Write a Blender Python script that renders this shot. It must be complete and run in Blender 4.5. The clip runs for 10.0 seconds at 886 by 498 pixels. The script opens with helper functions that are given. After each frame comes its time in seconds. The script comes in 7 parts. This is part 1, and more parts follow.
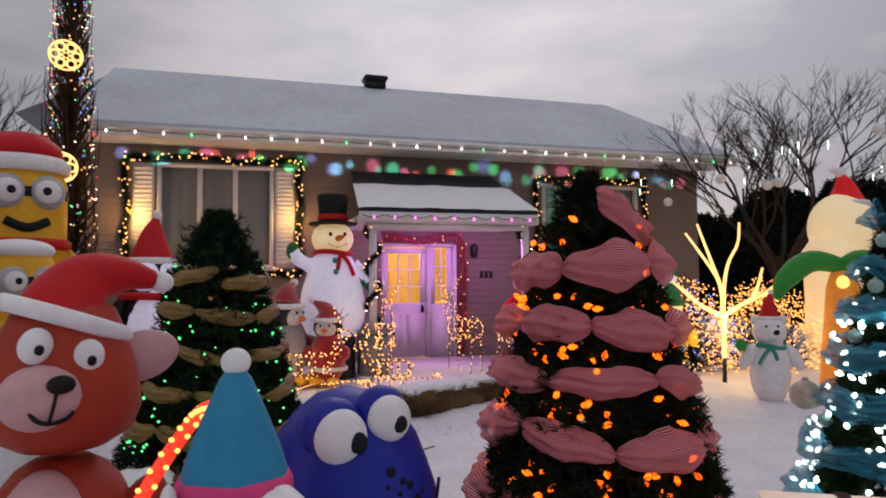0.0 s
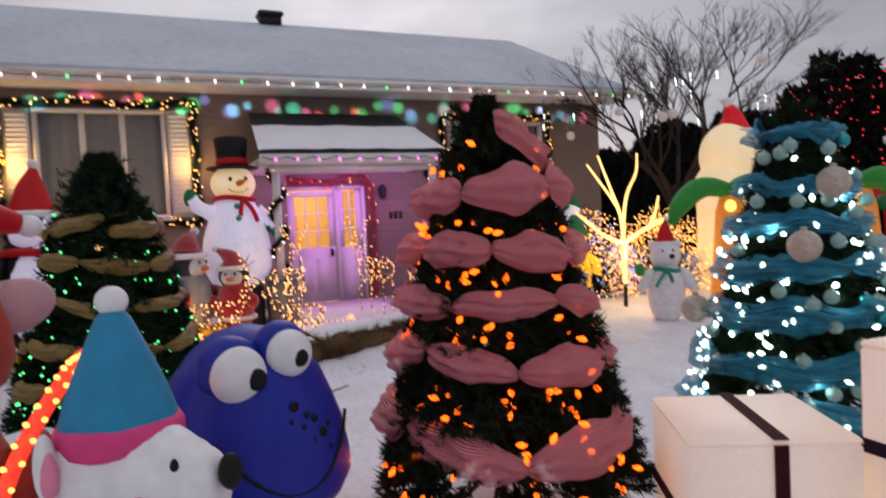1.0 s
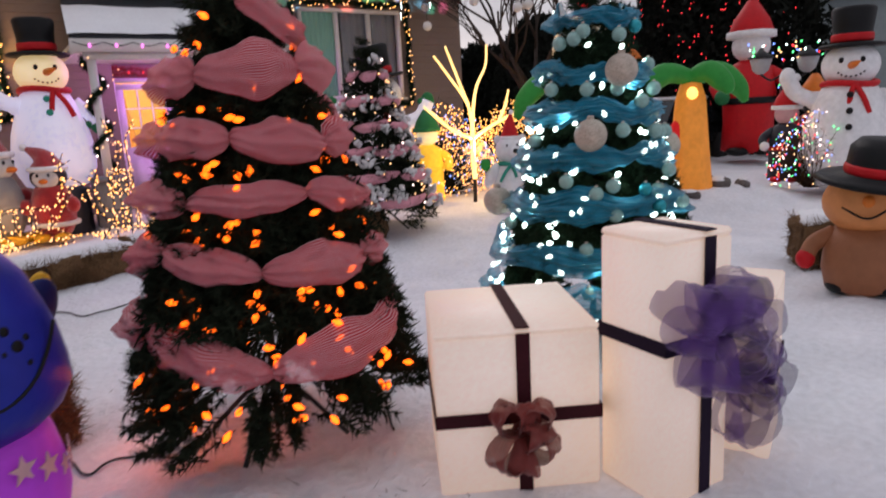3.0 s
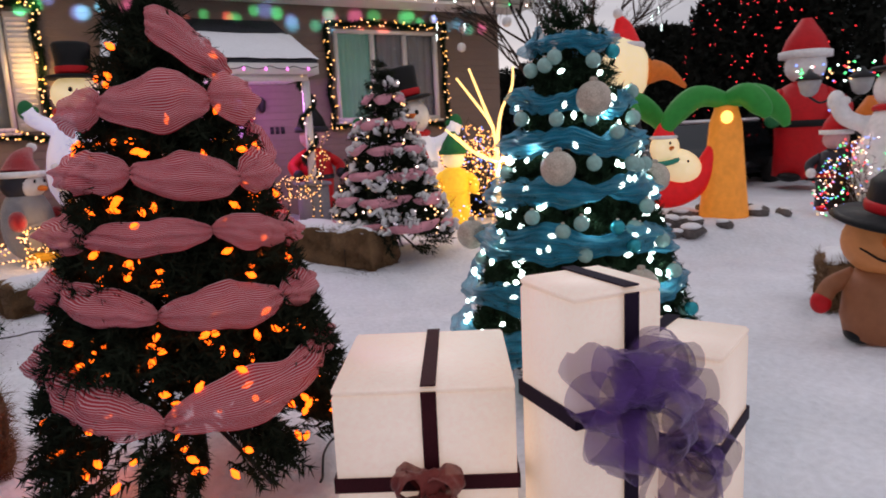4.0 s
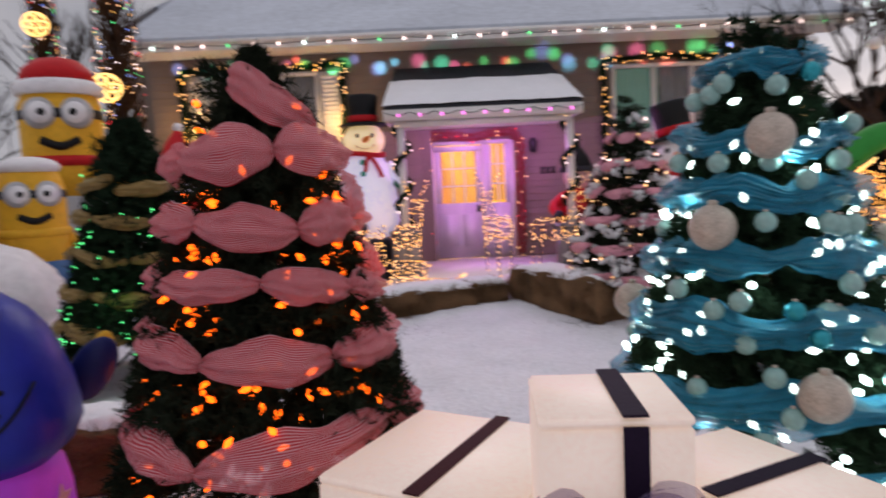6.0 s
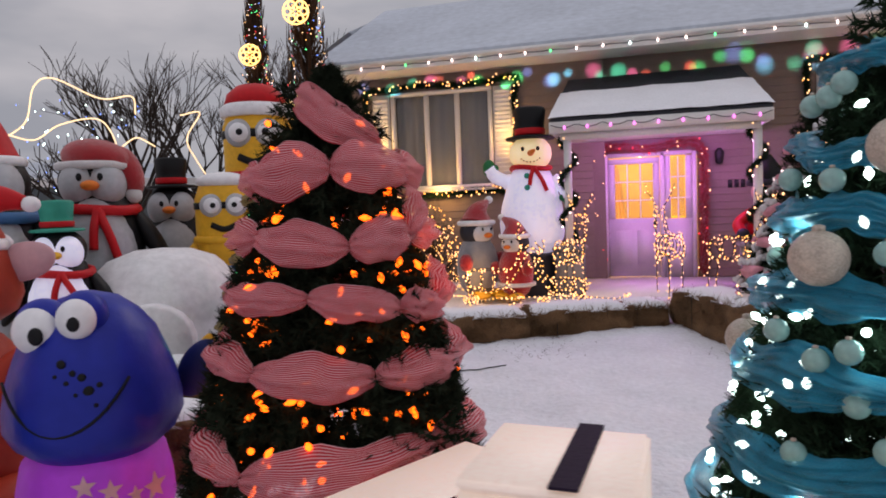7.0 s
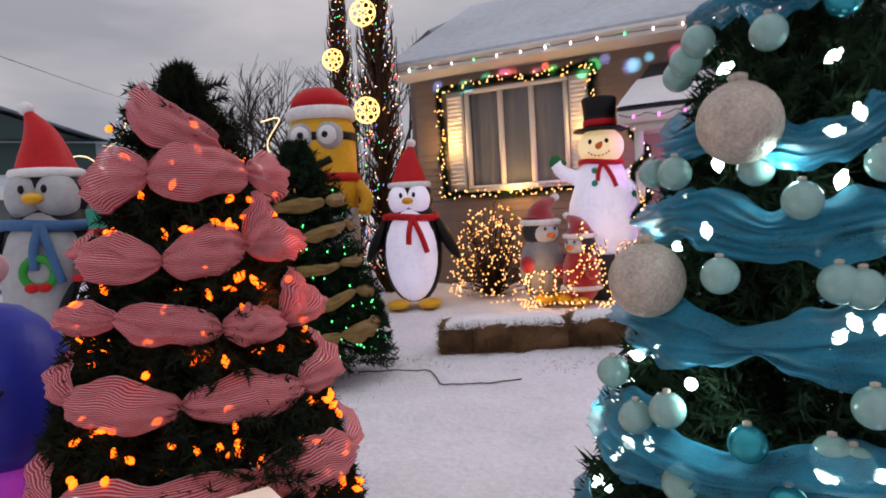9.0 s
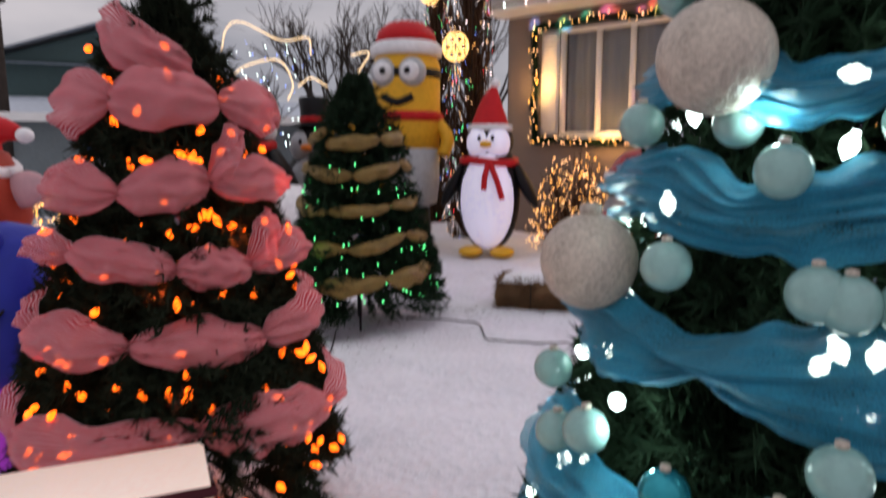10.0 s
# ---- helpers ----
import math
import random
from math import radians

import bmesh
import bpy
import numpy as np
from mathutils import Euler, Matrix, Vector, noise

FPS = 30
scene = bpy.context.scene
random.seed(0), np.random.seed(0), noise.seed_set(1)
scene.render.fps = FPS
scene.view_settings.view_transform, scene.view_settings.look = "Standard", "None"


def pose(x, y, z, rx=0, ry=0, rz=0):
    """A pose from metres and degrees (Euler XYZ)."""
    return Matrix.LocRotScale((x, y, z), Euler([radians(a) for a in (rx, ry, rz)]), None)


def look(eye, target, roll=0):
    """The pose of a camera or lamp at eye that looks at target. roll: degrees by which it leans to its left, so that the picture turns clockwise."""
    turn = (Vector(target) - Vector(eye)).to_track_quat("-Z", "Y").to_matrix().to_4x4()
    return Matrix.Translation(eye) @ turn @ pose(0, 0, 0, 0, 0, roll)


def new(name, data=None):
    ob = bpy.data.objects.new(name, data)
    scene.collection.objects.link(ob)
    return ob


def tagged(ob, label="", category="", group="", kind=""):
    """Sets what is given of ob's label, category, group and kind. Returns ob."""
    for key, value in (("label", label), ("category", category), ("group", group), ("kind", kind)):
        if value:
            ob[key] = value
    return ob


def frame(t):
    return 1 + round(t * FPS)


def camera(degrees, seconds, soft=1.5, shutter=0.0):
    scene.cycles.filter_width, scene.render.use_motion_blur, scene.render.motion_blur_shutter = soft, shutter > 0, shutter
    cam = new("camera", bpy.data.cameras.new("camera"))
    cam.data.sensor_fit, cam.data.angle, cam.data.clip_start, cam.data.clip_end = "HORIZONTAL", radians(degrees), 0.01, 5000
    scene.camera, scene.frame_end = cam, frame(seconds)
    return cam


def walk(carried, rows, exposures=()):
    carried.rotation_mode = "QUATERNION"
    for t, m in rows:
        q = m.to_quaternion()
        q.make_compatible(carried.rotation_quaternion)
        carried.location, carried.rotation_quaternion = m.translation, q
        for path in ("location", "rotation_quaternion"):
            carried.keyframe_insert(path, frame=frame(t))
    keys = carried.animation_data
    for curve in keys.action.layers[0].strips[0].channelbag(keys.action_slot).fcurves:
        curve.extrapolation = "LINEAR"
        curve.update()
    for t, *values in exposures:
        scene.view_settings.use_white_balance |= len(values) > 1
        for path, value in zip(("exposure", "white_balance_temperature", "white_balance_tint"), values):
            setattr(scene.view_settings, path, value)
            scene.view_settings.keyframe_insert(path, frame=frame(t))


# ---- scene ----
cam = camera(67.3, 10.0, soft=1.8, shutter=0.4)
PATH = [
    (0, (0.255, 0.15, 1.634), (0.829, 2.064, 1.725), -0.4),
    (0.5, (0.272, 0.189, 1.61), (0.949, 2.071, 1.647), -0.9),
    (1, (0.332, 0.191, 1.565), (1.146, 2.016, 1.48), -3.0),
    (1.2, (0.326, 0.179, 1.573), (1.186, 1.976, 1.395), -2.5),
    (1.5, (0.386, 0.185, 1.532), (1.275, 1.957, 1.267), -2.2),
    (2, (0.489, 0.13, 1.503), (1.567, 1.774, 1.137), -1.7),
    (2.5, (0.637, 0.077, 1.476), (1.757, 1.662, 0.995), -2.3),
    (3, (0.929, 0.095, 1.484), (2.002, 1.734, 1.083), -3.1),
    (3.2, (1.056, 0.077, 1.497), (2.151, 1.713, 1.145), -3.0),
    (4.3, (1.706, -0.01, 1.522), (2.559, 1.771, 1.206), -2.1),
    (4.5, (1.825, -0.004, 1.515), (2.649, 1.798, 1.246), -1.8),
    (5, (2.127, 0.016, 1.538), (2.801, 1.888, 1.336), -2.8),
    (5.5, (2.381, 0.042, 1.551), (2.691, 2.007, 1.346), -1.0),
    (6, (2.588, 0.149, 1.534), (2.626, 2.14, 1.343), -2.7),
    (6.2, (2.687, 0.166, 1.547), (2.483, 2.153, 1.436), -2.7),
    (7.3, (3.304, 0.468, 1.528), (2.726, 2.378, 1.396), -2.3),
    (7.5, (3.406, 0.539, 1.527), (2.793, 2.439, 1.407), -2.4),
    (8, (3.638, 0.738, 1.535), (2.877, 2.586, 1.466), -2.1),
    (8.5, (3.929, 0.917, 1.543), (3.009, 2.692, 1.504), -1.4),
    (9, (4.035, 1.126, 1.514), (3.109, 2.894, 1.396), -3.3),
    (9.5, (4.086, 1.409, 1.541), (2.992, 3.075, 1.373), -4.9),
    (9.6, (4.108, 1.447, 1.538), (3.001, 3.104, 1.371), -4.5),
    (9.8, (4.18, 1.548, 1.52), (2.984, 3.144, 1.377), -4.2),
    (9.9, (4.238, 1.622, 1.509), (3.046, 3.216, 1.313), -0.1),
    (10, (4.249, 1.618, 1.513), (3.062, 3.204, 1.235), -0.0),
]
walk(cam, [(t, look(eye, target, roll)) for t, eye, target, roll in PATH], [(0.0, -0.42, 7100, 22.5), (1.5, -0.16, 6900, 22.5), (3.0, -0.13, 6900, 22.0), (5.0, -0.13, 7050, 23.0), (7.5, -0.04, 7000, 21.5), (10.0, 0.02, 7050, 23.0)])

# ---- light ----
world = bpy.data.worlds.new("overcast_dusk")
scene.world = world
world.use_nodes = True
wn, wl = world.node_tree.nodes, world.node_tree.links
wn.clear()
w_out = wn.new("ShaderNodeOutputWorld")
w_bg = wn.new("ShaderNodeBackground")
w_sky = wn.new("ShaderNodeTexSky")
w_sky.sky_type = "NISHITA"
w_sky.sun_disc = False
w_sky.sun_elevation, w_sky.sun_rotation = radians(6), radians(35)
w_dim = wn.new("ShaderNodeMix")
w_dim.data_type, w_dim.blend_type = "RGBA", "MULTIPLY"
w_dim.inputs[0].default_value = 1.0
w_dim.inputs[7].default_value = (0.10, 0.10, 0.10, 1)
w_tc = wn.new("ShaderNodeTexCoord")
w_map = wn.new("ShaderNodeMapping")
w_map.inputs["Scale"].default_value = (1.0, 1.0, 3.2)
w_noise = wn.new("ShaderNodeTexNoise")
w_noise.inputs["Scale"].default_value = 2.3
w_noise.inputs["Detail"].default_value = 5
w_noise.inputs["Roughness"].default_value = 0.5
w_ramp = wn.new("ShaderNodeValToRGB")
w_ramp.color_ramp.elements[0].position, w_ramp.color_ramp.elements[0].color = 0.37, (0.315, 0.36, 0.415, 1)
w_ramp.color_ramp.elements[1].position, w_ramp.color_ramp.elements[1].color = 0.64, (0.535, 0.57, 0.61, 1)
w_mix = wn.new("ShaderNodeMix")
w_mix.data_type = "RGBA"
w_mix.inputs[0].default_value = 0.98
wl.new(w_tc.outputs["Generated"], w_map.inputs["Vector"])
wl.new(w_map.outputs["Vector"], w_noise.inputs["Vector"])
wl.new(w_noise.outputs["Fac"], w_ramp.inputs["Fac"])
wl.new(w_sky.outputs["Color"], w_dim.inputs[6])
wl.new(w_dim.outputs[2], w_mix.inputs[6])
wl.new(w_ramp.outputs["Color"], w_mix.inputs[7])
w_sep = wn.new("ShaderNodeSeparateXYZ")
wl.new(w_tc.outputs["Generated"], w_sep.inputs[0])
w_up = wn.new("ShaderNodeMapRange")
w_up.inputs["From Min"].default_value, w_up.inputs["From Max"].default_value = 0.25, 1.0
w_up.inputs["To Min"].default_value, w_up.inputs["To Max"].default_value = 1.0, 1.75
wl.new(w_sep.outputs["Z"], w_up.inputs["Value"])
w_dot = wn.new("ShaderNodeVectorMath")
w_dot.operation = "DOT_PRODUCT"
w_dot.inputs[1].default_value = (0.40, 0.87, 0.29)
wl.new(w_tc.outputs["Generated"], w_dot.inputs[0])
w_veil = wn.new("ShaderNodeMapRange")
w_veil.interpolation_type = "SMOOTHSTEP"
w_veil.inputs["From Min"].default_value, w_veil.inputs["From Max"].default_value = 0.80, 1.0
w_veil.inputs["To Min"].default_value, w_veil.inputs["To Max"].default_value = 1.0, 1.65
wl.new(w_dot.outputs["Value"], w_veil.inputs["Value"])
w_mul = wn.new("ShaderNodeMath")
w_mul.operation = "MULTIPLY"
wl.new(w_up.outputs["Result"], w_mul.inputs[0])
wl.new(w_veil.outputs["Result"], w_mul.inputs[1])
wl.new(w_mul.outputs[0], w_bg.inputs["Strength"])
wl.new(w_mix.outputs[2], w_bg.inputs["Color"])
wl.new(w_bg.outputs["Background"], w_out.inputs["Surface"])


def lamp(name, loc, colour, watts, radius=0.08):
    d = bpy.data.lights.new(name, "POINT")
    d.color, d.energy, d.shadow_soft_size = colour, watts, min(radius, 0.015)
    ob = new(name, d)
    ob.location = loc
    return ob


sun_data = bpy.data.lights.new("veiled_sun", "SUN")
sun_data.energy, sun_data.angle, sun_data.color = 0.35, radians(25), (1.0, 0.95, 0.9)
sun = new("veiled_sun", sun_data)
sun.matrix_world = look((6, 14, 9), (2, 3, 0))
lamp("porch_glow", (3.3, 11.2, 2.5), (0.76, 0.27, 1.0), 52, 0.15)
lamp("porch_glow", (4.5, 11.2, 2.45), (0.76, 0.27, 1.0), 34, 0.15)
lamp("white_tree_glow", (6.95, 8.1, 1.0), (1.0, 0.70, 0.26), 24, 0.25)
lamp("window_string_glow", (-1.5, 11.9, 2.7), (1.0, 0.58, 0.18), 17, 0.1)
lamp("window_string_glow", (1.15, 11.9, 2.7), (1.0, 0.58, 0.18), 13, 0.1)
lamp("window_string_glow", (-0.2, 11.9, 1.8), (1.0, 0.58, 0.18), 15, 0.1)
lamp("deer_glow", (2.4, 9.7, 0.5), (1.0, 0.6, 0.25), 4.5, 0.2)
lamp("deer_glow", (0.9, 9.6, 0.5), (1.0, 0.6, 0.25), 4.5, 0.2)
for k in range(8):
    reach = 0.54 - 0.042 * k
    lamp("amber_bulb_glow", (1.87 + reach * math.cos(k * 0.72 - 3.6), 3.06 + reach * math.sin(k * 0.72 - 3.6), 0.36 + 0.17 * k), (1.0, 0.14, 0.035), 3.0, 0.02)
for k in range(9):
    reach, turn_ = 0.70 - 0.0485 * k, radians(-195 + (k * 61) % 165)
    lamp("cold_bulb_glow", (4.08 + reach * math.cos(turn_), 3.12 + reach * math.sin(turn_), 0.38 + 0.17 * k), (0.62, 1.0, 0.97), 0.65, 0.02)
lamp("green_bulb_glow", (0.2, 5.1, 0.8), (0.1, 1.0, 0.3), 0.8, 0.1)
# unseen lamp added in the hall behind the door glass
lamp("hall_lamp", (3.3, 13.6, 2.2), (1.0, 0.75, 0.3), 60, 0.2)

# ---- materials ----


def surface(name, colour, rough=0.6, vary=0.12, scale=6.0, bump=0.15, fine=60.0, metal=0.0, glow=None, power=0.0,
            coat=0.0, sheen=0.0, see=0.0, spread=0.0, spec=0.4):
    """A surface with colour variation at two scales, fine relief, and an own glow where it is lit from within or where
    light is painted in.
    """
    m = bpy.data.materials.new(name)
    m.use_nodes = True
    n, l = m.node_tree.nodes, m.node_tree.links
    b = n["Principled BSDF"]
    tc = n.new("ShaderNodeTexCoord")
    info = n.new("ShaderNodeObjectInfo")
    big = n.new("ShaderNodeTexNoise")
    big.inputs["Scale"].default_value, big.inputs["Detail"].default_value = scale, 4
    small = n.new("ShaderNodeTexNoise")
    small.inputs["Scale"].default_value, small.inputs["Detail"].default_value = fine, 3
    l.new(tc.outputs["Object"], big.inputs["Vector"])
    l.new(tc.outputs["Object"], small.inputs["Vector"])
    add = n.new("ShaderNodeMath")
    add.operation = "ADD"
    l.new(big.outputs["Fac"], add.inputs[0])
    l.new(small.outputs["Fac"], add.inputs[1])
    add2 = n.new("ShaderNodeMath")
    add2.operation = "MULTIPLY_ADD"
    add2.inputs[1].default_value = spread
    l.new(info.outputs["Random"], add2.inputs[0])
    l.new(add.outputs[0], add2.inputs[2])
    ramp = n.new("ShaderNodeMapRange")
    ramp.inputs["From Min"].default_value, ramp.inputs["From Max"].default_value = 0.6, 1.4 + spread
    ramp.inputs["To Min"].default_value, ramp.inputs["To Max"].default_value = 1 - vary * 1.6, 1 + vary
    l.new(add2.outputs[0], ramp.inputs["Value"])
    mul = n.new("ShaderNodeMix")
    mul.data_type, mul.blend_type = "RGBA", "MULTIPLY"
    mul.inputs[0].default_value = 1.0
    mul.inputs[6].default_value = (*colour, 1)
    l.new(ramp.outputs["Result"], mul.inputs[7])
    l.new(mul.outputs[2], b.inputs["Base Color"])
    b.inputs["Roughness"].default_value = rough
    b.inputs["Metallic"].default_value = metal
    b.inputs["Specular IOR Level"].default_value = spec
    b.inputs["Coat Weight"].default_value = coat
    b.inputs["Sheen Weight"].default_value = sheen
    if see:
        b.inputs["Alpha"].default_value = 1 - see
    if bump:
        bp = n.new("ShaderNodeBump")
        bp.inputs["Strength"].default_value, bp.inputs["Distance"].default_value = bump, 0.02
        l.new(add.outputs[0], bp.inputs["Height"])
        l.new(bp.outputs["Normal"], b.inputs["Normal"])
    if glow:
        gl = n.new("ShaderNodeMix")
        gl.data_type, gl.blend_type = "RGBA", "MULTIPLY"
        gl.inputs[0].default_value = 1.0
        gl.inputs[6].default_value = (*glow, 1)
        l.new(ramp.outputs["Result"], gl.inputs[7])
        l.new(gl.outputs[2], b.inputs["Emission Color"])
        b.inputs["Emission Strength"].default_value = power
    return m


def bulb_material(name, colour, power):
    m = surface(name, colour, 0.3, 0.1, 10, 0, glow=colour, power=power)
    m.cycles.emission_sampling = "NONE"
    return m


def striped(name, a, b_col, count, see=0.0, rough=0.7, along=1, duty=0.5, glow=0.0):
    """Thin stripes along the length of a band (its v coordinate), or across it (u)."""
    m = surface(name, a, rough, 0.1, 8, 0.1)
    n, l = m.node_tree.nodes, m.node_tree.links
    b = n["Principled BSDF"]
    uv = n.new("ShaderNodeUVMap")
    uv.uv_map = "band"
    sep = n.new("ShaderNodeSeparateXYZ")
    l.new(uv.outputs["UV"], sep.inputs[0])
    mulv = n.new("ShaderNodeMath")
    mulv.operation, mulv.inputs[1].default_value = "MULTIPLY", count
    l.new(sep.outputs[along], mulv.inputs[0])
    fr = n.new("ShaderNodeMath")
    fr.operation = "FRACT"
    l.new(mulv.outputs[0], fr.inputs[0])
    gt = n.new("ShaderNodeMath")
    gt.operation, gt.inputs[1].default_value = "GREATER_THAN", duty
    l.new(fr.outputs[0], gt.inputs[0])
    mix = n.new("ShaderNodeMix")
    mix.data_type = "RGBA"
    l.new(gt.outputs[0], mix.inputs[0])
    src = b.inputs["Base Color"].links[0].from_socket
    l.new(src, mix.inputs[6])
    mix.inputs[7].default_value = (*b_col, 1)
    l.new(mix.outputs[2], b.inputs["Base Color"])
    b.inputs["Alpha"].default_value = 1 - see
    return m


M = {}
M["snow"] = surface("snow", (0.78, 0.78, 0.83), 0.8, 0.10, 1.6, 1.0, 22)
M["snow_cap"] = surface("snow_cap", (0.82, 0.82, 0.85), 0.8, 0.05, 2.0, 0.4, 25)
M["roof_snow"] = surface("roof_snow", (0.50, 0.545, 0.61), 0.85, 0.14, 0.5, 0.18, 7)
M["siding"] = surface("siding", (0.225, 0.172, 0.142), 0.65, 0.08, 1.5, 0.1, 40, spread=0.2)
M["white_paint"] = surface("white_paint", (0.78, 0.77, 0.75), 0.45, 0.06, 3, 0.08, 40)
M["door_paint"] = surface("door_paint", (0.74, 0.70, 0.76), 0.42, 0.06, 3, 0.08, 40)
M["dark_shingle"] = surface("dark_shingle", (0.035, 0.04, 0.05), 0.85, 0.25, 4, 0.6, 60)
M["black_metal"] = surface("black_metal", (0.02, 0.02, 0.022), 0.5, 0.2, 8, 0.15, 60, metal=0.3)
M["cable"] = surface("cable", (0.015, 0.015, 0.015), 0.6, 0.1, 8, 0)
M["wire_green"] = surface("wire_green", (0.01, 0.02, 0.012), 0.6, 0.1, 8, 0)
M["foundation"] = surface("foundation", (0.22, 0.22, 0.23), 0.85, 0.15, 2, 0.4, 30)
M["pane"] = surface("pane", (0.14, 0.16, 0.18), 0.08, 0.1, 1, 0, see=0.72)
M["curtain"] = surface("curtain", (0.50, 0.52, 0.55), 0.8, 0.12, 2, 0.2, 20)
# green curtain's brightness behind the pane is partly painted in as glow
M["curtain_green"] = surface("curtain_green", (0.30, 0.62, 0.50), 0.8, 0.12, 2, 0.2, 20, glow=(0.2, 0.5, 0.38), power=0.25)
# warm room light painted into hall wall and door curtain as emission
M["room_glow_paint"] = surface("room_glow_paint", (0.85, 0.55, 0.12), 0.8, 0.15, 3, 0.1, 20, glow=(1.0, 0.50, 0.04), power=0.75)
M["needles"] = surface("needles", (0.020, 0.026, 0.016), 0.9, 0.35, 5, 0, 30, spec=0.03)
M["needles_green"] = surface("needles_green", (0.018, 0.036, 0.020), 0.9, 0.35, 5, 0, 30, spec=0.03)
M["twigs"] = surface("twigs", (0.060, 0.033, 0.020), 0.9, 0.3, 5, 0, 30, spec=0.05)
M["bark"] = surface("bark", (0.045, 0.035, 0.030), 0.9, 0.3, 6, 0.5, 40, spec=0.1)
M["hedge"] = surface("hedge", (0.014, 0.016, 0.013), 0.9, 0.4, 3, 0, 30, spec=0.03)
M["straw"] = surface("straw", (0.185, 0.10, 0.045), 0.9, 0.35, 6, 0.8, 70)
M["pin_ribbon"] = striped("pin_ribbon", (0.60, 0.030, 0.05), (0.86, 0.44, 0.47), 27, see=0.30, duty=0.60)
M["tulle_blue"] = surface("tulle_blue", (0.0, 0.34, 0.54), 0.36, 0.35, 14, 0.45, 260, see=0.40, sheen=0.15, spec=0.4)
M["gold_ribbon"] = surface("gold_ribbon", (0.24, 0.15, 0.035), 0.5, 0.25, 9, 0.3, 70)
M["tulle_purple"] = surface("tulle_purple", (0.12, 0.035, 0.25), 0.5, 0.25, 8, 0.2, 150, see=0.5, sheen=0.3)
M["tulle_wine"] = surface("tulle_wine", (0.20, 0.018, 0.012), 0.5, 0.25, 8, 0.2, 150, see=0.12, sheen=0.2)
M["pink_ribbon"] = surface("pink_ribbon", (0.72, 0.30, 0.36), 0.6, 0.2, 8, 0.2, 70)
M["band_wine"] = surface("band_wine", (0.045, 0.006, 0.010), 0.7, 0.2, 8, 0.1, 90, spec=0.15)
M["band_plum"] = surface("band_plum", (0.016, 0.007, 0.022), 0.7, 0.2, 8, 0.1, 90, spec=0.15)
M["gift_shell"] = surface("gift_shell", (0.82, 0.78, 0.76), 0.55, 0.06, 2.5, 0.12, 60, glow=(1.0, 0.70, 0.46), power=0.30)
M["ball_pearl"] = surface("ball_pearl", (0.54, 0.45, 0.37), 0.45, 0.28, 12, 0.35, 110, coat=0.15)
M["ball_mint"] = surface("ball_mint", (0.22, 0.40, 0.37), 0.22, 0.12, 9, 0.05, 60, coat=0.5)
M["ball_teal"] = surface("ball_teal", (0.01, 0.30, 0.36), 0.12, 0.1, 9, 0.0, 60, metal=0.6)
M["snow_ball"] = surface("snow_ball", (0.75, 0.75, 0.75), 0.5, 0.1, 9, 0.2, 60)


def nylon(name, colour, glow=None, power=0.0, rough=0.5):
    return surface(name, colour, rough, 0.09, 3.5, 0.16, 14, glow=glow, power=power, spec=0.22)


M["n_red"] = nylon("n_red", (0.55, 0.012, 0.016))
M["n_red_lit"] = nylon("n_red_lit", (0.60, 0.015, 0.02), (1.0, 0.02, 0.02), 0.22)
M["n_white"] = nylon("n_white", (0.80, 0.79, 0.80))
M["n_white_lit"] = nylon("n_white_lit", (0.80, 0.79, 0.82), (0.80, 0.82, 1.0), 0.34)
M["n_blue_lit"] = nylon("n_blue_lit", (0.80, 0.79, 0.82), (0.62, 0.66, 1.0), 0.36)
M["n_cream_lit"] = nylon("n_cream_lit", (0.85, 0.78, 0.60), (1.0, 0.78, 0.34), 0.45)
M["n_bear"] = nylon("n_bear", (0.40, 0.045, 0.022))
M["n_pinkish"] = nylon("n_pinkish", (0.62, 0.36, 0.38))
M["n_pink"] = nylon("n_pink", (0.72, 0.06, 0.22))
M["n_cheek"] = nylon("n_cheek", (0.80, 0.25, 0.36))
M["n_teal"] = nylon("n_teal", (0.012, 0.24, 0.42))
M["n_blue"] = nylon("n_blue", (0.014, 0.026, 0.30), rough=0.38)
M["n_blue_dark"] = nylon("n_blue_dark", (0.014, 0.022, 0.12), rough=0.38)
M["n_purple"] = nylon("n_purple", (0.34, 0.04, 0.52), (0.75, 0.10, 0.95), 0.12)
M["n_yellow"] = nylon("n_yellow", (0.80, 0.42, 0.03))
M["n_yellow_lit"] = nylon("n_yellow_lit", (0.85, 0.50, 0.04), (1.0, 0.62, 0.05), 0.45)
M["n_black"] = nylon("n_black", (0.006, 0.006, 0.007))
M["n_dark"] = nylon("n_dark", (0.03, 0.03, 0.04))
M["n_grey"] = nylon("n_grey", (0.42, 0.43, 0.45))
M["n_green"] = nylon("n_green", (0.012, 0.16, 0.055))
M["n_leaf"] = nylon("n_leaf", (0.016, 0.20, 0.035), (0.02, 0.35, 0.05), 0.12)
M["n_mint"] = nylon("n_mint", (0.02, 0.28, 0.20))
M["n_palm"] = nylon("n_palm", (0.60, 0.22, 0.04), (1.0, 0.35, 0.04), 0.32)
M["n_orange"] = nylon("n_orange", (0.78, 0.20, 0.03))
M["n_brown"] = nylon("n_brown", (0.24, 0.095, 0.05), (0.5, 0.16, 0.05), 0.06)
M["n_tan"] = nylon("n_tan", (0.48, 0.18, 0.07), (0.9, 0.35, 0.1), 0.08)
M["n_denim"] = nylon("n_denim", (0.05, 0.14, 0.30))
M["plush_red"] = surface("plush_red", (0.42, 0.012, 0.018), 0.95, 0.2, 10, 0.6, 140, sheen=0.6)
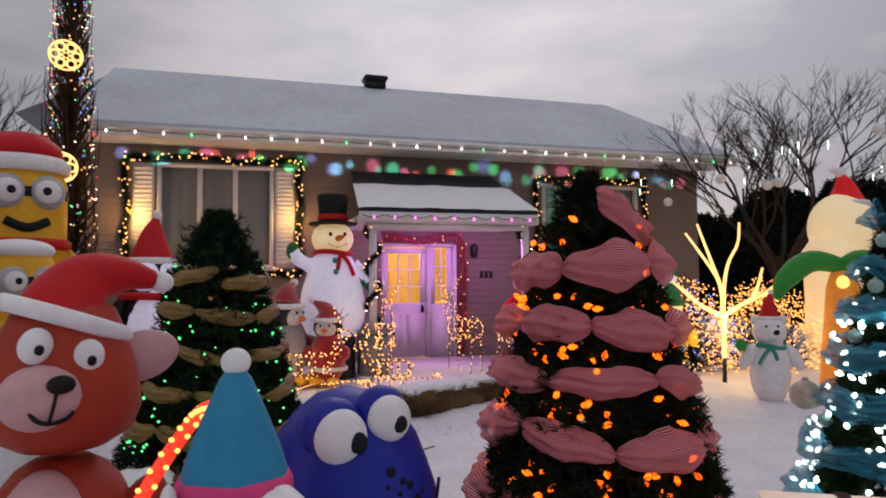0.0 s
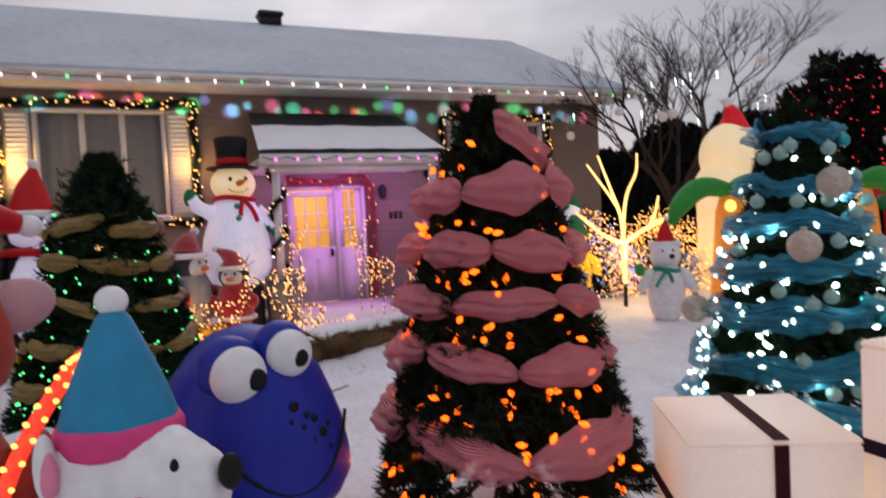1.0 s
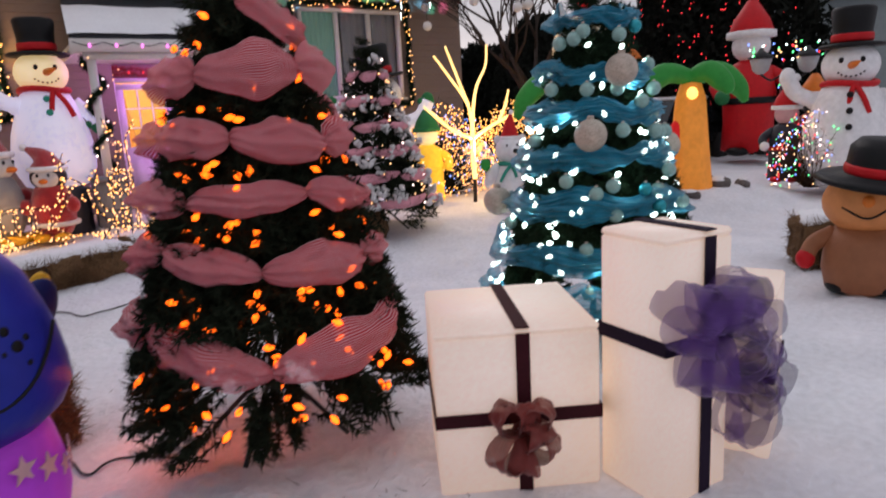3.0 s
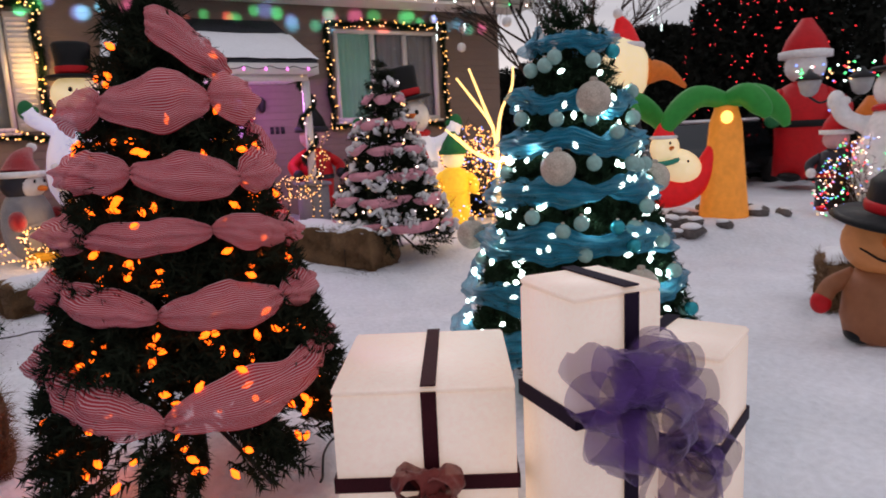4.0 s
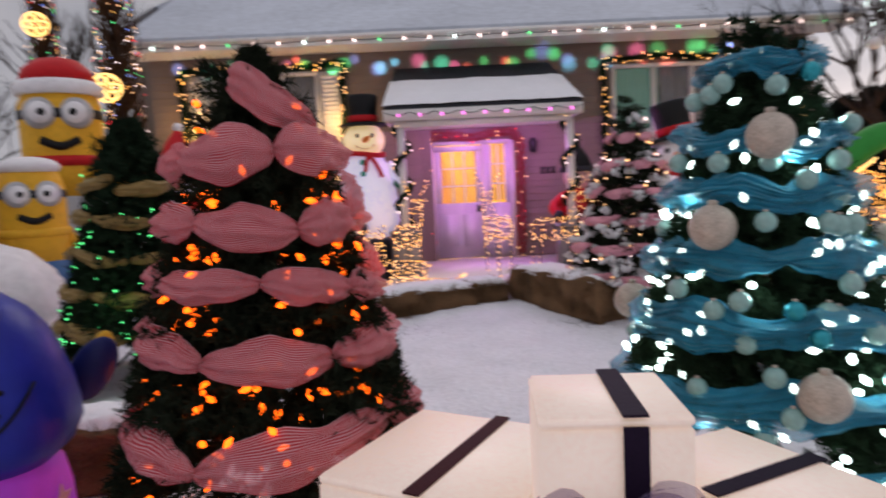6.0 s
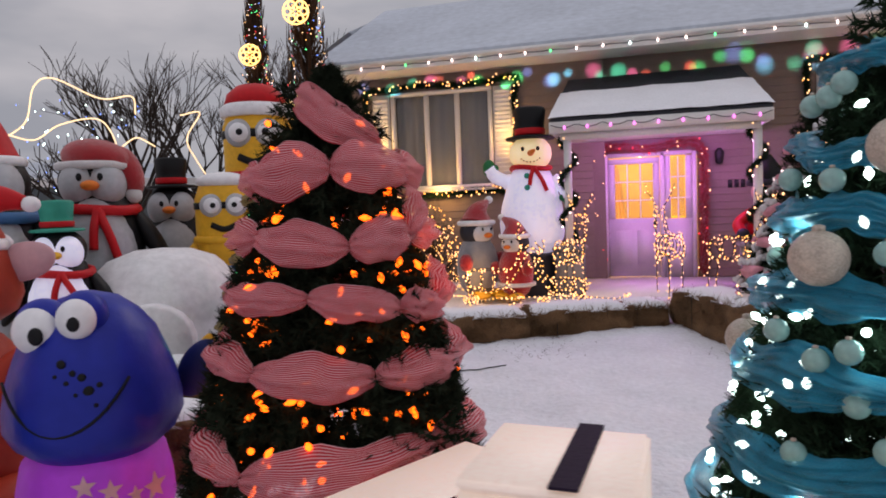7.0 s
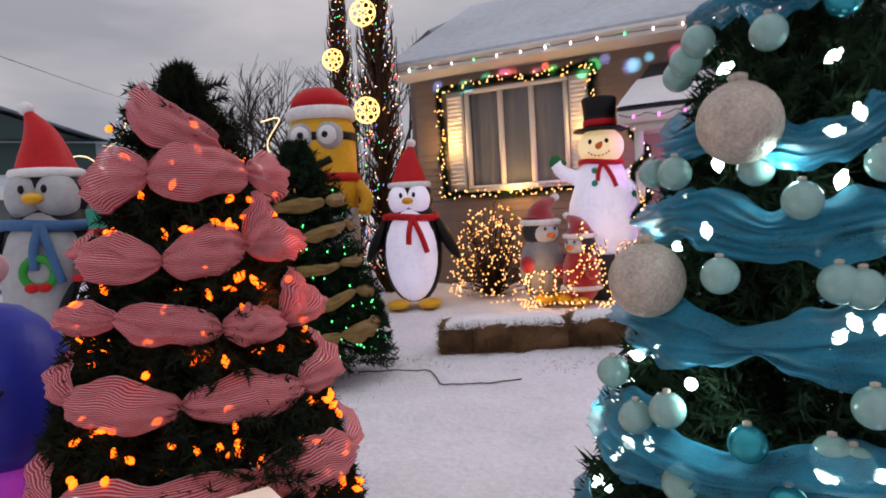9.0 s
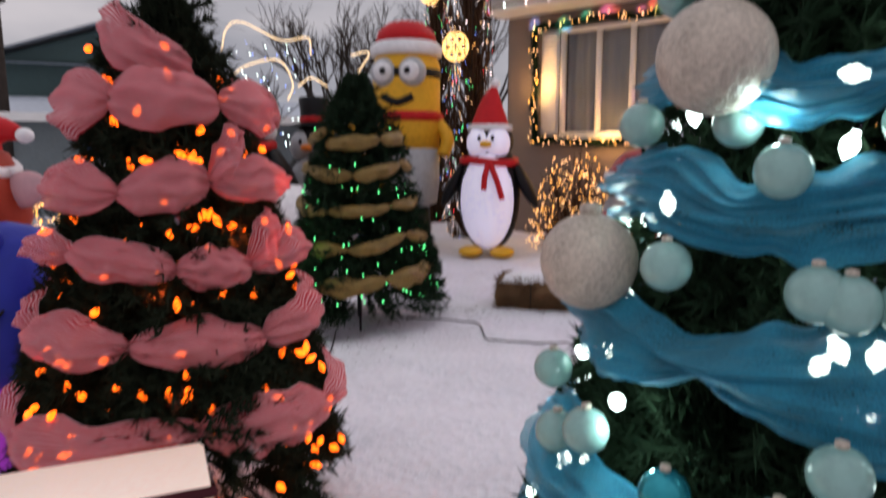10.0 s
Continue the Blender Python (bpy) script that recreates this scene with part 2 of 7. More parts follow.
M["plush_white"] = surface("plush_white", (0.72, 0.70, 0.70), 0.95, 0.12, 10, 0.6, 140, sheen=0.5)
M["plush_grey"] = surface("plush_grey", (0.30, 0.29, 0.30), 0.95, 0.12, 10, 0.6, 140, sheen=0.5)
M["b_orange"] = bulb_material("b_orange", (1.0, 0.125, 0.006), 4.6)
M["b_white"] = bulb_material("b_white", (0.70, 1.0, 0.95), 8)
M["b_warm"] = bulb_material("b_warm", (1.0, 0.56, 0.24), 3.2)
M["b_green"] = bulb_material("b_green", (0.05, 1.0, 0.28), 3)
M["b_blue"] = bulb_material("b_blue", (0.15, 0.3, 1.0), 3)
M["b_red"] = bulb_material("b_red", (1.0, 0.04, 0.05), 3)
M["b_pinkwhite"] = bulb_material("b_pinkwhite", (1.0, 0.80, 0.75), 5)
M["b_violet"] = bulb_material("b_violet", (1.0, 0.22, 0.85), 2.2)
M["b_gold"] = bulb_material("b_gold", (1.0, 0.47, 0.10), 3.2)
M["rope_warm"] = surface("rope_warm", (1.0, 0.75, 0.35), 0.4, 0.05, 6, 0, glow=(1.0, 0.66, 0.20), power=2.0)
M["rope_red"] = surface("rope_red", (0.8, 0.05, 0.03), 0.35, 0.3, 30, 0, 60, glow=(1.0, 0.05, 0.02), power=1.2)
M["rope_white"] = surface("rope_white", (0.9, 0.8, 0.6), 0.4, 0.1, 6, 0, glow=(1.0, 0.72, 0.36), power=1.5)
M["house_grey"] = surface("house_grey", (0.15, 0.18, 0.19), 0.75, 0.1, 1, 0.2, 12)
M["house_teal"] = surface("house_teal", (0.05, 0.09, 0.09), 0.75, 0.1, 1, 0.2, 12)
M["house_pale"] = surface("house_pale", (0.26, 0.30, 0.30), 0.75, 0.1, 1, 0.2, 12)
M["rock"] = surface("rock", (0.12, 0.10, 0.095), 0.9, 0.4, 4, 0.8, 25)
M["car_paint"] = surface("car_paint", (0.012, 0.013, 0.016), 0.25, 0.1, 3, 0, coat=0.6)
M["glass_dark"] = surface("glass_dark", (0.01, 0.012, 0.014), 0.06, 0.1, 3, 0)
M["rubber"] = surface("rubber", (0.015, 0.015, 0.015), 0.9, 0.1, 3, 0.2)

# ---- builders ----


def part(name, bm, material, parent=None, label="", smooth=True):
    """Links a bmesh as one mesh object under a thing or a part."""
    me = bpy.data.meshes.new(name)
    bm.to_mesh(me)
    bm.free()
    for mt in material if isinstance(material, (list, tuple)) else [material]:
        me.materials.append(mt)
    if smooth:
        me.polygons.foreach_set("use_smooth", [True] * len(me.polygons))
    ob = new(name, me)
    if parent:
        ob.parent = parent
    if label:
        tagged(ob, label)
    return ob


def raw(name, verts, faces, material, parent=None, label="", smooth=False):
    me = bpy.data.meshes.new(name)
    me.from_pydata(verts, [], faces)
    for mt in material if isinstance(material, (list, tuple)) else [material]:
        me.materials.append(mt)
    if smooth:
        me.polygons.foreach_set("use_smooth", [True] * len(me.polygons))
    ob = new(name, me)
    if parent:
        ob.parent = parent
    if label:
        tagged(ob, label)
    return ob


def share(name, source, parent, m):
    """Another object on the mesh of source, at the pose m under parent."""
    ob = new(name, source.data if isinstance(source, bpy.types.Object) else source)
    ob.parent = parent
    ob.matrix_basis = m
    return ob


def thing(name, loc, label, category, group="", rz=0.0, kind=""):
    ob = new(name)
    ob.empty_display_size = 0.1
    ob.matrix_world = pose(*loc, 0, 0, rz)
    return tagged(ob, label, category, group, kind)


def B():
    return bmesh.new()


def mark(bm, before, idx):
    bm.faces.ensure_lookup_table()
    for f in bm.faces[before:]:
        f.material_index = idx


def ell(bm, c, r, idx=0, rot=(0, 0, 0), seg=24, rings=14):
    k = len(bm.faces)
    m = pose(*c, *rot) @ Matrix.Diagonal((r[0], r[1], r[2], 1))
    bmesh.ops.create_uvsphere(bm, u_segments=seg, v_segments=rings, radius=1.0, matrix=m)
    mark(bm, k, idx)
    return bm


def box(bm, c, s, idx=0, rot=(0, 0, 0), bevel=0.0, segs=2):
    k = len(bm.faces)
    r = bmesh.ops.create_cube(bm, size=1.0, matrix=pose(*c, *rot) @ Matrix.Diagonal((*s, 1)))
    if bevel:
        es = list({e for v in r["verts"] for e in v.link_edges})
        bmesh.ops.bevel(bm, geom=es, offset=bevel, segments=segs, affect="EDGES")
    mark(bm, k, idx)
    return bm


def lathe(bm, prof, idx=0, c=(0, 0, 0), seg=28, rot=(0, 0, 0), puff=0.0, lobes=8):
    """Turns a profile of (radius, height) about the upright axis; puff gives the lobes of an inflated skin."""
    k = len(bm.faces)
    m = pose(*c, *rot)
    rows = []
    for r, z in prof:
        row = []
        for i in range(seg):
            a = 2 * math.pi * i / seg
            rr = r * (1 + puff * abs(math.sin(a * lobes / 2)) - puff / 2)
            row.append(bm.verts.new(m @ Vector((rr * math.cos(a), rr * math.sin(a), z))))
        rows.append(row)
    for a, b in zip(rows, rows[1:]):
        for i in range(seg):
            j = (i + 1) % seg
            bm.faces.new((a[i], a[j], b[j], b[i]))
    bm.faces.new(list(reversed(rows[0])))
    bm.faces.new(rows[-1])
    mark(bm, k, idx)
    return bm


def tube(bm, pts, rad, idx=0, seg=8):
    k = len(bm.faces)
    pts = [Vector(p) for p in pts]
    rads = rad if isinstance(rad, (list, tuple)) else [rad] * len(pts)
    rows, side = [], None
    for i, p in enumerate(pts):
        d = (pts[min(i + 1, len(pts) - 1)] - pts[max(i - 1, 0)]).normalized()
        if side is None:
            side = d.orthogonal().normalized()
        else:
            side = (side - d * side.dot(d))
            side = side.normalized() if side.length > 1e-6 else d.orthogonal().normalized()
        up = d.cross(side)
        rows.append([bm.verts.new(p + (side * math.cos(2 * math.pi * j / seg) + up * math.sin(2 * math.pi * j / seg)) * rads[i]) for j in range(seg)])
    for a, b in zip(rows, rows[1:]):
        for j in range(seg):
            q = (j + 1) % seg
            bm.faces.new((a[j], a[q], b[q], b[j]))
    bm.faces.new(list(reversed(rows[0])))
    bm.faces.new(rows[-1])
    mark(bm, k, idx)
    return bm


def curve(points, n=24):
    """Points of a smooth line through the given ones."""
    p = [Vector(q) for q in points]
    p = [p[0] * 2 - p[1]] + p + [p[-1] * 2 - p[-2]]
    out = []
    for i in range(1, len(p) - 2):
        for k in range(n):
            t = k / n
            a, b, c, d = p[i - 1], p[i], p[i + 1], p[i + 2]
            out.append(0.5 * ((2 * b) + (c - a) * t + (2 * a - 5 * b + 4 * c - d) * t * t + (3 * b - a - 3 * c + d) * t ** 3))
    out.append(p[-2])
    return out


def beads(places, size, rng, long=1.15):
    """Little bulbs at the places, as one bmesh-free list of vertices and faces (octahedra)."""
    vs, fs = [], []
    for x, y, z in places:
        k = len(vs)
        s = size * rng.uniform(0.8, 1.2)
        vs += [(x + s, y, z), (x - s, y, z), (x, y + s, z), (x, y - s, z), (x, y, z + s * long), (x, y, z - s * long)]
        for a, b in ((0, 2), (2, 1), (1, 3), (3, 0)):
            fs += [(k + a, k + b, k + 4), (k + b, k + a, k + 5)]
    return vs, fs


def along(points, gap):
    """Places at even gaps along a line of points."""
    out, left = [], 0.0
    for a, b in zip(points, points[1:]):
        a, b = Vector(a), Vector(b)
        d = (b - a).length
        t = left
        while t < d:
            out.append(a + (b - a) * (t / d))
            t += gap
        left = t - d
    return out


def string_of(name, places, size, colours, parent, seed, label=""):
    """Light strings: the bulbs of each colour joined."""
    rng = random.Random(seed)
    groups = [[] for _ in colours]
    for p in places:
        groups[rng.randrange(len(colours))].append(tuple(p))
    for c, g in zip(colours, groups):
        if g:
            tagged(raw(name, *beads(g, size, rng), M[c], parent, label), kind="stuff")

# ---- ground ----


def bump_at(x, y):
    z = 0.05 * noise.noise((x * 0.35, y * 0.35, 3.1)) + 0.036 * noise.noise((x * 1.3, y * 1.3, 7.7)) + 0.016 * noise.noise((x * 4.1, y * 4.1, 1.2))
    z += 0.022 * noise.noise((x * 2.6, y * 2.6, 9.4)) + 0.012 * noise.noise((x * 9.0, y * 9.0, 2.2))
    z -= 0.035 * max(0.0, noise.noise((x * 3.4, y * 3.4, 15.0)) - 0.28) * 2.2
    z *= min(1.0, max(0.0, (60 - abs(x)) / 40))
    if y > 6.5:
        z += 0.12 * min(1.0, (y - 6.5) / 2.5)
    rock = max(0.0, 1 - math.hypot((x - 9.0) / 2.6, (y - 6.3) / 1.4))
    z += 0.25 * min(1.0, rock * 2)
    if y < 3.2:
        z += 0.03 * abs(noise.noise((x * 6.5, y * 6.5, 5.5))) - 0.01
    return z


def span(a, b, step, far_a, far_b):
    mid = list(np.arange(a, b + 1e-6, step))
    lo, hi, d = [], [], step
    v = a
    while v > far_a:
        d *= 1.35
        v -= d
        lo.append(v)
    d, v = step, b
    while v < far_b:
        d *= 1.35
        v += d
        hi.append(v)
    return lo[::-1] + mid + hi


gx, gy = span(-4.0, 11.0, 0.06, -900, 900), span(-1.0, 11.0, 0.06, -900, 900)
gv = [(x, y, bump_at(x, y)) for y in gy for x in gx]
nx = len(gx)
gf = [(j * nx + i, j * nx + i + 1, (j + 1) * nx + i + 1, (j + 1) * nx + i) for j in range(len(gy) - 1) for i in range(nx - 1)]
tagged(raw("ground", gv, gf, M["snow"], smooth=True), "snow-covered front lawn with shallow footprints", "ground", kind="structure")

# ---- house ----
house = thing("house", (0, 0, 0), "single-storey house with tan lap siding and a snowy roof", "house")
YL, YR, STEP = 12.25, 12.45, 2.5
TOP = 4.12
walls = [
    (-2.2, STEP, YL, [(-1.15, 0.76, 1.84, 3.64)]),
    (STEP, 9.75, YR, [(2.74, 4.22, 0.1, 2.26), (6.02, 8.22, 1.84, 3.56)]),
]
for x0, x1, y, holes in walls:
    xs, pieces = x0, []
    for hx0, hx1, hz0, hz1 in holes:
        pieces.append((xs, hx0, -0.1, TOP))
        pieces.append((hx0, hx1, hz1, TOP))
        if hz0 > 0.2:
            pieces.append((hx0, hx1, -0.1, hz0))
        xs = hx1
    pieces.append((xs, x1, -0.1, TOP))
    for a, b, c, d in pieces:
        part("wall_front", box(B(), ((a + b) / 2, y + 0.1, (c + d) / 2), (b - a, 0.2, d - c)), M["siding"], house, smooth=False)
bm = box(B(), (STEP + 0.1, 12.36, 2.0), (0.2, 0.22, 4.2))
part("wall_return", bm, M["siding"], house, smooth=False)
for x in (-2.1, 9.65):
    bm = B()
    vs = [bm.verts.new(p) for p in ((x - 0.1, 12.46, 0), (x - 0.1, 18.6, 0), (x - 0.1, 18.6, TOP), (x - 0.1, 15.5, 5.85), (x - 0.1, 12.46, TOP))]
    f = bm.faces.new(vs)
    ext = bmesh.ops.extrude_face_region(bm, geom=[f])
    bmesh.ops.translate(bm, verts=[v for v in ext["geom"] if isinstance(v, bmesh.types.BMVert)], vec=(0.2, 0, 0))
    bmesh.ops.recalc_face_normals(bm, faces=bm.faces)
    part("wall_gable", bm, M["siding"], house, smooth=False)
part("wall_back", box(B(), (3.78, 18.5, 2.0), (11.7, 0.2, 4.2)), M["siding"], house, smooth=False)
part("room_floor", box(B(), (3.78, 15.5, 0.03), (11.5, 5.8, 0.1)), M["white_paint"], house, smooth=False)
part("room_ceiling", box(B(), (3.78, 15.5, 3.98), (11.5, 5.8, 0.08)), M["white_paint"], house, smooth=False)
part("partition", box(B(), (5.2, 15.5, 2.0), (0.12, 5.8, 3.9)), M["white_paint"], house, smooth=False)
part("partition", box(B(), (2.1, 15.6, 2.0), (0.12, 5.7, 3.9)), M["white_paint"], house, smooth=False)
# the wall's warmth is mostly its own painted glow
part("hall_wall", box(B(), (3.65, 14.6, 2.0), (3.0, 0.1, 3.9)), M["room_glow_paint"], house, "yellow hall wall with warm light painted in as glow", smooth=False)

# roof: two snowy slopes, fascia, soffit
RX0, RX1 = -2.4, 9.98
bm = B()
prof = [(11.5, 4.06), (15.5, 6.08), (19.2, 4.2)]
top = [(y, z + 0.10) for y, z in prof]
ring = prof + top[::-1]
a = [bm.verts.new((RX0, y, z)) for y, z in ring]
b = [bm.verts.new((RX1 - (0.62 if y > 14 else 0.0), y, z)) for y, z in ring]
for i in range(6):
    j = (i + 1) % 6
    bm.faces.new((a[i], a[j], b[j], b[i]))
bm.faces.new((a[0], a[5], a[4], a[1])), bm.faces.new((a[1], a[4], a[3], a[2]))
bm.faces.new((b[0], b[1], b[4], b[5])), bm.faces.new((b[1], b[2], b[3], b[4]))
bmesh.ops.recalc_face_normals(bm, faces=bm.faces)
part("roof", bm, M["roof_snow"], house, "low-pitched roof under a thin layer of snow", smooth=False)
part("fascia", box(B(), (3.79, 11.49, 4.0), (12.4, 0.03, 0.15)), M["white_paint"], house, smooth=False)
part("gutter", box(B(), (3.79, 11.43, 4.05), (12.4, 0.09, 0.08), bevel=0.02), M["white_paint"], house)
part("soffit", box(B(), (3.79, 11.88, 3.95), (12.3, 0.74, 0.03)), M["white_paint"], house, smooth=False)
bm = B()
tube(bm, [(9.9, 11.5, 4.02), (9.3, 15.5, 5.98)], 0.05, seg=6)
part("bargeboard", bm, M["white_paint"], house)
bm = box(B(), (3.2, 15.5, 6.22), (0.46, 0.4, 0.2), bevel=0.02)
box(bm, (3.2, 15.5, 6.36), (0.56, 0.5, 0.1), bevel=0.03)
part("roof_vent", bm, M["black_metal"], house, "black metal roof vent")
# side wing set back behind the tall trees
part("wing_wall", box(B(), (-2.75, 16.0, 2.2), (1.1, 4.0, 4.6)), M["siding"], house, smooth=False)
bm = B()
vs = [bm.verts.new(p) for p in ((-2.45, 13.4, 5.2), (-2.45, 15.5, 6.05), (-2.45, 17.6, 5.2), (-3.8, 14.0, 4.75), (-3.8, 17.6, 4.75))]
for f in ((0, 1, 3), (1, 4, 3), (1, 2, 4), (0, 3, 4, 2), (0, 2, 1)):
    bm.faces.new([vs[i] for i in f])
bmesh.ops.recalc_face_normals(bm, faces=bm.faces)
part("wing_roof", bm, M["roof_snow"], house, smooth=False)


def window(name, x0, x1, z0, z1, y, bars, curtains, label):
    w = tagged(new("window"), label)
    w.parent = house
    t = 0.07
    bm = B()
    box(bm, ((x0 + x1) / 2, y - 0.02, z0 + t / 2), (x1 - x0, 0.12, t), bevel=0.008)
    box(bm, ((x0 + x1) / 2, y - 0.02, z1 - t / 2), (x1 - x0, 0.12, t), bevel=0.008)
    box(bm, (x0 + t / 2, y - 0.02, (z0 + z1) / 2), (t, 0.12, z1 - z0 - 2 * t - 0.004), bevel=0.008)
    box(bm, (x1 - t / 2, y - 0.02, (z0 + z1) / 2), (t, 0.12, z1 - z0 - 2 * t - 0.004), bevel=0.008)
    part("window_frame", bm, M["white_paint"], w)
    edges = [x0 + t] + list(bars) + [x1 - t]
    for bx in bars:
        part("mullion", box(B(), (bx, y - 0.015, (z0 + z1) / 2), (0.085, 0.09, z1 - z0 - 2 * t - 0.004), bevel=0.01), M["white_paint"], w)
    for a, b in zip(edges, edges[1:]):
        part("pane", box(B(), ((a + b) / 2, y + 0.03, (z0 + z1) / 2), (b - a - 0.01, 0.008, z1 - z0 - 2 * t)), M["pane"], w, smooth=False)
    for (a, b, mat) in curtains:
        bm = B()
        n = 40
        lo = [bm.verts.new((a + (b - a) * i / n, y + 0.14 + 0.025 * math.sin(i * 1.3), z0 + 0.05)) for i in range(n + 1)]
        hi = [bm.verts.new((v.co.x, v.co.y, z1 - 0.03)) for v in lo]
        for i in range(n):
            bm.faces.new((lo[i], lo[i + 1], hi[i + 1], hi[i]))
        part("curtain", bm, M[mat], w)
    part("window_sill", box(B(), ((x0 + x1) / 2, y - 0.06, z0 - 0.025), (x1 - x0 + 0.1, 0.16, 0.045), bevel=0.01), M["white_paint"], w)
    return w


window("window_1", -1.15, 0.76, 1.84, 3.64, YL, (-0.47, 0.11), [(-1.1, 0.72, "curtain")], "triple window with white frame and drawn grey curtains")
window("window_2", 6.02, 8.22, 1.84, 3.56, YR, (6.8, 7.5), [(6.05, 6.95, "curtain_green"), (6.98, 8.2, "curtain")], "triple window with white frame and pale green curtain")
for x in (-1.36, 0.95):
    sh = part("shutter", box(B(), (x, YL - 0.03, 2.74), (0.34, 0.035, 1.78), bevel=0.008), M["white_paint"], house)
    for i in range(22):
        share("slat", bpy.data.meshes.get("slat_mesh") or (lambda bm: (lambda me: (bm.to_mesh(me), me.materials.append(M["white_paint"]), me)[2])(bpy.data.meshes.new("slat_mesh")))(box(B(), (0, 0, 0), (0.27, 0.02, 0.05), rot=(35, 0, 0))), sh, pose(x, YL - 0.052, 1.95 + i * 0.075))

# front door with a glazed upper half and a narrow sidelight
door = tagged(new("door"), "white front door with nine-light window")
door.parent = house
DY = YR + 0.02
bm = B()
box(bm, (3.17, DY, 0.68), (0.86, 0.05, 1.02), bevel=0.005)
box(bm, (3.17, DY, 2.18), (0.86, 0.05, 0.1), bevel=0.005)
box(bm, (2.80, DY, 1.66), (0.11, 0.05, 0.94), bevel=0.005)
box(bm, (3.545, DY, 1.66), (0.11, 0.05, 0.94), bevel=0.005)
part("door_leaf", bm, M["door_paint"], door)
for sx in (2.99, 3.35):
    part("panel", box(B(), (sx, DY - 0.03, 0.68), (0.27, 0.016, 0.6), bevel=0.007), M["door_paint"], door)
for x in (3.065, 3.28):
    part("glazing_bar", box(B(), (x, DY - 0.012, 1.66), (0.022, 0.03, 0.94)), M["white_paint"], door, smooth=False)
for z in (1.5, 1.82):
    part("glazing_bar", box(B(), (3.17, DY - 0.012, z), (0.66, 0.028, 0.022)), M["white_paint"], door, smooth=False)
part("pane", box(B(), (3.17, DY + 0.01, 1.66), (0.64, 0.006, 0.93)), M["pane"], door, smooth=False)
bm = B()
for x in (2.70, 3.64, 4.16):
    box(bm, (x, DY - 0.03, 1.2), (0.07, 0.14, 2.2), bevel=0.008)
box(bm, (3.43, DY - 0.03, 2.28), (1.39, 0.14, 0.07), bevel=0.008)
part("door_frame", bm, M["door_paint"], door)
bm = box(B(), (3.90, DY, 0.62), (0.45, 0.05, 1.1), bevel=0.005)
part("sidelight_panel", bm, M["door_paint"], door)
part("sidelight_pane", box(B(), (3.90, DY + 0.01, 1.72), (0.22, 0.006, 1.02)), M["pane"], door, smooth=False)
bm = box(B(), (3.725, DY, 1.70), (0.11, 0.05, 1.08), bevel=0.005)
box(bm, (4.075, DY, 1.70), (0.11, 0.05, 1.08), bevel=0.005)
part("sidelight_stile", bm, M["door_paint"], door)
for z in (1.52, 1.88):
    part("glazing_bar", box(B(), (3.90, DY - 0.01, z), (0.42, 0.03, 0.022)), M["white_paint"], door, smooth=False)
part("glazing_bar", box(B(), (3.90, DY - 0.01, 1.7), (0.022, 0.026, 1.05)), M["white_paint"], door, smooth=False)
bm = ell(B(), (3.52, DY - 0.06, 1.08), (0.035, 0.03, 0.035), seg=14, rings=8)
box(bm, (3.52, DY - 0.03, 1.08), (0.05, 0.02, 0.14), bevel=0.006)
part("door_handle", bm, M["black_metal"], door, "dark door knob on a plate")
bm = B()
ys = [12.75 + 0.06 * math.sin(i * 1.1) for i in range(20)]
lo = [bm.verts.new((2.85 + 0.012 * i, ys[i], 1.0)) for i in range(20)]
hi = [bm.verts.new((2.82 + 0.004 * i, ys[i], 2.2)) for i in range(20)]
for i in range(19):
    bm.faces.new((lo[i], lo[i + 1], hi[i + 1], hi[i]))
# same painted glow, so the curtain shines by itself
part("door_curtain", bm, M["room_glow_paint"], door, "yellow curtain with lamp light painted in as glow")

# porch roof on two posts
porch = tagged(new("porch"), "white porch canopy with snow on its dark shingles")
porch.parent = house
bm = B()
A = [(1.98, 10.42, 2.70), (5.01, 10.42, 2.70), (4.85, 12.25, 3.58), (2.12, 12.25, 3.58)]
lo = [bm.verts.new(p) for p in A]
hi = [bm.verts.new((x, y, z + 0.05)) for x, y, z in A]
bm.faces.new(lo[::-1]), bm.faces.new(hi)
for i in range(4):
    bm.faces.new((lo[i], lo[(i + 1) % 4], hi[(i + 1) % 4], hi[i]))
part("porch_roof", bm, M["dark_shingle"], porch, smooth=False)
bm = B()
n, m_ = 40, 16
grid = []
for j in range(m_ + 1):
    v = j / m_
    row = []
    for i in range(n + 1):
        u = i / n
        y = 10.38 + v * 1.12
        s = (y - 10.42) / 1.83
        xa, xb = 1.96 + 0.15 * s, 5.03 - 0.18 * s
        edge = min(1, 6 * min(u, 1 - u, v + 0.03, (1 - v) * 0.9))
        z = 2.755 + 0.88 * s + 0.09 * max(0.05, edge) ** 0.5 + 0.015 * noise.noise((u * 9, v * 5, 2))
        row.append(bm.verts.new((xa + (xb - xa) * u, y, z)))
    grid.append(row)
for j in range(m_):
    for i in range(n):
        bm.faces.new((grid[j][i], grid[j][i + 1], grid[j + 1][i + 1], grid[j + 1][i]))
part("roof_snow", bm, M["snow_cap"], porch, "slab of snow on the canopy")
bm = box(B(), (3.495, 10.42, 2.62), (3.05, 0.05, 0.17), bevel=0.008)
box(bm, (3.495, 10.55, 2.50), (2.75, 0.12, 0.12), bevel=0.01)
for x in (2.02, 4.97):
    box(bm, (x, 11.35, 2.60), (0.05, 1.8, 0.14), bevel=0.008)
part("fascia", bm, M["white_paint"], porch)
part("porch_ceiling", box(B(), (3.495, 11.4, 2.55), (2.9, 1.7, 0.03)), M["white_paint"], porch, smooth=False)
